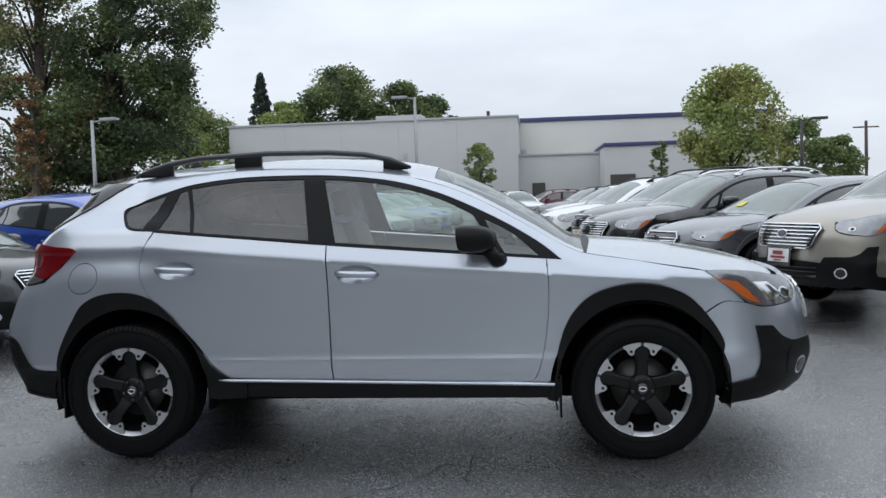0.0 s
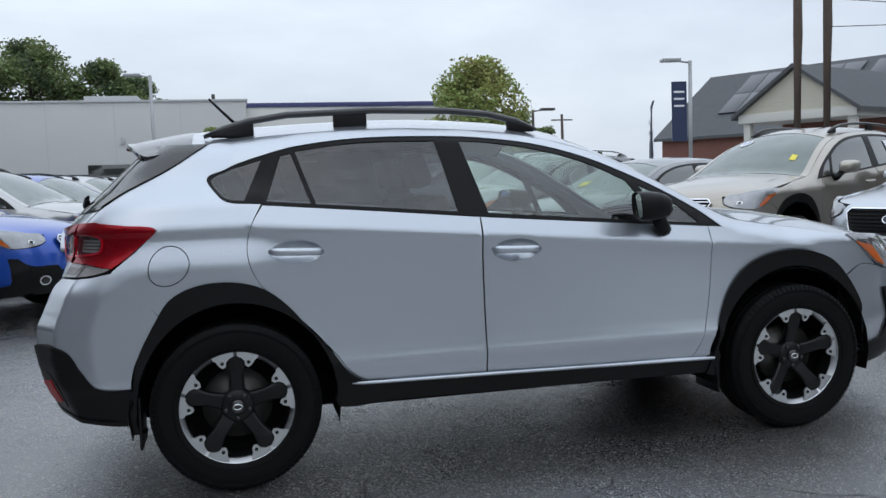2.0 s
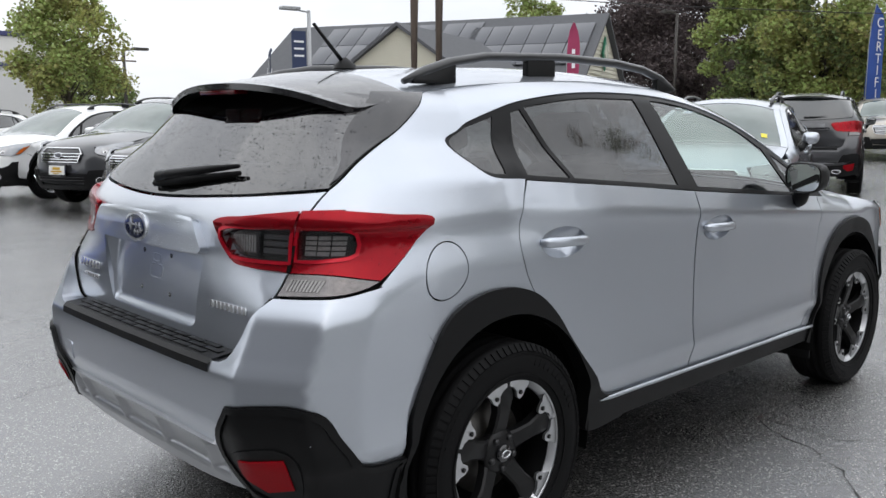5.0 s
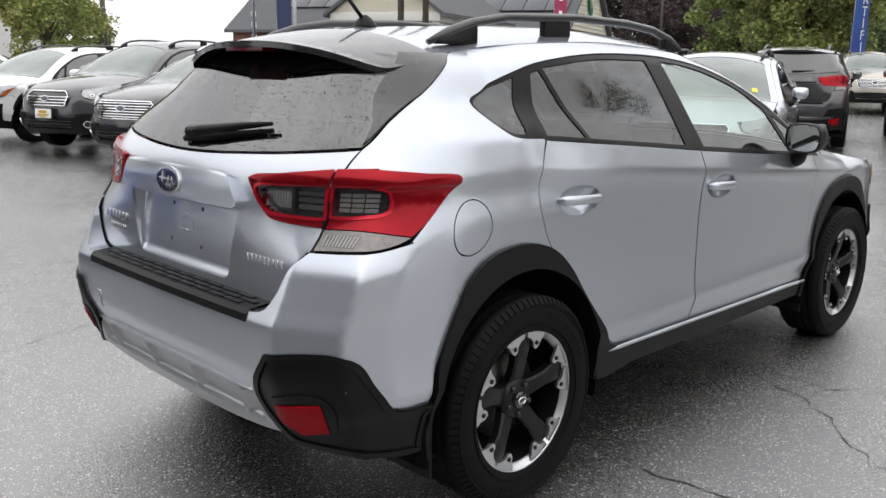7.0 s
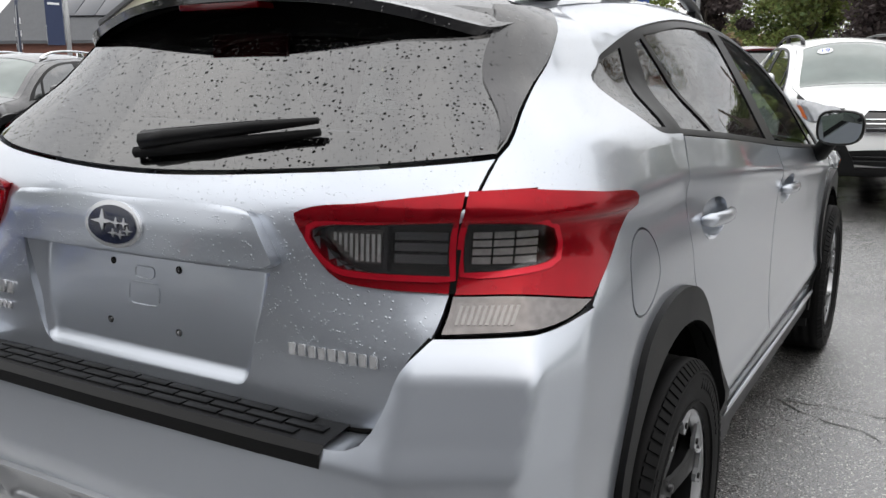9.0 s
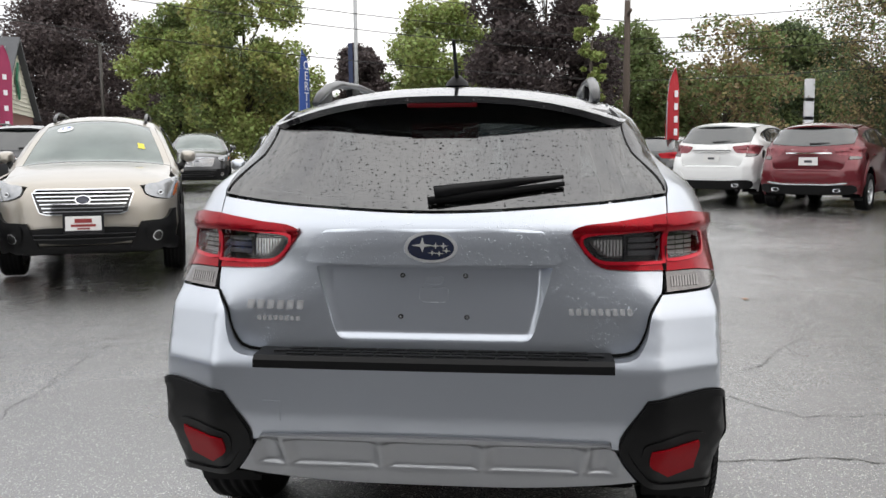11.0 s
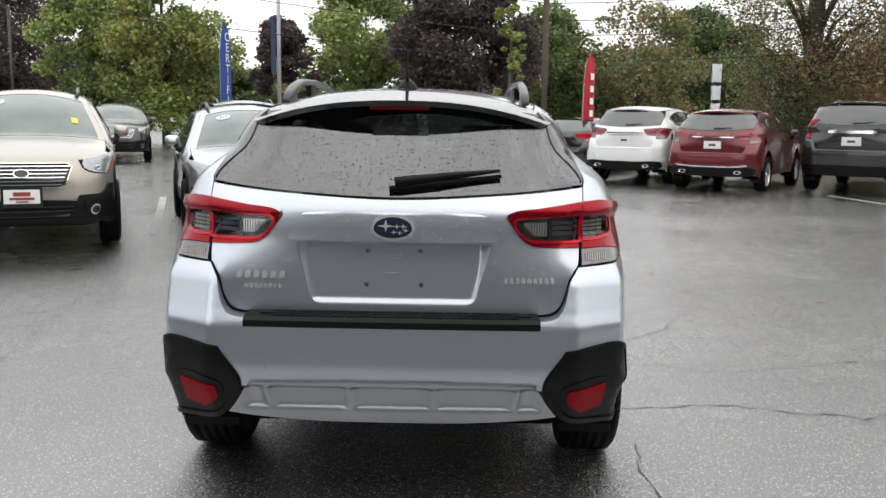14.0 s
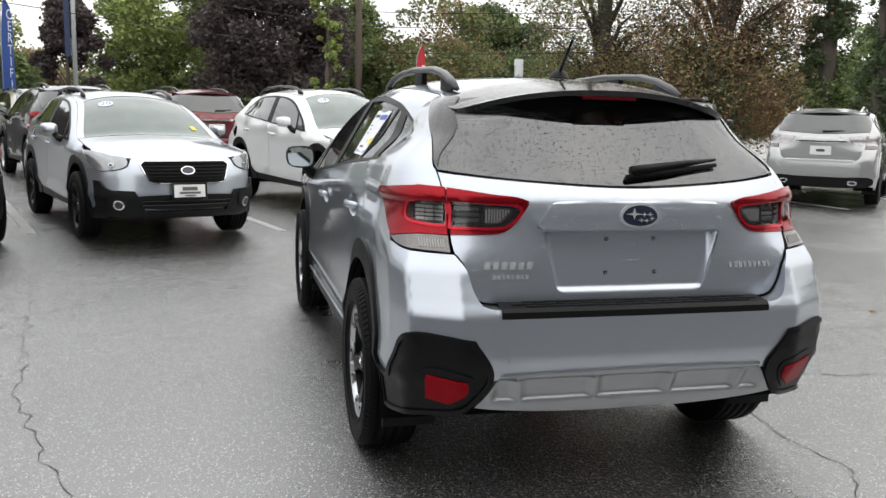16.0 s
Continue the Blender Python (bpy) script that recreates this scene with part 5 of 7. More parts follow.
        if kit != "boxy":
            own.add(sheet("bumper_trim", CHROME if kit == "chrome" else body, c, B(0.032), outline(sym([(R, 0, 0.478), (R, 0.40, 0.480), (R, 0.66, 0.505), (R, 0.66, 0.528), (R, 0.40, 0.502), (R, 0, 0.500)]), 0.05), [], step, 0.012, key=k("btrim")))
            for y in (-0.52, 0.52):
                p = at_back(y, 0.40, 0.05)
                bm = bmesh.new()
                lathe(bm, [(0.030, 0.05), (0.034, -0.06), (0.040, -0.065), (0.043, -0.06), (0.043, 0.05)], 14, Matrix.Translation(p) @ Matrix.Rotation(radians(90), 4, "Y") @ Matrix.Diagonal((0.8, 1.7, 1, 1)))
                own.add(part("exhaust_tip", bm, CHROME, c))
        rp = sheet("rear_plate", PLATEWHITE, c, G(0.020 if kit != "boxy" else 0.024), np.array([(rm - 0.15, 0.815), (rm + 0.15, 0.815), (rm + 0.15, 0.955), (rm - 0.15, 0.955)]), [], step, 0.012, key=k("rplate"), label="white plate with a plain dark bar")
        own.add(rp)
        own.add(sheet("plate_bar", INK, rp, G(0.0225 if kit != "boxy" else 0.0265), np.array([(rm - 0.06, 0.865), (rm + 0.06, 0.865), (rm + 0.06, 0.905), (rm - 0.06, 0.905)]), [], step, 0, key=k("rpb")))
        own.add(sheet("gate_strip", CHROME if kit in ("chrome", "boxy") else GLOSSBLACK, c, G(0.030), outline(sym([(R, 0, 1.012), (R, 0.38, 1.016), (R, 0.38, 1.036 if kit != "boxy" else 1.062), (R, 0, 1.034 if kit != "boxy" else 1.060)]), 0.06), [], step, 0.02, key=k("gstrip" + kit)))
        sp = sheet("roof_spoiler", body, c, T(0.012), ol([(-1.47, -0.60, 1), (-1.47, 0.60, 1), (-1.72, 0.585), (-1.80, 0.50), (-1.82, 0), (-1.80, -0.50), (-1.72, -0.585)]), [], step, 0.03, key=k("rspoil"))
        own.add(sp)
        bm = bmesh.new()
        p = G(0.02)(np.array([rm, rm + 0.15, rm + 0.34]), np.array([1.185, 1.19, 1.205]))[0]
        tube(bm, [tuple(q) for q in p], [0.016, 0.012, 0.006], 6)
        own.add(part("wiper_arm", bm, GLOSSBLACK, c))
        if kit == "boxy":
            for mir in (False, True):
                own.add(sheet("tall_tail_light", REDLENS, c, B(0.022), ol([R(0.70, 0.92, 1), R(0.78, 0.925), S(-1.93, 0.93, 1), S(-1.90, 1.10), S(-1.86, 1.24, 1), R(0.70, 1.24, 1)], 0.04), [], step, 0.02, mir, key=k("tall"), label="tall red tail light"))
    # belly
    bm = bmesh.new()
    box(bm, -1.0, 2.0, -0.60, 0.60, 0.25, 0.36, 0.03)
    box(bm, -1.95, -0.9, -0.60, 0.60, 0.30, 0.40, 0.03)
    box(bm, -0.86, 0.86, -0.80, 0.80, 0.29, 0.38, 0.02)
    part("underbody", bm, UNDER, c)
    for sg in (-1, 1):
        for cx in (-1.725, 0.93):
            bm = bmesh.new()
            box(bm, cx - 0.006, cx + 0.006, min(sg * 0.64, sg * 0.845), max(sg * 0.64, sg * 0.845), 0.20, 0.42, 0.004)
            part("mud_flap", bm, PLASTIC, c)
    for o in list(c.children_recursive):
        if o.type == "MESH" and o not in own and tuple(s) != (1, 1, 1):
            o.data.transform(Matrix.Diagonal((*s, 1)))
    spoke = mat("spoke_black", (0.006, 0.006, 0.0065), 0.34, 0.0, spec=0.25, vary=0.15, scale=20) if style in ("hero", "black") else mat("alloy_silver", (0.55, 0.56, 0.58), 0.3, 0.9, vary=0.05, scale=15)
    for x in (-1.3325, 1.3325):
        for sg in (-1, 1):
            wheel(c, x * s[0], sg * (0.785 * s[1]), wheel_r, sg, spoke, style, 48 if hero else 24)
    for dx, dv, sx, sv, sm in sticker or ():
        sheet("windscreen_sticker", sm, c, T(0.003), np.array([(dx - sx, dv - sv), (dx + sx, dv - sv), (dx + sx, dv + sv), (dx - sx, dv + sv)]), [], step, 0)
    if paper:
        square = lambda u0, u1, z0, z1: np.array([(u0, z0), (u1, z0), (u1, z1), (u0, z1)])  # noqa: E731
        pp = sheet("price_sheet", PAPER, c, B(0.002), square(-0.93, -0.68, 1.205, 1.40), [], step, 0.001, True, "white printed price sheet in the window")
        for z, u0, u1, h, mt in ((1.375, -0.92, -0.84, 0.03, STICKER_Y), (1.335, -0.90, -0.71, 0.012, INK), (1.30, -0.90, -0.74, 0.012, INK), (1.255, -0.80, -0.70, 0.05, STICKER_B)):
            sheet("print_bar", mt, pp, B(0.004), square(u0, u1, z - h / 2, z + h / 2), [], step, 0, True)
    if year:
        oval = sheet("year_sticker", PAPER, c, T(0.003), ellipse(0.47, -0.33, 0.062, 0.080), [], step, 0.001, label="white oval sticker with blue digits")
        (p, pu), nn = (q := T(0.006)(np.array([0.47, 0.42]), np.array([-0.33, -0.33])))[0], q[1][0]
        upv = Vector(pu - p).normalized()
        nv = Vector(nn).normalized()
        nv = nv if nv.z > 0 else -nv
        rt = upv.cross(nv).normalized()
        cu = bpy.data.curves.new("year_digits", "FONT")
        cu.body, cu.size, cu.align_x, cu.align_y = year, 0.115, "CENTER", "CENTER"
        cu.materials.append(STICKER_B)
        tx = new("year_digits", cu)
        tx.parent = oval
        mm = Matrix((rt, upv, nv)).transposed().to_4x4()
        mm.translation = Vector(p)
        tx.matrix_local = mm
    c.matrix_world = m
    return c


# ---------------------------------------------------------------- the ground
def asphalt_material():
    m = bpy.data.materials.new("wet_asphalt")
    m.use_nodes = True
    nt = m.node_tree
    b = nt.nodes["Principled BSDF"]
    tc = nt.nodes.new("ShaderNodeTexCoord")

    def tex(kind, scale, **kw):
        n = nt.nodes.new(kind)
        n.inputs["Scale"].default_value = scale
        for key, v in kw.items():
            n.inputs[key].default_value = v
        nt.links.new(tc.outputs["Object"], n.inputs["Vector"])
        return n

    def ramp(src, stops):
        r = nt.nodes.new("ShaderNodeValToRGB")
        while len(r.color_ramp.elements) < len(stops):
            r.color_ramp.elements.new(0.5)
        for e, (p, v) in zip(r.color_ramp.elements, stops):
            e.position, e.color = p, (*((v,) * 3 if isinstance(v, float) else v), 1)
        nt.links.new(src, r.inputs["Fac"])
        return r

    big, mid = tex("ShaderNodeTexNoise", 0.35, Detail=5.0), tex("ShaderNodeTexNoise", 2.6, Detail=6.0)
    grain, chips, sparkle_grit = tex("ShaderNodeTexNoise", 90.0, Detail=5.0, Roughness=0.65), tex("ShaderNodeTexVoronoi", 125.0), tex("ShaderNodeTexVoronoi", 190.0)
    base = ramp(mid.outputs["Fac"], [(0.3, (0.004, 0.004, 0.0042)), (0.7, (0.012, 0.0119, 0.0117))])
    damp = ramp(big.outputs["Fac"], [(0.36, 0.65), (0.62, 1.3)])
    soak = nt.nodes.new("ShaderNodeMix")
    soak.data_type, soak.blend_type = "RGBA", "MULTIPLY"
    soak.inputs["Factor"].default_value = 1.0
    nt.links.new(base.outputs["Color"], soak.inputs[6])
    nt.links.new(damp.outputs["Color"], soak.inputs[7])
    last = soak.outputs[2]
    # pale stone chips, then near-white grit cells with wet sparkle painted in
    for cells, low, high, pale in ((chips, 0.60, 1.0, (0.060, 0.058, 0.055, 1)), (sparkle_grit, 0.935, 0.945, (0.42, 0.415, 0.40, 1))):
        sel = nt.nodes.new("ShaderNodeSeparateColor")
        nt.links.new(cells.outputs["Color"], sel.inputs[0])
        stone = ramp(sel.outputs[0], [(low, 0.0), (high, 1.0)])
        mix = nt.nodes.new("ShaderNodeMix")
        mix.data_type = "RGBA"
        mix.inputs[7].default_value = pale
        nt.links.new(stone.outputs["Color"], mix.inputs["Factor"])
        nt.links.new(last, mix.inputs[6])
        last = mix.outputs[2]
    nt.links.new(last, b.inputs["Base Color"])
    wet = ramp(big.outputs["Fac"], [(0.36, 0.16), (0.64, 0.34)])
    add = nt.nodes.new("ShaderNodeMath")
    add.operation, add.use_clamp = "MULTIPLY_ADD", True
    add.inputs[1].default_value = 0.20
    nt.links.new(mid.outputs["Fac"], add.inputs[0])
    nt.links.new(wet.outputs["Color"], add.inputs[2])
    nt.links.new(add.outputs[0], b.inputs["Roughness"])
    b.inputs["Specular IOR Level"].default_value = 0.8
    b.inputs["Coat Weight"].default_value, b.inputs["Coat IOR"].default_value = 1.0, 3.3
    film = ramp(big.outputs["Fac"], [(0.35, 0.08), (0.60, 0.24)])
    nt.links.new(film.outputs["Color"], b.inputs["Coat Roughness"])
    hb = nt.nodes.new("ShaderNodeMath")
    hb.operation, hb.inputs[1].default_value = "MULTIPLY_ADD", -0.8
    nt.links.new(chips.outputs["Distance"], hb.inputs[0])
    nt.links.new(grain.outputs["Fac"], hb.inputs[2])
    for socket, deep in (("Normal", 0.005), ("Coat Normal", 0.0030)):
        bp = nt.nodes.new("ShaderNodeBump")
        bp.inputs["Strength"].default_value, bp.inputs["Distance"].default_value = 1.0, deep
        nt.links.new(hb.outputs[0], bp.inputs["Height"])
        nt.links.new(bp.outputs["Normal"], b.inputs[socket])
    return m


ASPHALT = asphalt_material()


def rise(x):
    """The lot climbs a little beyond the parked rows."""
    return 0.011 * (math.sqrt((x - 3.5) ** 2 + 4) + (x - 3.5)) / 2 - 0.003 if x < 60 else 0.62


bm = bmesh.new()
stops = sorted({-600.0, -200.0, -80.0, -40.0, -20.0, -10.0} | {float(v) for v in np.arange(-6, 26, 1.0)} | {30.0, 40.0, 50.0, 60.0, 90.0, 200.0, 600.0})
cols = [[bm.verts.new((x, y, rise(x))) for y in (-600, -100, -30, 0, 30, 100, 600)] for x in stops]
for p, q in zip(cols, cols[1:]):
    for i in range(6):
        bm.faces.new((p[i], q[i], q[i + 1], p[i + 1]))
tagged(part("ground", bm, ASPHALT), "dark grey wet asphalt of a parking lot", "ground", kind="structure")


def strip(name, pts, widths, material, label, z=0.003, category="marking"):
    """A thin band on the ground along points."""
    bm = bmesh.new()
    P = [Vector((x, y, z + rise(x))) for x, y in pts]
    row = []
    for i, p in enumerate(P):
        d = (P[min(i + 1, len(P) - 1)] - P[max(i - 1, 0)]).normalized()
        q = Vector((-d.y, d.x, 0)) * widths[i % len(widths)] / 2
        row.append((bm.verts.new(p - q), bm.verts.new(p + q)))
    for a, b in zip(row, row[1:]):
        bm.faces.new((a[0], b[0], b[1], a[1]))
    bmesh.ops.recalc_face_normals(bm, faces=bm.faces)
    for f in bm.faces:
        if f.normal.z < 0:
            f.normal_flip()
    return tagged(part(name, bm, material), label, category, kind="structure")


CRACK = mat("crack_tar", (0.012, 0.012, 0.012), 0.55, vary=0.3, scale=20)
LINE = mat("worn_line_paint", (0.36, 0.36, 0.35), 0.55, vary=0.45, scale=9, fine=0.4, fine_scale=70)


def crack(pts, seed, width=0.009):
    rnd = random.Random(seed)
    out = []
    for (x0, y0), (x1, y1) in zip(pts, pts[1:]):
        n = max(2, int(math.hypot(x1 - x0, y1 - y0) / 0.07))
        for k in range(n):
            t = k / n
            out.append((x0 + (x1 - x0) * t + rnd.gauss(0, 0.018), y0 + (y1 - y0) * t + rnd.gauss(0, 0.018)))
    out.append(pts[-1])
    strip("ground_crack", out, [width * f for f in (1, 0.4, 0.7, 0.15, 1.0, 0.5, 0.2)], CRACK, "thin dark crack in the asphalt", 0.0025, "crack")


crack([(2.9, -1.55), (2.41, -2.15), (2.05, -2.25), (1.61, -2.13), (1.2, -1.85), (0.75, -1.62), (0.5, -1.2), (0.4, -0.4), (0.6, 0.6)], 1)
crack([(-0.88, -1.03), (-0.75, -1.5), (-0.88, -2.1), (-0.91, -2.6), (-0.75, -3.4), (-0.9, -5.0)], 2, 0.014)
crack([(-1.34, -1.06), (-1.56, -1.01), (-1.8, -1.0), (-2.02, -1.03), (-2.3, -0.85), (-2.7, -0.9)], 3)
crack([(0.55, -0.6), (0.2, -1.25), (-0.2, -1.6), (-0.1, -2.1), (0.12, -2.7), (0.05, -3.6)], 4)
crack([(6.5, -3.0), (4.5, -3.3), (3.2, -4.4), (1.5, -6.5)], 5)
crack([(2.2, 1.9), (0.5, 3.3), (-3.0, 3.9), (-8.0, 3.5)], 6)
crack([(-2.2, 1.8), (-0.5, 2.4), (2.5, 2.9), (6.0, 2.6)], 7, 0.008)
crack([(3.5, -1.2), (3.0, -2.6), (3.3, -4.5), (2.5, -7.0)], 8)

for k, y in enumerate((3.45, 0.75, 6.1, 8.8, 11.5, 14.2)):
    x = 5.3 - 0.02 * y
    strip("parking_line", [(x, y), (x + 1.7, y + 0.52), (x + 4.6, y + 1.43)], [0.11], LINE, "worn white parking line on asphalt")
for y in (-8.6, -11.2):
    strip("parking_line", [(7.2, y), (12.0, y + 1.0)], [0.11], LINE, "worn white parking line on asphalt")


# ---------------------------------------------------------------- trees
def leaf_material(name, color):
    m = mat("leaf_" + name, color, 0.6, vary=0.0)
    nt = m.node_tree
    b = nt.nodes["Principled BSDF"]
    geo, hsv = nt.nodes.new("ShaderNodeNewGeometry"), nt.nodes.new("ShaderNodeHueSaturation")
    hsv.inputs["Color"].default_value = (*color, 1)
    mr, mh = nt.nodes.new("ShaderNodeMapRange"), nt.nodes.new("ShaderNodeMapRange")
    mr.inputs[3].default_value, mr.inputs[4].default_value = 0.55, 1.6
    mh.inputs[3].default_value, mh.inputs[4].default_value = 0.47, 0.53
    nt.links.new(geo.outputs["Random Per Island"], mr.inputs[0])
    nt.links.new(geo.outputs["Random Per Island"], mh.inputs[0])
    nt.links.new(mr.outputs[0], hsv.inputs["Value"])
    nt.links.new(mh.outputs[0], hsv.inputs["Hue"])
    nt.links.new(hsv.outputs[0], b.inputs["Base Color"])
    tr, mx = nt.nodes.new("ShaderNodeBsdfTranslucent"), nt.nodes.new("ShaderNodeMixShader")
    mx.inputs["Fac"].default_value = 0.40
    nt.links.new(hsv.outputs[0], tr.inputs["Color"])
    nt.links.new(b.outputs[0], mx.inputs[1])
    nt.links.new(tr.outputs[0], mx.inputs[2])
    nt.links.new(mx.outputs[0], nt.nodes["Material Output"].inputs["Surface"])
    return m


BARK = mat("bark", (0.075, 0.062, 0.050), 0.9, vary=0.35, scale=3, fine=0.3, fine_scale=25, bump=0.8)
LEAVES = {"green": leaf_material("green", (0.155, 0.195, 0.075)), "lime": leaf_material("lime", (0.27, 0.315, 0.105)), "dark": leaf_material("dark", (0.075, 0.102, 0.048)), "yellow": leaf_material("yellow", (0.29, 0.29, 0.095)),
          "purple": leaf_material("purple", (0.082, 0.062, 0.062)), "brown": leaf_material("brown", (0.25, 0.185, 0.10)), "rust": leaf_material("rust", (0.27, 0.16, 0.09)), "needle": leaf_material("needle", (0.06, 0.085, 0.068))}


def tree(name, label, x, y, height, spread, leaf, seed, base=0.25, leaves=9000, size=0.16, shape="round", trunk_r=None, clumps=46, bare=0.0, lobes=1.0, z0=0.0, sway=0.0, low_heavy=1.0):
    """A tapered trunk that forks into limbs, and a crown of clumped leaves with gaps; sway leans its top along x, low_heavy draws its clumps down."""
    rnd = np.random.RandomState(seed)
    t = empty(name, Matrix.Translation((x, y, z0 + rise(x))), label, "tree")
    tr = trunk_r or height * 0.018
    low = height * base
    cents = []
    for k in range(clumps):
        h = rnd.rand() ** low_heavy
        if shape == "cone":
            z = low + (height - low) * h
            r = spread * (1 - h) ** 0.85
        elif shape == "column":
            z = low + (height - low) * h
            r = spread * (0.6 + 0.4 * math.sin(math.pi * h))
        else:
            z = low + (height - low) * (0.06 + 0.90 * h)
            r = spread * (math.sin(math.pi * (0.14 + 0.80 * h)) ** 0.7)
        a = rnd.rand() * 2 * math.pi
        q = r * math.sqrt(rnd.rand() * 0.75 + 0.1)
        cents.append((q * math.cos(a) + sway * (z / height) ** 2, q * math.sin(a), z, spread * (0.17 + 0.17 * rnd.rand()) * lobes))
    bm = bmesh.new()
    lean = rnd.randn(2) * height * 0.02
    mid = [(lean[0] * f, lean[1] * f, f * height * 0.86) for f in (0, 0.2, 0.45, 0.7, 1.0)]
    tube(bm, mid, [tr * 1.25, tr, tr * 0.75, tr * 0.45, tr * 0.12], 9)
    part("trunk", bm, BARK, t)
    bm = bmesh.new()
    for cx, cy, cz, cr in cents[: max(8, clumps // 2)]:
        f = max(0.10, min(0.8, (cz - 0.35 * math.hypot(cx, cy)) / height - 0.05))
        s = (lean[0] * f, lean[1] * f, f * height * 0.86)
        m1 = (0.5 * (s[0] + cx), 0.5 * (s[1] + cy), 0.45 * s[2] + 0.55 * cz + 0.05 * height)
        r0 = tr * (1 - f) * 0.5
        tube(bm, [s, m1, (cx, cy, cz + cr * 0.6)], [r0, r0 * 0.55, r0 * 0.12], 5)
    tagged(part("branchwork", bm, BARK, t), kind="stuff")
    leaves, size = int(leaves * 2.3), size * 0.80
    names = leaf if isinstance(leaf, (list, tuple)) else [leaf]
    wts = np.array([c[3] ** 2 for c in cents])
    pick = rnd.choice(len(cents), leaves, p=wts / wts.sum())
    C = np.array(cents)[pick]
    d = rnd.randn(leaves, 3)
    d /= np.linalg.norm(d, axis=1)[:, None]
    rad = C[:, 3] * (0.35 + 0.65 * rnd.rand(leaves) ** 0.45) * (1 + 0.18 * rnd.randn(leaves).clip(-1, 2))
    P = C[:, :3] + d * rad[:, None] * (1, 1, 0.75)
    if bare:
        P = P[rnd.rand(leaves) > bare]
    n = len(P)
    tip = rnd.randn(n, 3) * (1, 1, 0.55) + (0, 0, -0.25)
    tip /= np.linalg.norm(tip, axis=1)[:, None]
    wide = np.cross(tip, rnd.randn(n, 3))
    wide /= np.linalg.norm(wide, axis=1)[:, None]
    sz = size * (0.6 + 0.8 * rnd.rand(n))[:, None]
    V = np.stack([P - tip * sz * 0.5, P + wide * sz * 0.33 + tip * sz * 0.05, P + tip * sz * 0.5, P - wide * sz * 0.33 + tip * sz * 0.05], 1).reshape(-1, 3)
    F4 = np.arange(4 * n).reshape(-1, 4)
    me = bpy.data.meshes.new("crown")
    me.from_pydata(V.tolist(), [], F4.tolist())
    for nm in names:
        me.materials.append(LEAVES[nm])
    if len(names) > 1:
        idx = np.where(np.sin(P[:, 0] * 1.7 + P[:, 2] * 1.3 + seed) + 0.5 * rnd.randn(n) > 0.35, 1, 0)
        if len(names) > 2:
            idx = np.where(np.cos(P[:, 1] * 1.9 - P[:, 2] * 1.1) + 0.5 * rnd.randn(n) > 0.75, 2, idx)
        me.polygons.foreach_set("material_index", idx.astype(np.int32))
    o = new("crown", me)
    o.parent = t
    tagged(o, kind="stuff")
    return t

# ---------------------------------------------------------------- the car that the camera goes round
hero = car("hatchback_car", "silver compact crossover car with black cladding, wet with rain", "car", Matrix.Identity(4), SILVER, step=0.045, hero=True, style="hero", spoiler=WETBLACK, body_wet=SILVER_WET)
HB = lambda o=0.0: HERO.surface("B", o)  # noqa: E731
HG = lambda o=0.0: HERO.surface("G", o)  # noqa: E731
rm = HERO.rear_mid
sheet("inner_shell", LINER, hero, HB(-0.035), np.array([(-0.80, 0.37), (0.82, 0.36), (0.93, 0.98), (-0.3, 1.06), (-1.25, 1.13), (-1.25, 0.95), (-0.98, 0.80)]), [], 0.12, 0)
sheet("inner_shell", LINER, hero, HB(-0.035), np.array([(-0.80, 0.37), (0.82, 0.36), (0.93, 0.98), (-0.3, 1.06), (-1.25, 1.13), (-1.25, 0.95), (-0.98, 0.80)]), [], 0.12, 0, True)
sheet("inner_gate", UNDER, hero, HG(-0.05), np.array([(rm - 0.75, 0.6), (rm + 0.75, 0.6), (rm + 0.75, 1.12), (rm - 0.75, 1.12)]), [], 0.12, 0)
sheet("inner_nose", UNDER, hero, HB(-0.04), np.array([(1.6, 0.3), (2.4, 0.3), (2.4, 0.8), (1.6, 0.8)]), [], 0.15, 0)
sheet("headlining", LINER, hero, HERO.surface("T", -0.05), outline([(-1.45, -0.55, 1), (0.25, -0.55, 1), (0.25, 0.55, 1), (-1.45, 0.55, 1)], 0.2), [], 0.15, 0, label="pale grey roof lining")
for y in (-0.36, 0.36):
    seat(hero, 0.02, y)
    seat(hero, -0.86, y * 0.9, 0.34, 0.55)
bm = bmesh.new()
box(bm, 0.52, 1.0, -0.74, 0.74, 0.62, 0.98, 0.06)
box(bm, -0.20, 0.55, -0.10, 0.10, 0.40, 0.70, 0.03)
box(bm, -0.84, 0.86, -0.76, 0.76, 0.34, 0.40, 0.0)
box(bm, -1.9, -0.84, -0.50, 0.50, 0.34, 0.40, 0.0)
box(bm, -1.85, -1.25, -0.50, 0.50, 0.41, 0.85, 0.03)
part("dashboard", bm, DARKIN, hero, "dark moulded dashboard and floor")
bm = bmesh.new()
ring = Matrix.Translation((0.40, 0.36, 0.90)) @ Matrix.Rotation(radians(68), 4, "Y")
pts = [ring @ Vector((0.18 * math.cos(a), 0.18 * math.sin(a), 0)) for a in np.linspace(0, 2 * math.pi, 33)]
tube(bm, pts, 0.014, 8)
for a in (0, 2.1, 4.2):
    tube(bm, [ring @ Vector((0, 0, 0)), ring @ Vector((0.18 * math.cos(a), 0.18 * math.sin(a), 0))], 0.016, 6)
part("steering_wheel", bm, DARKIN, hero, "dark steering wheel")
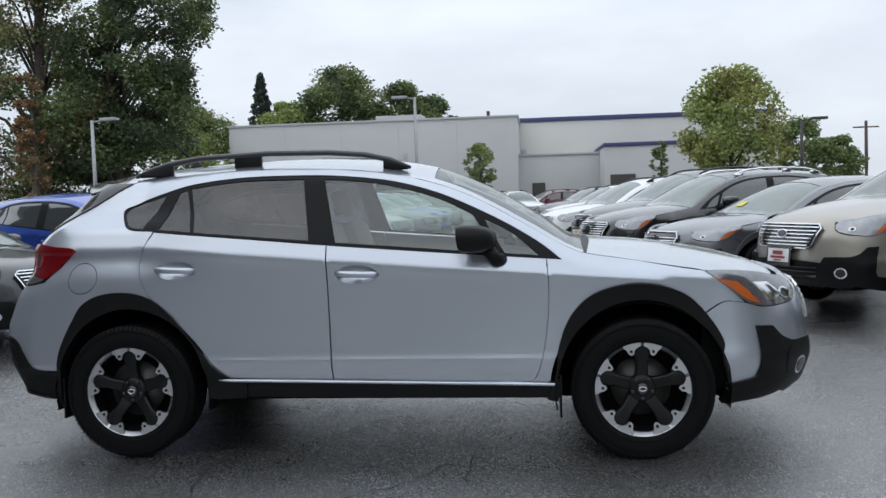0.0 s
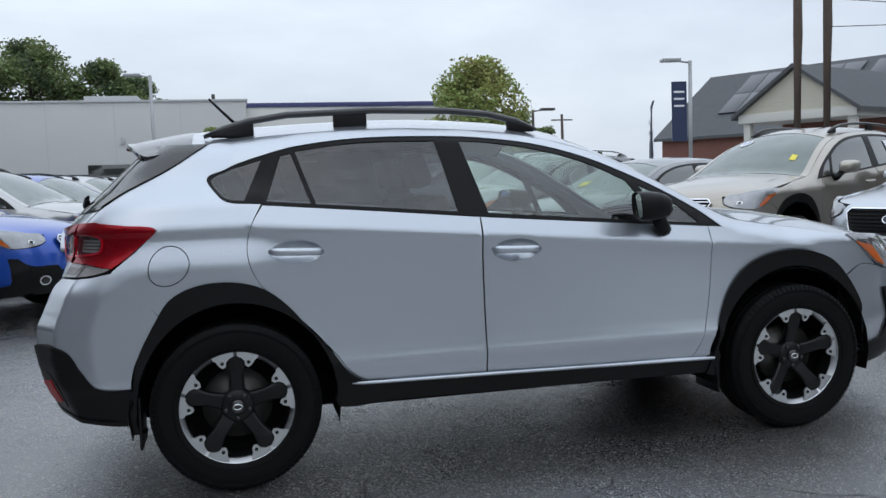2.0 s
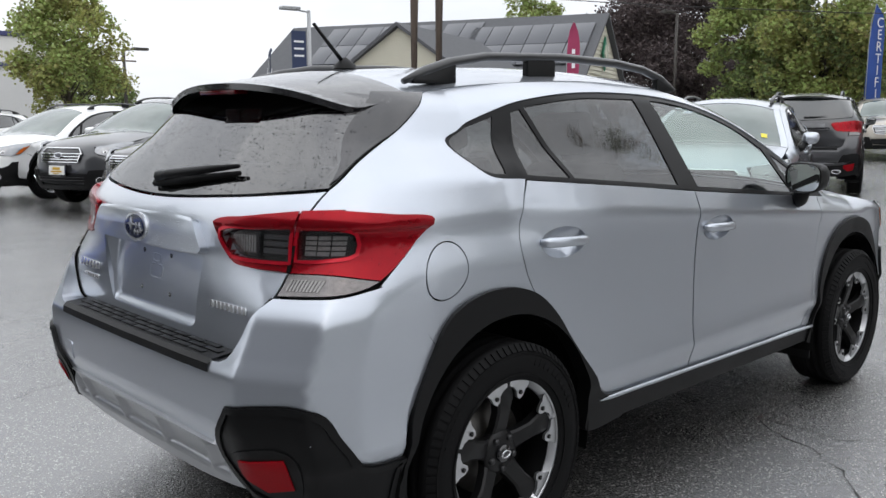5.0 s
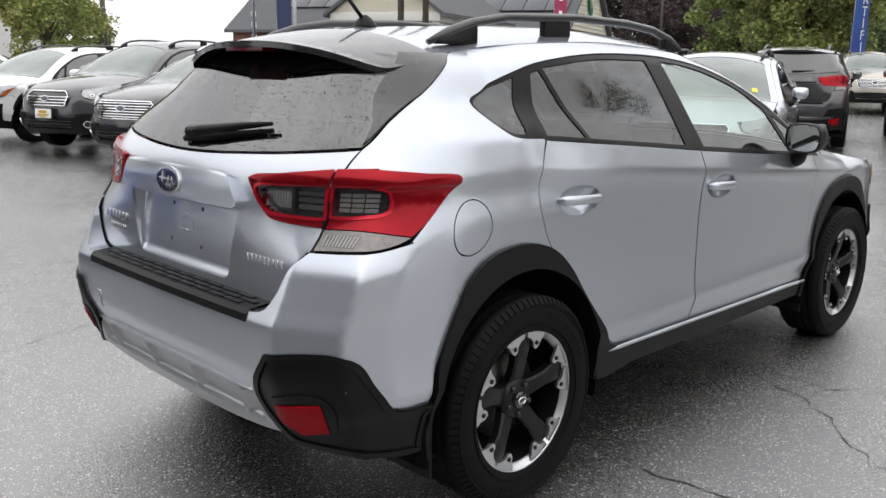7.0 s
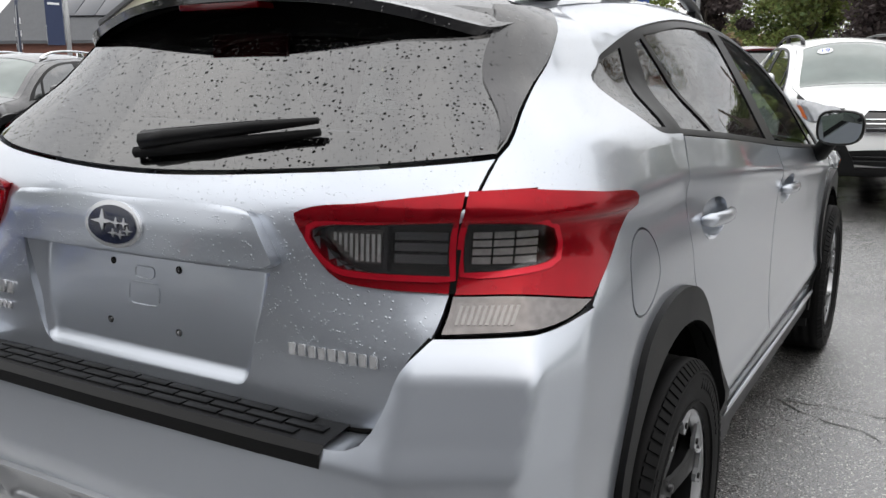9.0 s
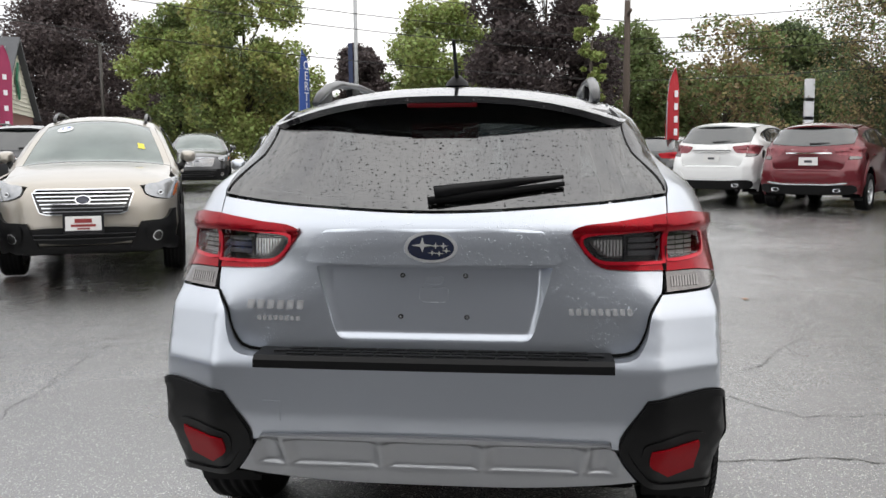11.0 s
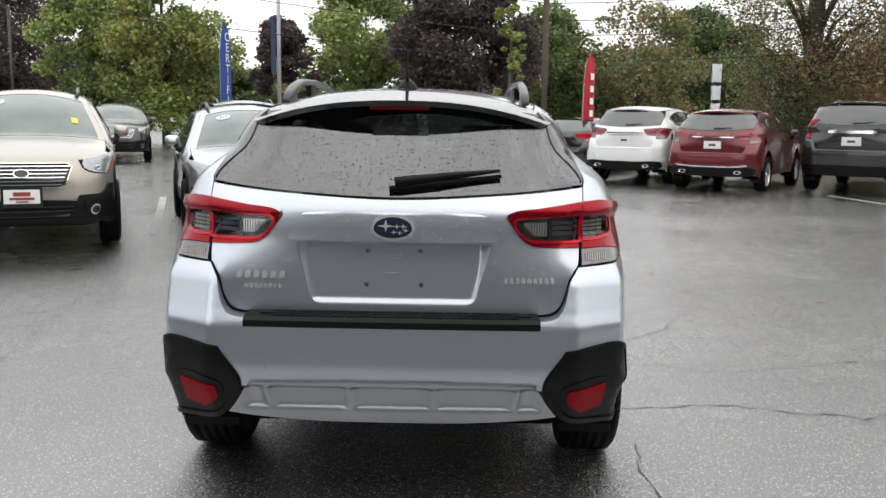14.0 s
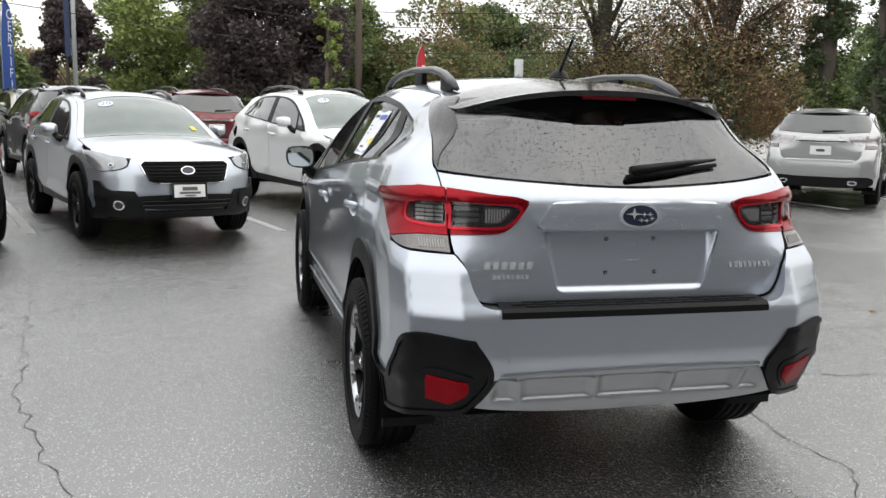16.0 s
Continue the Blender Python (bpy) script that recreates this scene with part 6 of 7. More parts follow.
# badge
sheet("emblem", BADGE, hero, HG(0.033), ellipse(rm, 1.050, 0.076, 0.041, 40), [], 0.04, 0.016, label="oval chrome emblem")
sheet("emblem_field", EMBLEM, hero, HG(0.0345), ellipse(rm, 1.050, 0.066, 0.033, 36), [], 0.04, 0.001)
for dx, dz, r in ((-0.024, 0.007, 0.0185), (0.014, 0.006, 0.0085), (0.036, 0.006, 0.0085), (0.004, -0.012, 0.0085), (0.024, -0.014, 0.0085), (0.044, -0.006, 0.0085)):
    star = np.array([(rm + dx + (r if k % 2 == 0 else r * 0.26) * 1.7 * math.cos(math.pi * k / 4), 1.050 + dz + (r if k % 2 == 0 else r * 0.26) * math.sin(math.pi * k / 4)) for k in range(8)])
    sheet("emblem_star", BADGE, hero, HG(0.0370), star, [], 0.04, 0.0025)
bars("nameplate_bar", hero, HG(0.005), (R(0.39, 0.866)[0] + R(0.575, 0.866)[0]) / 2, 0.866, abs(R(0.575, 0.866)[0] - R(0.39, 0.866)[0]), 0.020, 9, BADGE)
bars("nameplate_bar", hero, HG(0.005), (R(-0.555, 0.876)[0] + R(-0.373, 0.876)[0]) / 2, 0.876, abs(R(-0.555, 0.876)[0] - R(-0.373, 0.876)[0]), 0.026, 6, BADGE)
bars("nameplate_bar", hero, HG(0.005), (R(-0.525, 0.836)[0] + R(-0.39, 0.836)[0]) / 2, 0.836, abs(R(-0.525, 0.836)[0] - R(-0.39, 0.836)[0]), 0.015, 8, BADGE)
for sy in (-1, 1):
    for z in (0.962, 0.842):
        sheet("plate_screw", GLOSSBLACK, hero, HG(0.001 - PLATE_DEPTH(z)), ellipse(rm + sy * 0.089, z, 0.0075, 0.0075, 14), [], 0.04, 0.004)
        sheet("screw_head", CHROME, hero, HG(0.0025 - PLATE_DEPTH(z)), ellipse(rm + sy * 0.089, z, 0.004, 0.004, 10), [], 0.04, 0.003)
for z, hw, hh, deep in ((0.948, 0.026, 0.011, 0.004), (0.906, 0.040, 0.021, 0.010)):
    o = outline([(rm - hw, z - 0.6 * hh), (rm - 0.75 * hw, z - hh), (rm + 0.75 * hw, z - hh), (rm + hw, z - 0.6 * hh), (rm + hw, z + 0.6 * hh), (rm + 0.8 * hw, z + hh), (rm - 0.8 * hw, z + hh), (rm - hw, z + 0.6 * hh)], 0.006)
    sheet("plate_slot", SILVER, hero, HERO.surface("G", lambda a, b, z=z, hw=hw, hh=hh, deep=deep: 0.0015 - PLATE_DEPTH(b) - deep * smoothstep(0, 0.25, 1 - np.maximum(np.abs(a - rm) / hw, np.abs(b - z) / hh))), o, [], 0.004, 0.003)
o = outline([(R(-0.485, 0.6)[0], 0.552, 1), (R(-0.435, 0.6)[0], 0.552, 1), (R(-0.435, 0.6)[0], 0.612, 1), (R(-0.485, 0.6)[0], 0.612, 1)], 0.02)
sheet("tow_cover", SILVER, hero, HB(0.0030), o, [], 0.02, 0.004)
for mir in (False, True):
    mid = [S(-1.7985, 0.940), S(-1.732, 0.872), S(-1.6635, 0.7985), S(-1.611, 0.7315)]
    seam = [(u + 0.006, z + 0.005) for u, z in mid] + [(u - 0.006, z - 0.005) for u, z in mid[::-1]]
    sheet("panel_gap", UNDER, hero, HB(-0.0012), outline([(*p, 1) for p in seam], 0.02), [], 0.03, 0.002, mir)
# price sheet inside the left rear door window
sheet_of = lambda u0, u1, z0, z1: np.array([(u0, z0), (u1, z0), (u1, z1), (u0, z1)])  # noqa: E731
ps = sheet("price_sheet", PAPER, hero, HB(-0.0045), sheet_of(-0.975, -0.735, 1.205, 1.405), [], 0.05, 0.001, True, label="white printed price sheet in the window")
for z, u0, u1, h, mt in ((1.375, -0.96, -0.86, 0.022, STICKER_B), (1.38, -0.845, -0.75, 0.012, INK), (1.335, -0.96, -0.76, 0.006, INK), (1.318, -0.96, -0.78, 0.006, INK), (1.300, -0.96, -0.76, 0.006, INK), (1.265, -0.955, -0.88, 0.030, STICKER_Y), (1.265, -0.86, -0.75, 0.010, INK), (1.240, -0.86, -0.77, 0.010, INK), (1.220, -0.96, -0.75, 0.010, STICKER_B)):
    sheet("print_bar", mt, ps, HB(-0.0035), sheet_of(u0, u1, z - h / 2, z + h / 2), [], 0.08, 0, True)
# rear wiper
bm = bmesh.new()
wp, _ = HG(0.028)(np.array([rm + 0.0, rm + 0.06, rm + 0.25, rm + 0.40]), np.array([1.182, 1.190, 1.212, 1.226]))
tube(bm, [tuple(p) for p in wp], [0.020, 0.018, 0.012, 0.006], 8)
part("wiper_arm", bm, TRIMBLACK, hero, "black wiper arm")
bm = bmesh.new()
wp, _ = HG(0.014)(np.array([rm - 0.02, rm + 0.15, rm + 0.40]), np.array([1.170, 1.188, 1.216]))
tube(bm, [tuple(p) for p in wp], [0.012, 0.014, 0.008], 6)
part("wiper_blade", bm, RUBBER, hero)
# antenna
bm = bmesh.new()
lathe(bm, [(0.045, 1.560), (0.038, 1.575), (0.020, 1.592), (0.008, 1.600)], 16, Matrix.Translation((-1.265, 0, 0.0)))
part("antenna_base", bm, PLASTIC, hero)
bm = bmesh.new()
tube(bm, [(-1.275, 0, 1.585), (-1.34, 0, 1.65), (-1.40, 0, 1.712)], [0.008, 0.007, 0.006], 8)
part("antenna", bm, PLASTIC, hero, "black rod antenna")


# ---------------------------------------------------------------- other cars
def at(x, y, heading):
    """A pose on the ground; heading in degrees from +x."""
    return Matrix.Translation((x, y, rise(x))) @ Matrix.Rotation(radians(heading), 4, "Z")


WHITE = paint("white", (0.72, 0.73, 0.73), 0.0, 0.3)
BEIGE = paint("tungsten_beige", (0.36, 0.33, 0.285), 0.6, 0.32)
GREY = paint("graphite", (0.15, 0.155, 0.165), 0.6, 0.32)
BLACK = paint("black", (0.012, 0.012, 0.014), 0.1, 0.25)
DARKG = paint("dark_grey", (0.05, 0.052, 0.056), 0.5, 0.3)
BLUE = paint("blue", (0.015, 0.075, 0.42), 0.35, 0.3)
RED = paint("red", (0.13, 0.007, 0.014), 0.45, 0.3)
LEXSILVER = paint("silver", (0.40, 0.405, 0.405), 0.75, 0.32)
OUTBACK, FORESTER = (1.075, 1.02, 1.045), (1.03, 1.01, 1.085)
BOX = Shape(box=0.55, gate=table((0.70, -2.04), (0.95, -2.07), (1.10, -2.06), (1.2, -2.03), (1.30, -1.99), (1.40, -1.94), (1.48, -1.88), (1.6, -1.8)),
            rear=table((0.15, -1.90), (0.34, -2.05), (0.50, -2.12), (0.70, -2.14), (0.85, -2.09), (1.05, -2.06), (1.20, -2.02), (1.30, -1.98), (1.40, -1.93), (1.50, -1.85), (1.6, -1.7)),
            centre=table((-1.9, 1.52), (-1.5, 1.565), (-1.0, 1.582), (-0.4, 1.585), (0.0, 1.565), (0.25, 1.520), (0.55, 1.395), (0.85, 1.22), (1.06, 1.105), (1.12, 1.10), (1.40, 1.085), (1.70, 1.05), (1.92, 1.0), (2.08, 0.92), (2.16, 0.82)),
            edge=table((-1.9, 1.47), (-1.5, 1.510), (-1.0, 1.525), (-0.617, 1.530), (-0.174, 1.505), (0.2, 1.440), (0.40, 1.373), (0.565, 1.297), (0.80, 1.165), (0.98, 1.063), (1.05, 1.045), (1.25, 1.02), (1.66, 0.96), (1.9, 0.9), (2.05, 0.83), (2.16, 0.72)))
SUV = Shape(box=0.30, gate=table((0.70, -2.045), (0.80, -2.055), (0.95, -2.065), (1.05, -2.06), (1.10, -2.045), (1.20, -1.985), (1.30, -1.91), (1.40, -1.835), (1.48, -1.77), (1.6, -1.67)),
            rear=table((0.15, -1.92), (0.28, -2.02), (0.40, -2.10), (0.55, -2.14), (0.70, -2.135), (0.85, -2.085), (0.95, -2.065), (1.05, -2.055), (1.10, -2.04), (1.20, -1.985), (1.30, -1.91), (1.40, -1.835), (1.48, -1.77), (1.6, -1.67)),
            centre=table((-1.85, 1.50), (-1.62, 1.535), (-1.45, 1.556), (-1.1, 1.578), (-0.5, 1.588), (-0.05, 1.565), (0.25, 1.515), (0.55, 1.395), (0.85, 1.22), (1.06, 1.10), (1.12, 1.09), (1.40, 1.07), (1.70, 1.03), (1.92, 0.975), (2.08, 0.91), (2.16, 0.85)),
            edge=table((-1.85, 1.43), (-1.62, 1.462), (-1.45, 1.482), (-1.09, 1.508), (-0.617, 1.518), (-0.174, 1.498), (0.2, 1.436), (0.40, 1.373), (0.565, 1.297), (0.80, 1.165), (0.98, 1.063), (1.05, 1.035), (1.25, 1.00), (1.66, 0.925), (1.9, 0.862), (2.05, 0.80), (2.16, 0.72)))
ROW = "cars parked in a row"
HD = 203
car("beige_wagon", "beige wagon with black cladding parked nose out on wet asphalt", "car", at(5.62, 5.02, HD), BEIGE, s=(1.075, 1.03, 1.10), wheel_r=0.36, step=0.07, group=ROW, plate=(0.25, 0.03, 0.03), year="17", paper=True, sticker=((0.78, 0.40, 0.045, 0.030, STICKER_Y),))
car("grey_sedan", "grey sedan with a yellow windscreen sticker", "car", at(4.55, 7.1, HD), GREY, s=(1.04, 1.0, 0.92), wheel_r=0.34, clad=False, rails=False, group=ROW, front="small", sticker=((0.85, -0.25, 0.05, 0.07, STICKER_Y),))
car("black_wagon", "black older wagon with a bright grille parked nose out", "car", at(3.85, 9.3, HD), BLACK, s=(1.06, 1.0, 1.03), clad=False, group=ROW)
car("dark_crossover", "dark grey crossover parked nose out with a yellow plate", "car", at(3.75, 11.7, HD), DARKG, s=FORESTER, group=ROW, front="small", plate=(0.5, 0.3, 0.02))
car("white_wagon", "white wagon with bright wheels parked nose out", "car", at(3.1, 14.1, HD), WHITE, s=(1.06, 1.0, 1.03), clad=True, group=ROW)
car("silver_crossover", "silver crossover with black cladding parked nose out", "car", at(6.35, 2.55, 200), SILVER, wheel_r=0.352, step=0.07, style="black", group=ROW, plate=(0.1, 0.1, 0.1), front="mesh", lamp_dark=True, year="20", sticker=((0.90, 0.43, 0.03, 0.025, STICKER_Y),))
car("white_crossover", "white crossover parked beside the silver one", "car", at(8.3, -0.15, 200), WHITE, s=FORESTER, step=0.08, group=ROW, front="small", year="19")
car("dark_suv", "dark grey sport utility car seen from behind", "car", at(12.8, 4.3, 20), DARKG, shape=SUV, s=(1.03, 1.02, 1.07), kit="twin", group=ROW)
car("red_crossover", "red crossover seen from behind", "car", at(14.5, 2.25, 20), RED, shape=SUV, s=FORESTER, kit="chrome", group=ROW)
car("dark_suv", "dark sport utility car facing the lot", "car", at(21.5, 10.2, 200), DARKG, s=(1.08, 1.04, 1.07), group=ROW)
car("black_suv", "black sport utility car seen from behind", "car", at(11.6, 9.4, 20), DARKG, shape=SUV, s=(1.03, 1.02, 1.09), kit="chrome", group=ROW)
car("grey_suv", "beige grey sport utility car facing the lot", "car", at(24.0, 7.0, 205), BEIGE, s=(1.03, 1.02, 1.09), group=ROW)
DARKTAIL = mat("dark_red_tail_lens", (0.20, 0.035, 0.045), 0.15, 0.5, coat=0.8, vary=0.7, scale=16)
FAR = "cars parked across the lot"
AW = -32
car("black_sedan", "black sedan seen from behind", "car", at(18.73, -3.99, AW), BLACK, s=(1.08, 1.0, 0.92), clad=False, rails=False, group=FAR)
car("white_suv", "white sport utility car with twin exhausts seen from behind", "car", at(15.79, -5.03, AW), WHITE, shape=SUV, s=(1.06, 1.05, 1.09), rails=False, step=0.08, clad=False, tail=DARKTAIL, kit="twin", group=FAR)
car("red_suv", "dark red sport utility car seen from behind", "car", at(14.2, -6.5, AW), RED, shape=SUV, s=(1.08, 1.05, 1.06), rails=False, step=0.08, clad=False, tail=DARKTAIL, kit="chrome", group=FAR)
car("large_black_suv", "large boxy black sport utility car seen from behind", "car", at(14.18, -9.41, AW - 3), BLACK, shape=BOX, s=(1.18, 1.12, 1.18), wheel_r=0.41, step=0.08, clad=False, tail=BLACK, kit="boxy", group=FAR)
car("silver_suv", "silver sport utility car seen from behind", "car", at(9.3, -9.88, -44), LEXSILVER, shape=SUV, s=(1.05, 1.03, 1.05), step=0.08, clad=False, tail=TAILFAR, kit="twin", group=FAR)
BACK = "cars at the back of the lot"
car("blue_crossover", "bright blue crossover with dark wheels", "car", at(-4.96, 5.84, -18), BLUE, s=(0.98, 1.0, 0.98), style="five", step=0.08, group=BACK, rails=False)
car("dark_sedan", "dark grey sedan parked beside the blue crossover", "car", at(-5.99, 3.35, -18), DARKG, s=(1.03, 1.0, 0.9), clad=False, rails=False, group=BACK)
car("silver_wagon", "silver wagon parked behind the blue crossover", "car", at(-4.8, 9.0, -18), LEXSILVER, s=OUTBACK, group=BACK)
car("white_crossover", "white crossover with black cladding in the distance", "car", at(-0.2, 36.8, -70), WHITE, group=BACK)
car("dark_wagon", "dark grey wagon in the distance by the building", "car", at(4.4, 39.5, 172), DARKG, s=OUTBACK, group=BACK)
for x, y, h, p, nm, lb in ((-4.2, 27.0, -25, DARKG, "dark_crossover", "dark crossover in a far row"), (-4.0, 24.0, -25, GREY, "grey_crossover", "grey crossover in a far row"), (-4.0, 21.0, -25, BLUE, "blue_crossover", "blue crossover in a far row"),
                           (-0.6, 41.5, -8, LEXSILVER, "grey_wagon", "grey wagon in the distance by the building"), (-4.3, 15.0, -22, LEXSILVER, "silver_crossover", "silver crossover in a far row"), (-4.0, 18.0, -22, GREY, "grey_wagon", "grey wagon in a far row"), (-4.6, 12.0, -20, BLUE, "blue_wagon", "blue wagon in a far row"),
                           (1.5, 40.0, 200, RED, "red_crossover", "red crossover in the distance"), (3.0, 30.0, 203, DARKG, "dark_suv", "dark sport utility car in the distance"), (3.2, 22.0, 203, WHITE, "white_wagon", "white wagon further along the row")):
    car(nm, lb, "car", at(x, y, h), p, step=0.16, group=BACK)

FALLEN = mat("fallen_leaf", (0.22, 0.09, 0.035), 0.7, vary=0.3, scale=60)
rnd = random.Random(5)
for x, y in ((0.55, -3.35), (0.42, -3.9), (3.15, -2.1), (-0.9, -3.5), (1.9, -3.2), (-3.3, -1.9), (-4.1, 1.7), (-3.4, 2.4)):
    bm = bmesh.new()
    a0 = rnd.random() * 6.3
    ringv = [bm.verts.new((x + r * math.cos(a0 + a) * 0.045, y + r * math.sin(a0 + a) * 0.03, rise(x) + 0.004 + 0.006 * (k % 2))) for k, (a, r) in enumerate(((0, 1.2), (0.5, 0.7), (1.1, 1.0), (1.9, 0.6), (2.6, 0.9), (3.2, 0.5), (3.9, 0.9), (4.6, 0.6), (5.3, 1.0), (5.8, 0.7)))]
    mid = bm.verts.new((x, y, rise(x) + 0.009))
    for k in range(10):
        bm.faces.new((ringv[k], ringv[(k + 1) % 10], mid))
    tagged(part("fallen_leaf", bm, FALLEN), "small rust-coloured leaf lying on wet asphalt", "leaf", "leaves on the ground")

# ---------------------------------------------------------------- buildings
PANEL = mat("painted_block_wall", (0.50, 0.505, 0.50), 0.8, vary=0.06, scale=0.6, fine=0.06, fine_scale=14, bump=0.3)
PANEL2 = mat("cream_metal_wall", (0.58, 0.575, 0.54), 0.6, vary=0.05, scale=0.5, fine=0.03, fine_scale=20)
BLUETRIM = mat("blue_parapet", (0.045, 0.050, 0.14), 0.5, vary=0.1, scale=3)
TRIMGREY = mat("grey_coping", (0.42, 0.43, 0.44), 0.5, vary=0.08, scale=4)
STEEL = mat("galvanised_pole", (0.34, 0.35, 0.36), 0.45, 0.4, vary=0.12, scale=4)
BROWNP = mat("dark_bronze_pole", (0.05, 0.045, 0.04), 0.5, 0.2, vary=0.15, scale=4)
WOODP = mat("weathered_pole_wood", (0.085, 0.065, 0.052), 0.9, vary=0.25, scale=2, fine=0.25, fine_scale=30, bump=0.5)
ROOFT = mat("asphalt_shingles", (0.075, 0.078, 0.085), 0.8, vary=0.12, scale=3, fine=0.3, fine_scale=18, bump=0.4)
SOLAR = mat("solar_panel", (0.045, 0.049, 0.060), 0.32, 0.1, vary=0.1, scale=2, coat=0.15)
SIDING = mat("cream_siding", (0.56, 0.54, 0.45), 0.7, vary=0.05, scale=2)
BRICK = mat("red_brick", (0.16, 0.072, 0.055), 0.85, vary=0.2, scale=5, fine=0.35, fine_scale=22, bump=0.4)
WIRE = mat("cable_rubber", (0.02, 0.02, 0.02), 0.7)


def block(name, parent, x0, x1, y0, y1, z0, z1, material, bevel=0.0, label=""):
    bm = bmesh.new()
    box(bm, x0, x1, y0, y1, z0, z1, bevel)
    return part(name, bm, material, parent, label)


b = empty("dealership_building", Matrix.Translation((0, 0, 0)), "long grey flat-roofed building with blue parapet trim", "building")
block("wall", b, -17.9, -0.3, 46.0, 60, 0, 6.0, PANEL, 0.02)
block("coping", b, -18.0, -0.2, 45.92, 60.1, 6.0, 6.12, TRIMGREY, 0.02)
for x in np.arange(-14.4, -0.4, 3.5):
    block("panel_joint", b, x - 0.012, x + 0.012, 45.99, 46.05, 0, 6.0, TRIMGREY)
block("wall", b, -0.5, 16.0, 52.0, 66, 0, 6.15, PANEL2, 0.02)
block("parapet_band", b, -0.55, 16.1, 51.9, 66.1, 6.15, 6.42, BLUETRIM, 0.02)
block("wall", b, -0.3, 4.6, 48.0, 52.0, 0, 3.75, PANEL, 0.02)
block("coping", b, -0.3, 4.7, 47.9, 52.1, 3.75, 3.88, TRIMGREY, 0.02)
block("wall", b, 4.6, 14.0, 44.0, 56.0, 0, 3.95, PANEL, 0.02)
block("parapet_band", b, 4.55, 14.1, 43.9, 56.1, 3.95, 4.15, BLUETRIM, 0.02)
block("roof_unit", b, -9.5, -6.5, 50, 53, 6.1, 6.75, TRIMGREY, 0.05)
block("vent_pipe", b, -2.2, -2.0, 48, 48.2, 6.1, 6.6, BROWNP, 0.02)
block("window", b, -8.9, -5.3, 45.93, 46.05, 1.9, 2.6, GLASS_FAR, 0.01)
block("door", b, 0.5, 1.3, 47.93, 48.05, 0.0, 2.1, BROWNP, 0.01)
block("door", b, 4.9, 6.3, 43.95, 44.1, 1.0, 2.38, BROWNP, 0.01, "dark window opening")
block("wall_lamp", b, -0.15, 0.15, 51.85, 52.05, 4.1, 4.4, TRIMGREY, 0.03)
block("wall_lamp", b, -7.1, -6.9, 45.85, 46.05, 3.7, 4.1, TRIMGREY, 0.03)


def gable(parent, x0, x1, y0, y1, eave, ridge, over=0.3):
    """A wing with its ridge along x."""
    ym = (y0 + y1) / 2
    bm = bmesh.new()
    for ya, yb in ((y0, ym), (y1, ym)):
        s = -1 if ya < yb else 1
        ez = eave - over * (ridge - eave) / abs(ym - ya)
        a = [(x0 - over, ya + s * over, ez), (x1 + over, ya + s * over, ez), (x1 + over, yb, ridge), (x0 - over, yb, ridge)]
        vs = [bm.verts.new(p) for p in a] + [bm.verts.new((p[0], p[1], p[2] + 0.14)) for p in a]
        for f in ((0, 1, 2, 3), (4, 5, 6, 7), (0, 1, 5, 4), (1, 2, 6, 5), (2, 3, 7, 6), (3, 0, 4, 7)):
            bm.faces.new([vs[i] for i in f])
    bmesh.ops.recalc_face_normals(bm, faces=bm.faces)
    part("roof", bm, ROOFT, parent, "dark grey shingle roof")


GREENS = mat("green_sign", (0.02, 0.16, 0.09), 0.4, vary=0.1, scale=4)
RIDGE = Matrix.Translation((29.2, 26.6, 0)) @ Matrix.Rotation(radians(-66.3), 4, "Z")
house = empty("bank_building", RIDGE, "brick building with cream gables and solar panels on its roof", "building")
block("wall", house, -12.0, 4.7, -4.6, 4.6, 0, 2.95, BRICK, 0.02)
gable(house, -12.0, 4.7, -4.6, 4.6, 2.95, 6.1)


def siding(parent, x, y0, y1, z0, z1, out=1):
    """A boarded gable end across x, apex midway."""
    n, ym = 16, (y0 + y1) / 2
    for k in range(n):
        a, b2 = z0 + (z1 - z0) * k / n, z0 + (z1 - z0) * (k + 1) / n
        h0, h1 = (y1 - y0) / 2 * (1 - k / n), (y1 - y0) / 2 * (1 - (k + 0.6) / n)
        bm = bmesh.new()
        vs = [bm.verts.new(p) for p in ((x + out * 0.06, ym - h0, a), (x + out * 0.06, ym + h0, a), (x + out * 0.02, ym + h1, b2), (x + out * 0.02, ym - h1, b2), (x - out * 0.1, ym - h0, a), (x - out * 0.1, ym + h0, a), (x - out * 0.1, ym + h1, b2), (x - out * 0.1, ym - h1, b2))]
        for f in ((0, 1, 2, 3), (4, 5, 6, 7), (0, 1, 5, 4), (1, 2, 6, 5), (2, 3, 7, 6), (3, 0, 4, 7)):
            bm.faces.new([vs[i] for i in f])
        bmesh.ops.recalc_face_normals(bm, faces=bm.faces)
        part("siding_board", bm, SIDING, parent)


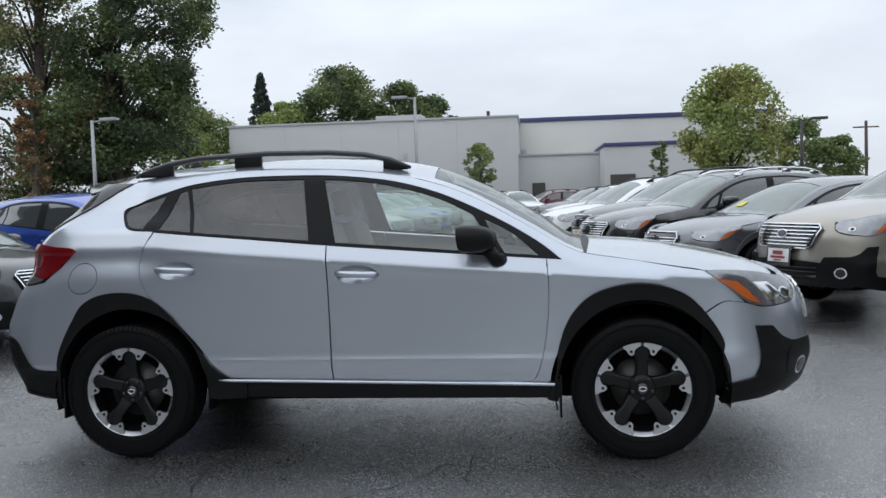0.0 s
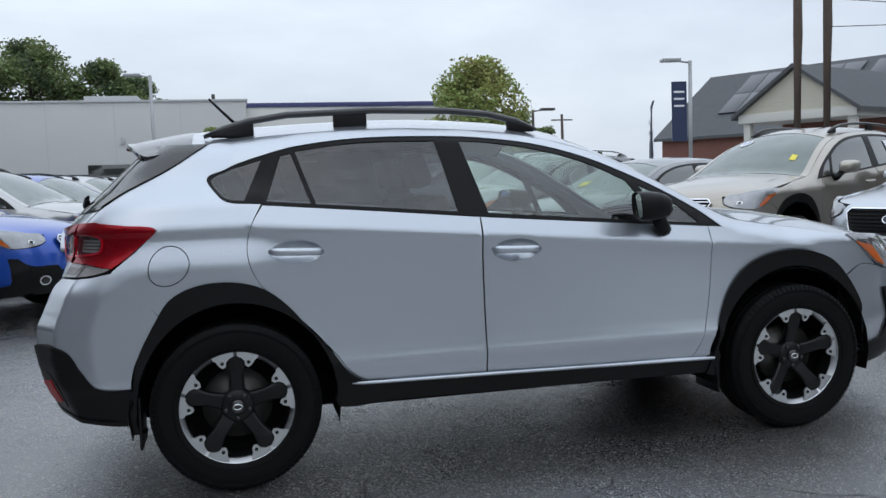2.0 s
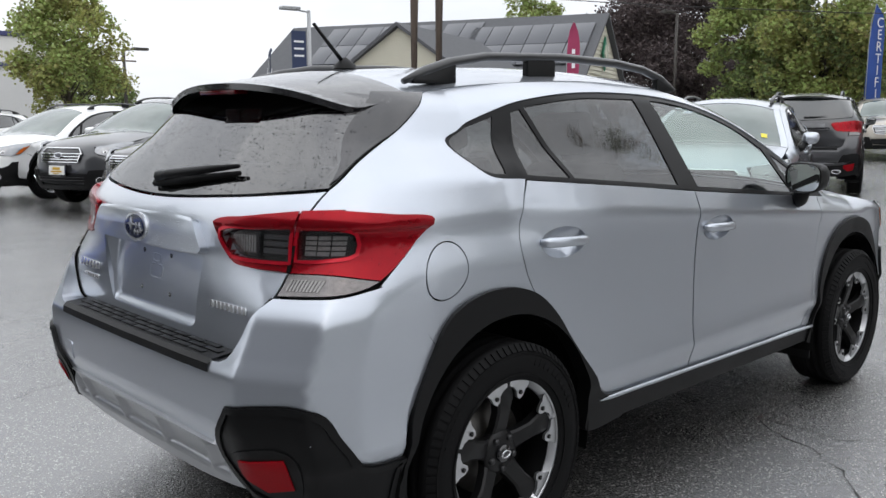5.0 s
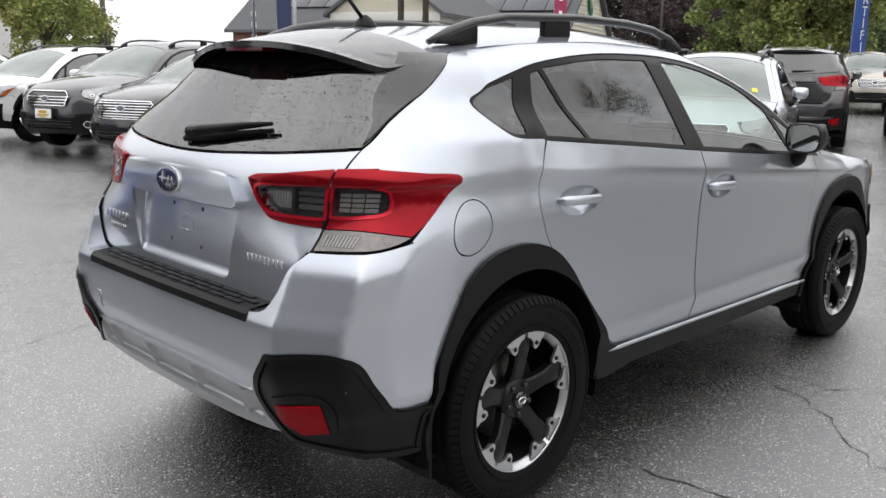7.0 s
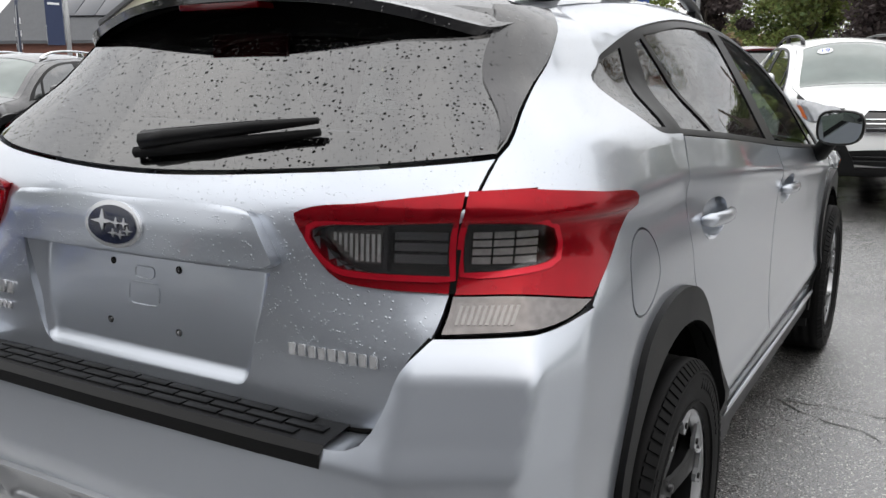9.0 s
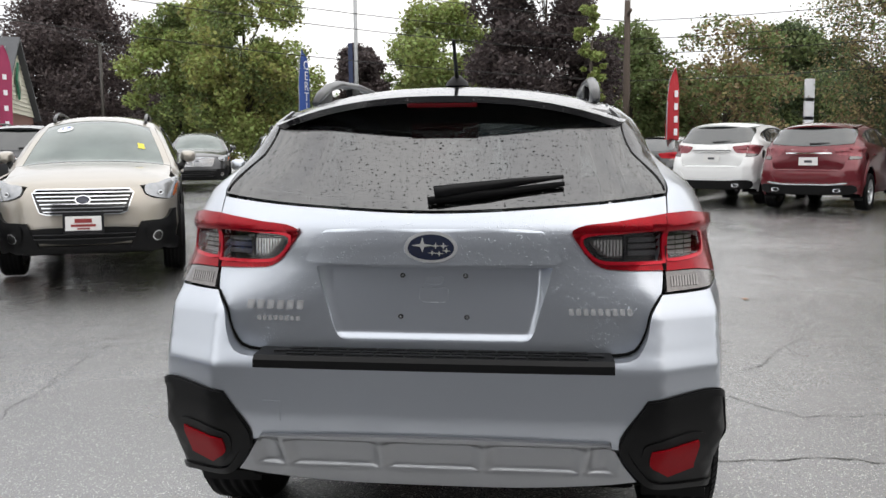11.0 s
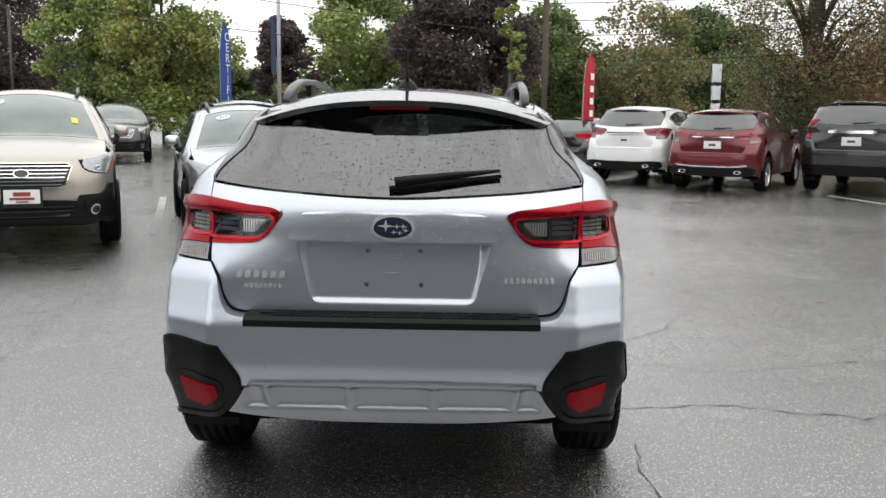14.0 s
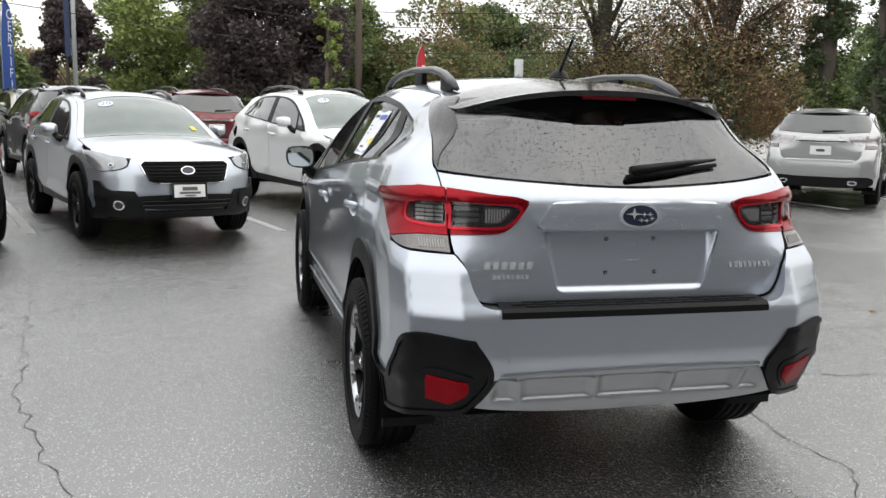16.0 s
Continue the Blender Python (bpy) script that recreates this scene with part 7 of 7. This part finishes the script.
siding(house, 4.7, -4.6, 4.6, 2.95, 6.0)
slope = math.atan2(3.15, 4.6)
for x0, x1, s0, s1 in ((-9.5, -3.0, 1.5, 5.2), (-3.0, -1.4, 3.3, 5.2), (-1.4, 4.6, 1.0, 5.2)):
    for i in range(int(round((x1 - x0) / 1.0))):
        for j in range(int((s1 - s0) / 1.8) or 1):
            bm = bmesh.new()
            w, h = 0.965, min(1.75, (s1 - s0) / (int((s1 - s0) / 1.8) or 1) - 0.04)
            box(bm, 0, w, 0, h, 0.05, 0.10, 0.006, Matrix.Translation((x0 + i * 1.0, -4.6, 2.95 + 0.14)) @ Matrix.Rotation(slope, 4, "X") @ Matrix.Translation((0, s0 + j * (h + 0.04), 0)))
            part("solar_panel", bm, SOLAR, house)
bm = bmesh.new()
prism(bm, [(-0.55, 0), (0, -0.8), (0.55, 0), (0, 0.8)], -0.04, 0.04, Matrix.Translation((4.84, 0, 4.35)) @ Matrix.Rotation(radians(90), 4, "Z"))
sign = part("wall_sign", bm, GREENS, house, "green diamond sign on the gable")
bm = bmesh.new()
prism(bm, [(-0.28, 0), (0, -0.42), (0.28, 0), (0, 0.42)], -0.02, 0.02, Matrix.Translation((4.90, 0, 4.35)) @ Matrix.Rotation(radians(90), 4, "Z"))
part("sign_centre", bm, SIDING, sign)
wing = empty("porch_wing", Matrix.Translation((17.4, 21.2, 0)) @ Matrix.Rotation(radians(23.7), 4, "Z"), "cream gabled porch with white columns", "porch")
gable(wing, 0.0, 8.0, -2.1, 2.1, 3.15, 4.6, 0.25)
siding(wing, 0.0, -2.1, 2.1, 3.15, 4.55, -1)
block("beam", wing, -0.1, 8.0, -2.15, 2.15, 2.85, 3.15, PANEL2, 0.02)
for y in (-1.9, 1.9):
    block("column", wing, 0.05, 0.30, y - 0.13, y + 0.13, 0, 2.85, PANEL2, 0.02)
block("brick_wall", wing, 2.5, 8.0, -2.0, 2.0, 0, 2.85, BRICK, 0.02)


# added wall, never in view: blocks low sky from the car's rear panels
shade_wall = empty("showroom_building", Matrix.Identity(4), "long grey showroom wall at the edge of the lot", "building")
block("wall", shade_wall, -20.0, -10.0, -26, 5, 0, 7.6, mat("showroom_wall", (0.20, 0.20, 0.205), 0.7, vary=0.08, scale=0.8, fine=0.06, fine_scale=12), 0.03)
block("coping", shade_wall, -20.1, -9.9, -26.1, 5.1, 7.6, 7.8, TRIMGREY, 0.03)


# ---------------------------------------------------------------- poles, lamps, flags, wires
def lamp_post(x, y, h, heading, material, banner=None, arm=1.0, label="grey parking lot lamp post", wide=0.5):
    p = empty("lamp_post", Matrix.Translation((x, y, 0)) @ Matrix.Rotation(radians(heading), 4, "Z"), label, "lamp post")
    bm = bmesh.new()
    box(bm, -0.2, 0.2, -0.2, 0.2, 0, 0.6, 0.03)
    part("base", bm, TRIMGREY, p)
    bm = bmesh.new()
    tube(bm, [(0, 0, 0.5), (0, 0, h)], [0.075, 0.06], 8)
    part("pole", bm, material, p)
    bm = bmesh.new()
    tube(bm, [(0, 0, h - 0.06), (arm * 0.5, 0, h)], 0.03, 6)
    part("arm", bm, material, p)
    bm = bmesh.new()
    box(bm, arm * 0.35, arm * 0.35 + 0.6, -0.16, 0.16, h - 0.03, h + 0.07, 0.02)
    part("lamp_head", bm, material, p)
    if banner:
        bm = bmesh.new()
        box(bm, 0.12, 0.12 + wide, -0.008, 0.008, banner - 1.9, banner, 0.0)
        for v in bm.verts:
            v.co.y += 0.05 * math.sin(v.co.z * 3)
        f = part("banner", bm, mat("navy_banner", (0.022, 0.035, 0.085), 0.7, vary=0.1, scale=4), p, "navy blue vertical banner")
        bm = bmesh.new()
        box(bm, 0.12, 0.12 + wide, -0.012, 0.012, banner - 1.9, banner - 1.35, 0.0)
        part("banner_foot", bm, mat("pale_banner", (0.45, 0.47, 0.50), 0.7, vary=0.15, scale=5), f)
        for k in range(3):
            bm = bmesh.new()
            box(bm, 0.12 + 0.16 * wide, 0.12 + 0.84 * wide, -0.013, 0.013, banner - 0.36 - 0.22 * k, banner - 0.30 - 0.22 * k, 0.0)
            part("banner_bar", bm, PAPER, f)


lamp_post(-4.1, 30.0, 5.5, 172, STEEL)
lamp_post(-14.85, 24.0, 4.45, 0, STEEL)
lamp_post(13.1, 20.6, 4.75, 172, STEEL, 4.1)
lamp_post(11.15, 30.0, 4.0, 0, BROWNP)
lamp_post(24.6, 5.85, 7.6, 60, STEEL, 4.9, wide=0.2)
lamp_post(31.2, 18.4, 5.9, 172, BROWNP)


def wood_pole(x, y, h, arms=0, label="weathered wooden utility pole"):
    p = empty("utility_pole", Matrix.Translation((x, y, 0)), label, "utility pole")
    bm = bmesh.new()
    tube(bm, [(0, 0, 0), (0.03, 0, h * 0.5), (0, 0.02, h)], [0.15, 0.13, 0.10], 9)
    part("pole", bm, WOODP, p)
    for k in range(arms):
        bm = bmesh.new()
        box(bm, -0.9, 0.9, -0.05, 0.05, h - 0.5 - 0.6 * k, h - 0.4 - 0.6 * k, 0.01)
        part("crossarm", bm, WOODP, p)


wood_pole(14.6, 17.3, 10)
wood_pole(15.35, 17.0, 10.5, 1)
wood_pole(24.4, 60.0, 6.0, 1)
wood_pole(26.0, -3.3, 6.3, 1)
wood_pole(22.5, -22.0, 7.5, 1)


def wire(a, b2, sag, r=0.012):
    bm = bmesh.new()
    A, Bv = Vector(a), Vector(b2)
    tube(bm, [A.lerp(Bv, t) - Vector((0, 0, sag * 4 * t * (1 - t))) for t in np.linspace(0, 1, 15)], r, 5)
    tagged(part("overhead_wire", bm, WIRE), "thin black overhead utility wire", "wire")


for z0, z1, z2, sg in ((7.6, 5.6, 6.9, 0.35), (6.6, 5.0, 6.2, 0.3), (6.2, 4.5, 5.6, 0.3), (5.2, 3.6, 4.8, 0.3)):
    wire((15.35, 17.0, z0), (26.0, -3.3, z1), sg)
    wire((26.0, -3.3, z1), (22.5, -22.0, z2), sg)
wire((15.35, 17.0, 8.6), (52.0, 30.0, 9.5), 0.4)
wire((15.35, 17.0, 6.0), (52.0, 24.0, 7.5), 0.3)


def feather_flag(x, y, h, color, heading, label, width=0.62, low=0.9, word=""):
    p = empty("feather_flag", Matrix.Translation((x, y, 0)) @ Matrix.Rotation(radians(heading), 4, "Z"), label, "flag")
    bm = bmesh.new()
    tube(bm, [(0, 0, 0), (0, 0, h * 0.7), (0.05, 0, h * 0.9), (0.22, 0, h)], [0.02, 0.016, 0.012, 0.008], 6)
    part("pole", bm, STEEL, p)
    bm = bmesh.new()
    rows = []
    for t in np.linspace(0, 1, 14):
        z = low + (h - low) * t
        x0 = float(np.interp(t, [0, 0.7, 0.9, 1], [0.0, 0.0, 0.05, 0.20]))
        x1 = float(np.interp(t, [0, 0.1, 0.8, 0.93, 1], [0.35 * width, 0.8 * width, width, 0.8 * width, 0.25]))
        rows.append([[bm.verts.new((x0 + (x1 - x0) * u, 0.05 * math.sin(5 * t + 4 * u) + o, z)) for u in (0, 0.25, 0.5, 0.75, 1)] for o in (-0.003, 0.003)])
    for a, b2 in zip(rows, rows[1:]):
        for s in (0, 1):
            for k in range(4):
                bm.faces.new((a[s][k], a[s][k + 1], b2[s][k + 1], b2[s][k]))
    bmesh.ops.recalc_face_normals(bm, faces=bm.faces)
    cloth = part("flag_cloth", bm, mat("flag_%d" % int(color[0] * 1000), color, 0.7, vary=0.12, scale=3), p)
    for k, letter in enumerate(word):
        for s in (-1, 1):
            cu = bpy.data.curves.new("flag_letter", "FONT")
            cu.body, cu.size, cu.align_x, cu.align_y, cu.extrude = letter, 0.44, "CENTER", "CENTER", 0.001
            cu.materials.append(PAPER)
            o = new("flag_letter", cu)
            o.parent = cloth
            o.matrix_local = Matrix.Translation((width * 0.5, s * 0.07, h * 0.88 - 0.37 * k)) @ Matrix.Rotation(math.pi if s > 0 else 0, 4, "Z") @ Matrix.Rotation(radians(90), 4, "X")
    for k in range(0 if word else 5):
        z = low + (h - low) * (0.22 + 0.13 * k)
        for s in (-1, 1):
            bm = bmesh.new()
            box(bm, width * 0.40, width * 0.66, s * 0.075 - 0.004, s * 0.075 + 0.004, z - 0.10, z + 0.06, 0.0)
            part("flag_bar", bm, PAPER, cloth)


feather_flag(25.8, 8.2, 4.9, (0.03, 0.08, 0.30), -20, "blue feather flag with white letters", 0.74, 0.75, "CERTIFIED")
feather_flag(17.1, -3.4, 3.25, (0.42, 0.02, 0.03), -60, "red feather flag with white marks", 0.4)
feather_flag(21.3, 16.7, 4.66, (0.30, 0.03, 0.09), -60, "red and blue feather flag on a pole", 0.45)
feather_flag(12.2, 21.6, 3.6, (0.04, 0.05, 0.08), 30, "thin dark furled feather flag", 0.12)
pyl = empty("pylon_sign", Matrix.Translation((27.5, -9.8, 0)), "white roadside pylon sign", "sign")
for y in (-0.12, 0.12):
    block("post", pyl, -0.05, 0.05, y - 0.04, y + 0.04, 0, 3.5, PANEL2, 0.02)
for k in range(4):
    block("sign_panel", pyl, -0.08, 0.08, -0.16, 0.16, 0.95 + 0.65 * k, 1.75 + 0.65 * k, PAPER, 0.01)
GRASS = mat("grass", (0.13, 0.18, 0.05), 0.9, vary=0.35, scale=1.5, fine=0.5, fine_scale=40, bump=1.0)
v = empty("verge", Matrix.Identity(4), "strip of green grass behind a kerb", "grass")
block("turf", v, 26.9, 70.0, -40, 40, -0.1, 0.10, GRASS, 0.0)
block("kerb", v, 26.7, 26.87, -40, 40, -0.1, 0.13, TRIMGREY, 0.02)
tagged(v, kind="structure")

# ---------------------------------------------------------------- trees
G1 = "tall green tree with an uneven leafy crown"
tree("tree", "tall old dark green tree", -19.6, 28.5, 15.0, 3.2, ["green", "dark", "brown"], 1, 0.0, 22000, 0.18, clumps=130, trunk_r=0.34)
tree("vine", "column of dying rust brown vines hung on a trunk", -18.5, 26.2, 6.6, 0.62, ["rust", "brown"], 5, 0.02, 4500, 0.15, shape="column", clumps=60, trunk_r=0.16)
tree("tree", "tall dark green tree with dense foliage", -17.0, 30.0, 15.5, 2.8, ["dark", "green", "dark"], 2, 0.0, 28000, 0.19, clumps=150, sway=4.4)
tree("tree", "light green bushy tree beside the building", -20.5, 47.0, 7.2, 3.6, ["lime", "green"], 3, 0.05, 12000, 0.22)
tree("conifer", "dark pointed spruce tree", -24.2, 72.0, 13.2, 2.4, "needle", 4, 0.30, 9000, 0.24, shape="cone", clumps=420, lobes=0.32)
for k, (x, h, sp) in enumerate(((-21.5, 10.5, 3.5), (-17.0, 13.5, 4.8), (-12.0, 12.2, 4.4), (-9.0, 10.8, 3.2))):
    tree("tree", G1, x, 72.0 + k, h, sp, ["green", "dark"] if k else "lime", 10 + k, 0.10, 16000, 0.34, clumps=90)
tree("tree", "round light green maple in the car lot", 7.75, 26.6, 5.6, 1.85, ["lime", "yellow"], 20, 0.16, 8000, 0.16, clumps=75)
tree("sapling", "thin young tree in front of the building", -2.15, 40.0, 4.2, 0.95, ["green", "lime"], 21, 0.22, 2200, 0.15, clumps=90, lobes=0.8)
tree("sapling", "narrow young tree by the building", 7.2, 41.0, 3.9, 0.45, "green", 22, 0.2, 900, 0.15, shape="column", clumps=60)
tree("tree", "small green tree far beyond the lot", 16.0, 47.0, 5.2, 2.2, "green", 23, 0.2, 4500, 0.24)
tree("tree", "small green tree far beyond the lot", 19.5, 52.0, 4.3, 1.8, "green", 24, 0.2, 3500, 0.24)
tree("tree", "light green tree top beyond the bank roof", 42.0, 36.0, 9.8, 2.6, "lime", 25, 0.3, 5000, 0.26)
tree("maple", "dark purple maple tree with dense foliage", 46.0, 28.0, 10.2, 5.0, "purple", 30, 0.06, 30000, 0.24, clumps=120)
tree("tree", "tall yellow green tree behind the lot", 33.0, 12.6, 9.0, 3.1, ["lime", "yellow", "green"], 31, 0.06, 18000, 0.22, clumps=70)
tree("tree", G1, 35.0, 16.6, 7.6, 2.5, ["lime", "green"], 32, 0.06, 15000, 0.22, clumps=60)
tree("tree", "small green tree far beyond the lot", 55.0, 15.5, 4.6, 3.0, ["green", "dark"], 33, 0.1, 7000, 0.30)
tree("maple", "small dark purple maple tree", 30.0, 6.9, 5.2, 1.5, "purple", 34, 0.12, 8000, 0.18)
tree("tree", G1, 34.5, 3.9, 7.4, 3.1, ["lime", "green"], 35, 0.06, 15000, 0.22, clumps=60)
tree("maple", "large dark purple maple tree", 29.5, -0.4, 8.6, 3.0, "purple", 36, 0.06, 22000, 0.20, clumps=80)
tree("ivy_pole", "narrow column of light green ivy", 24.0, -1.9, 5.6, 0.5, "lime", 37, 0.28, 3000, 0.14, shape="column", clumps=40)
tree("tree", G1, 37.0, -4.6, 6.4, 3.0, "green", 38, 0.05, 11000, 0.24)
tree("tree", "brown tinged tree behind the lot", 36.0, -8.6, 6.6, 3.2, ["brown", "green"], 39, 0.06, 9000, 0.22, bare=0.3)
tree("tree", G1, 43.0, -13.2, 7.4, 3.8, ["green", "dark"], 40, 0.05, 13000, 0.26)
tree("tree", "half bare brown tree behind the lot", 27.5, -13.2, 19.0, 3.2, ["brown", "green", "dark"], 41, 0.03, 30000, 0.13, clumps=150, bare=0.2, lobes=1.5, low_heavy=1.8)
tree("tree", "brown leaved tree behind the lot", 23.5, -16.2, 20.0, 3.6, ["brown", "rust", "dark"], 42, 0.02, 46000, 0.135, clumps=200, lobes=1.5, low_heavy=1.8)
tree("tree", "tall dark ivy covered tree", 20.5, -18.3, 15.0, 0.80, ["dark", "green"], 43, 0.0, 13000, 0.17, shape="column", trunk_r=0.24, clumps=220, lobes=1.7)
tree("tree", "tall dark ivy covered tree", 15.2, -16.0, 11.0, 0.5, "dark", 44, 0.0, 5000, 0.15, shape="column", trunk_r=0.20, clumps=120, lobes=2.0)
tree("tree", G1, 30.0, -30.0, 6.0, 4.5, ["green", "dark"], 45, 0.02, 10000, 0.26)
tree("shrub", "dark green bushes at the edge of the lot", 17.0, -20.0, 3.0, 2.6, ["green", "dark"], 46, 0.0, 6000, 0.18)
for k in range(14):
    rnd = random.Random(k)
    tree("tree", "distant green woodland tree", 58 + 8 * rnd.random(), 34 - 6.5 * k, (3.2 if k < 6 else 5.6) + 1.6 * rnd.random(), 4.2, ["green", "dark"] if k % 3 else ["brown", "green"], 60 + k, 0.0, 4500, 0.42)
# trees added out of view so the doors mirror a darker horizon
for k, (x, y, h) in enumerate(((-13.0, -26.0, 5.4), (-8.0, -28.0, 6.0), (-3.0, -26.0, 5.0), (2.5, -28.0, 5.8), (7.5, -26.5, 5.2), (12.5, -29.0, 6.0))):
    tree("tree", "green tree beyond the near edge of the lot", x, y, h, 3.3, ["green", "dark"], 80 + k, 0.03, 4500, 0.34)
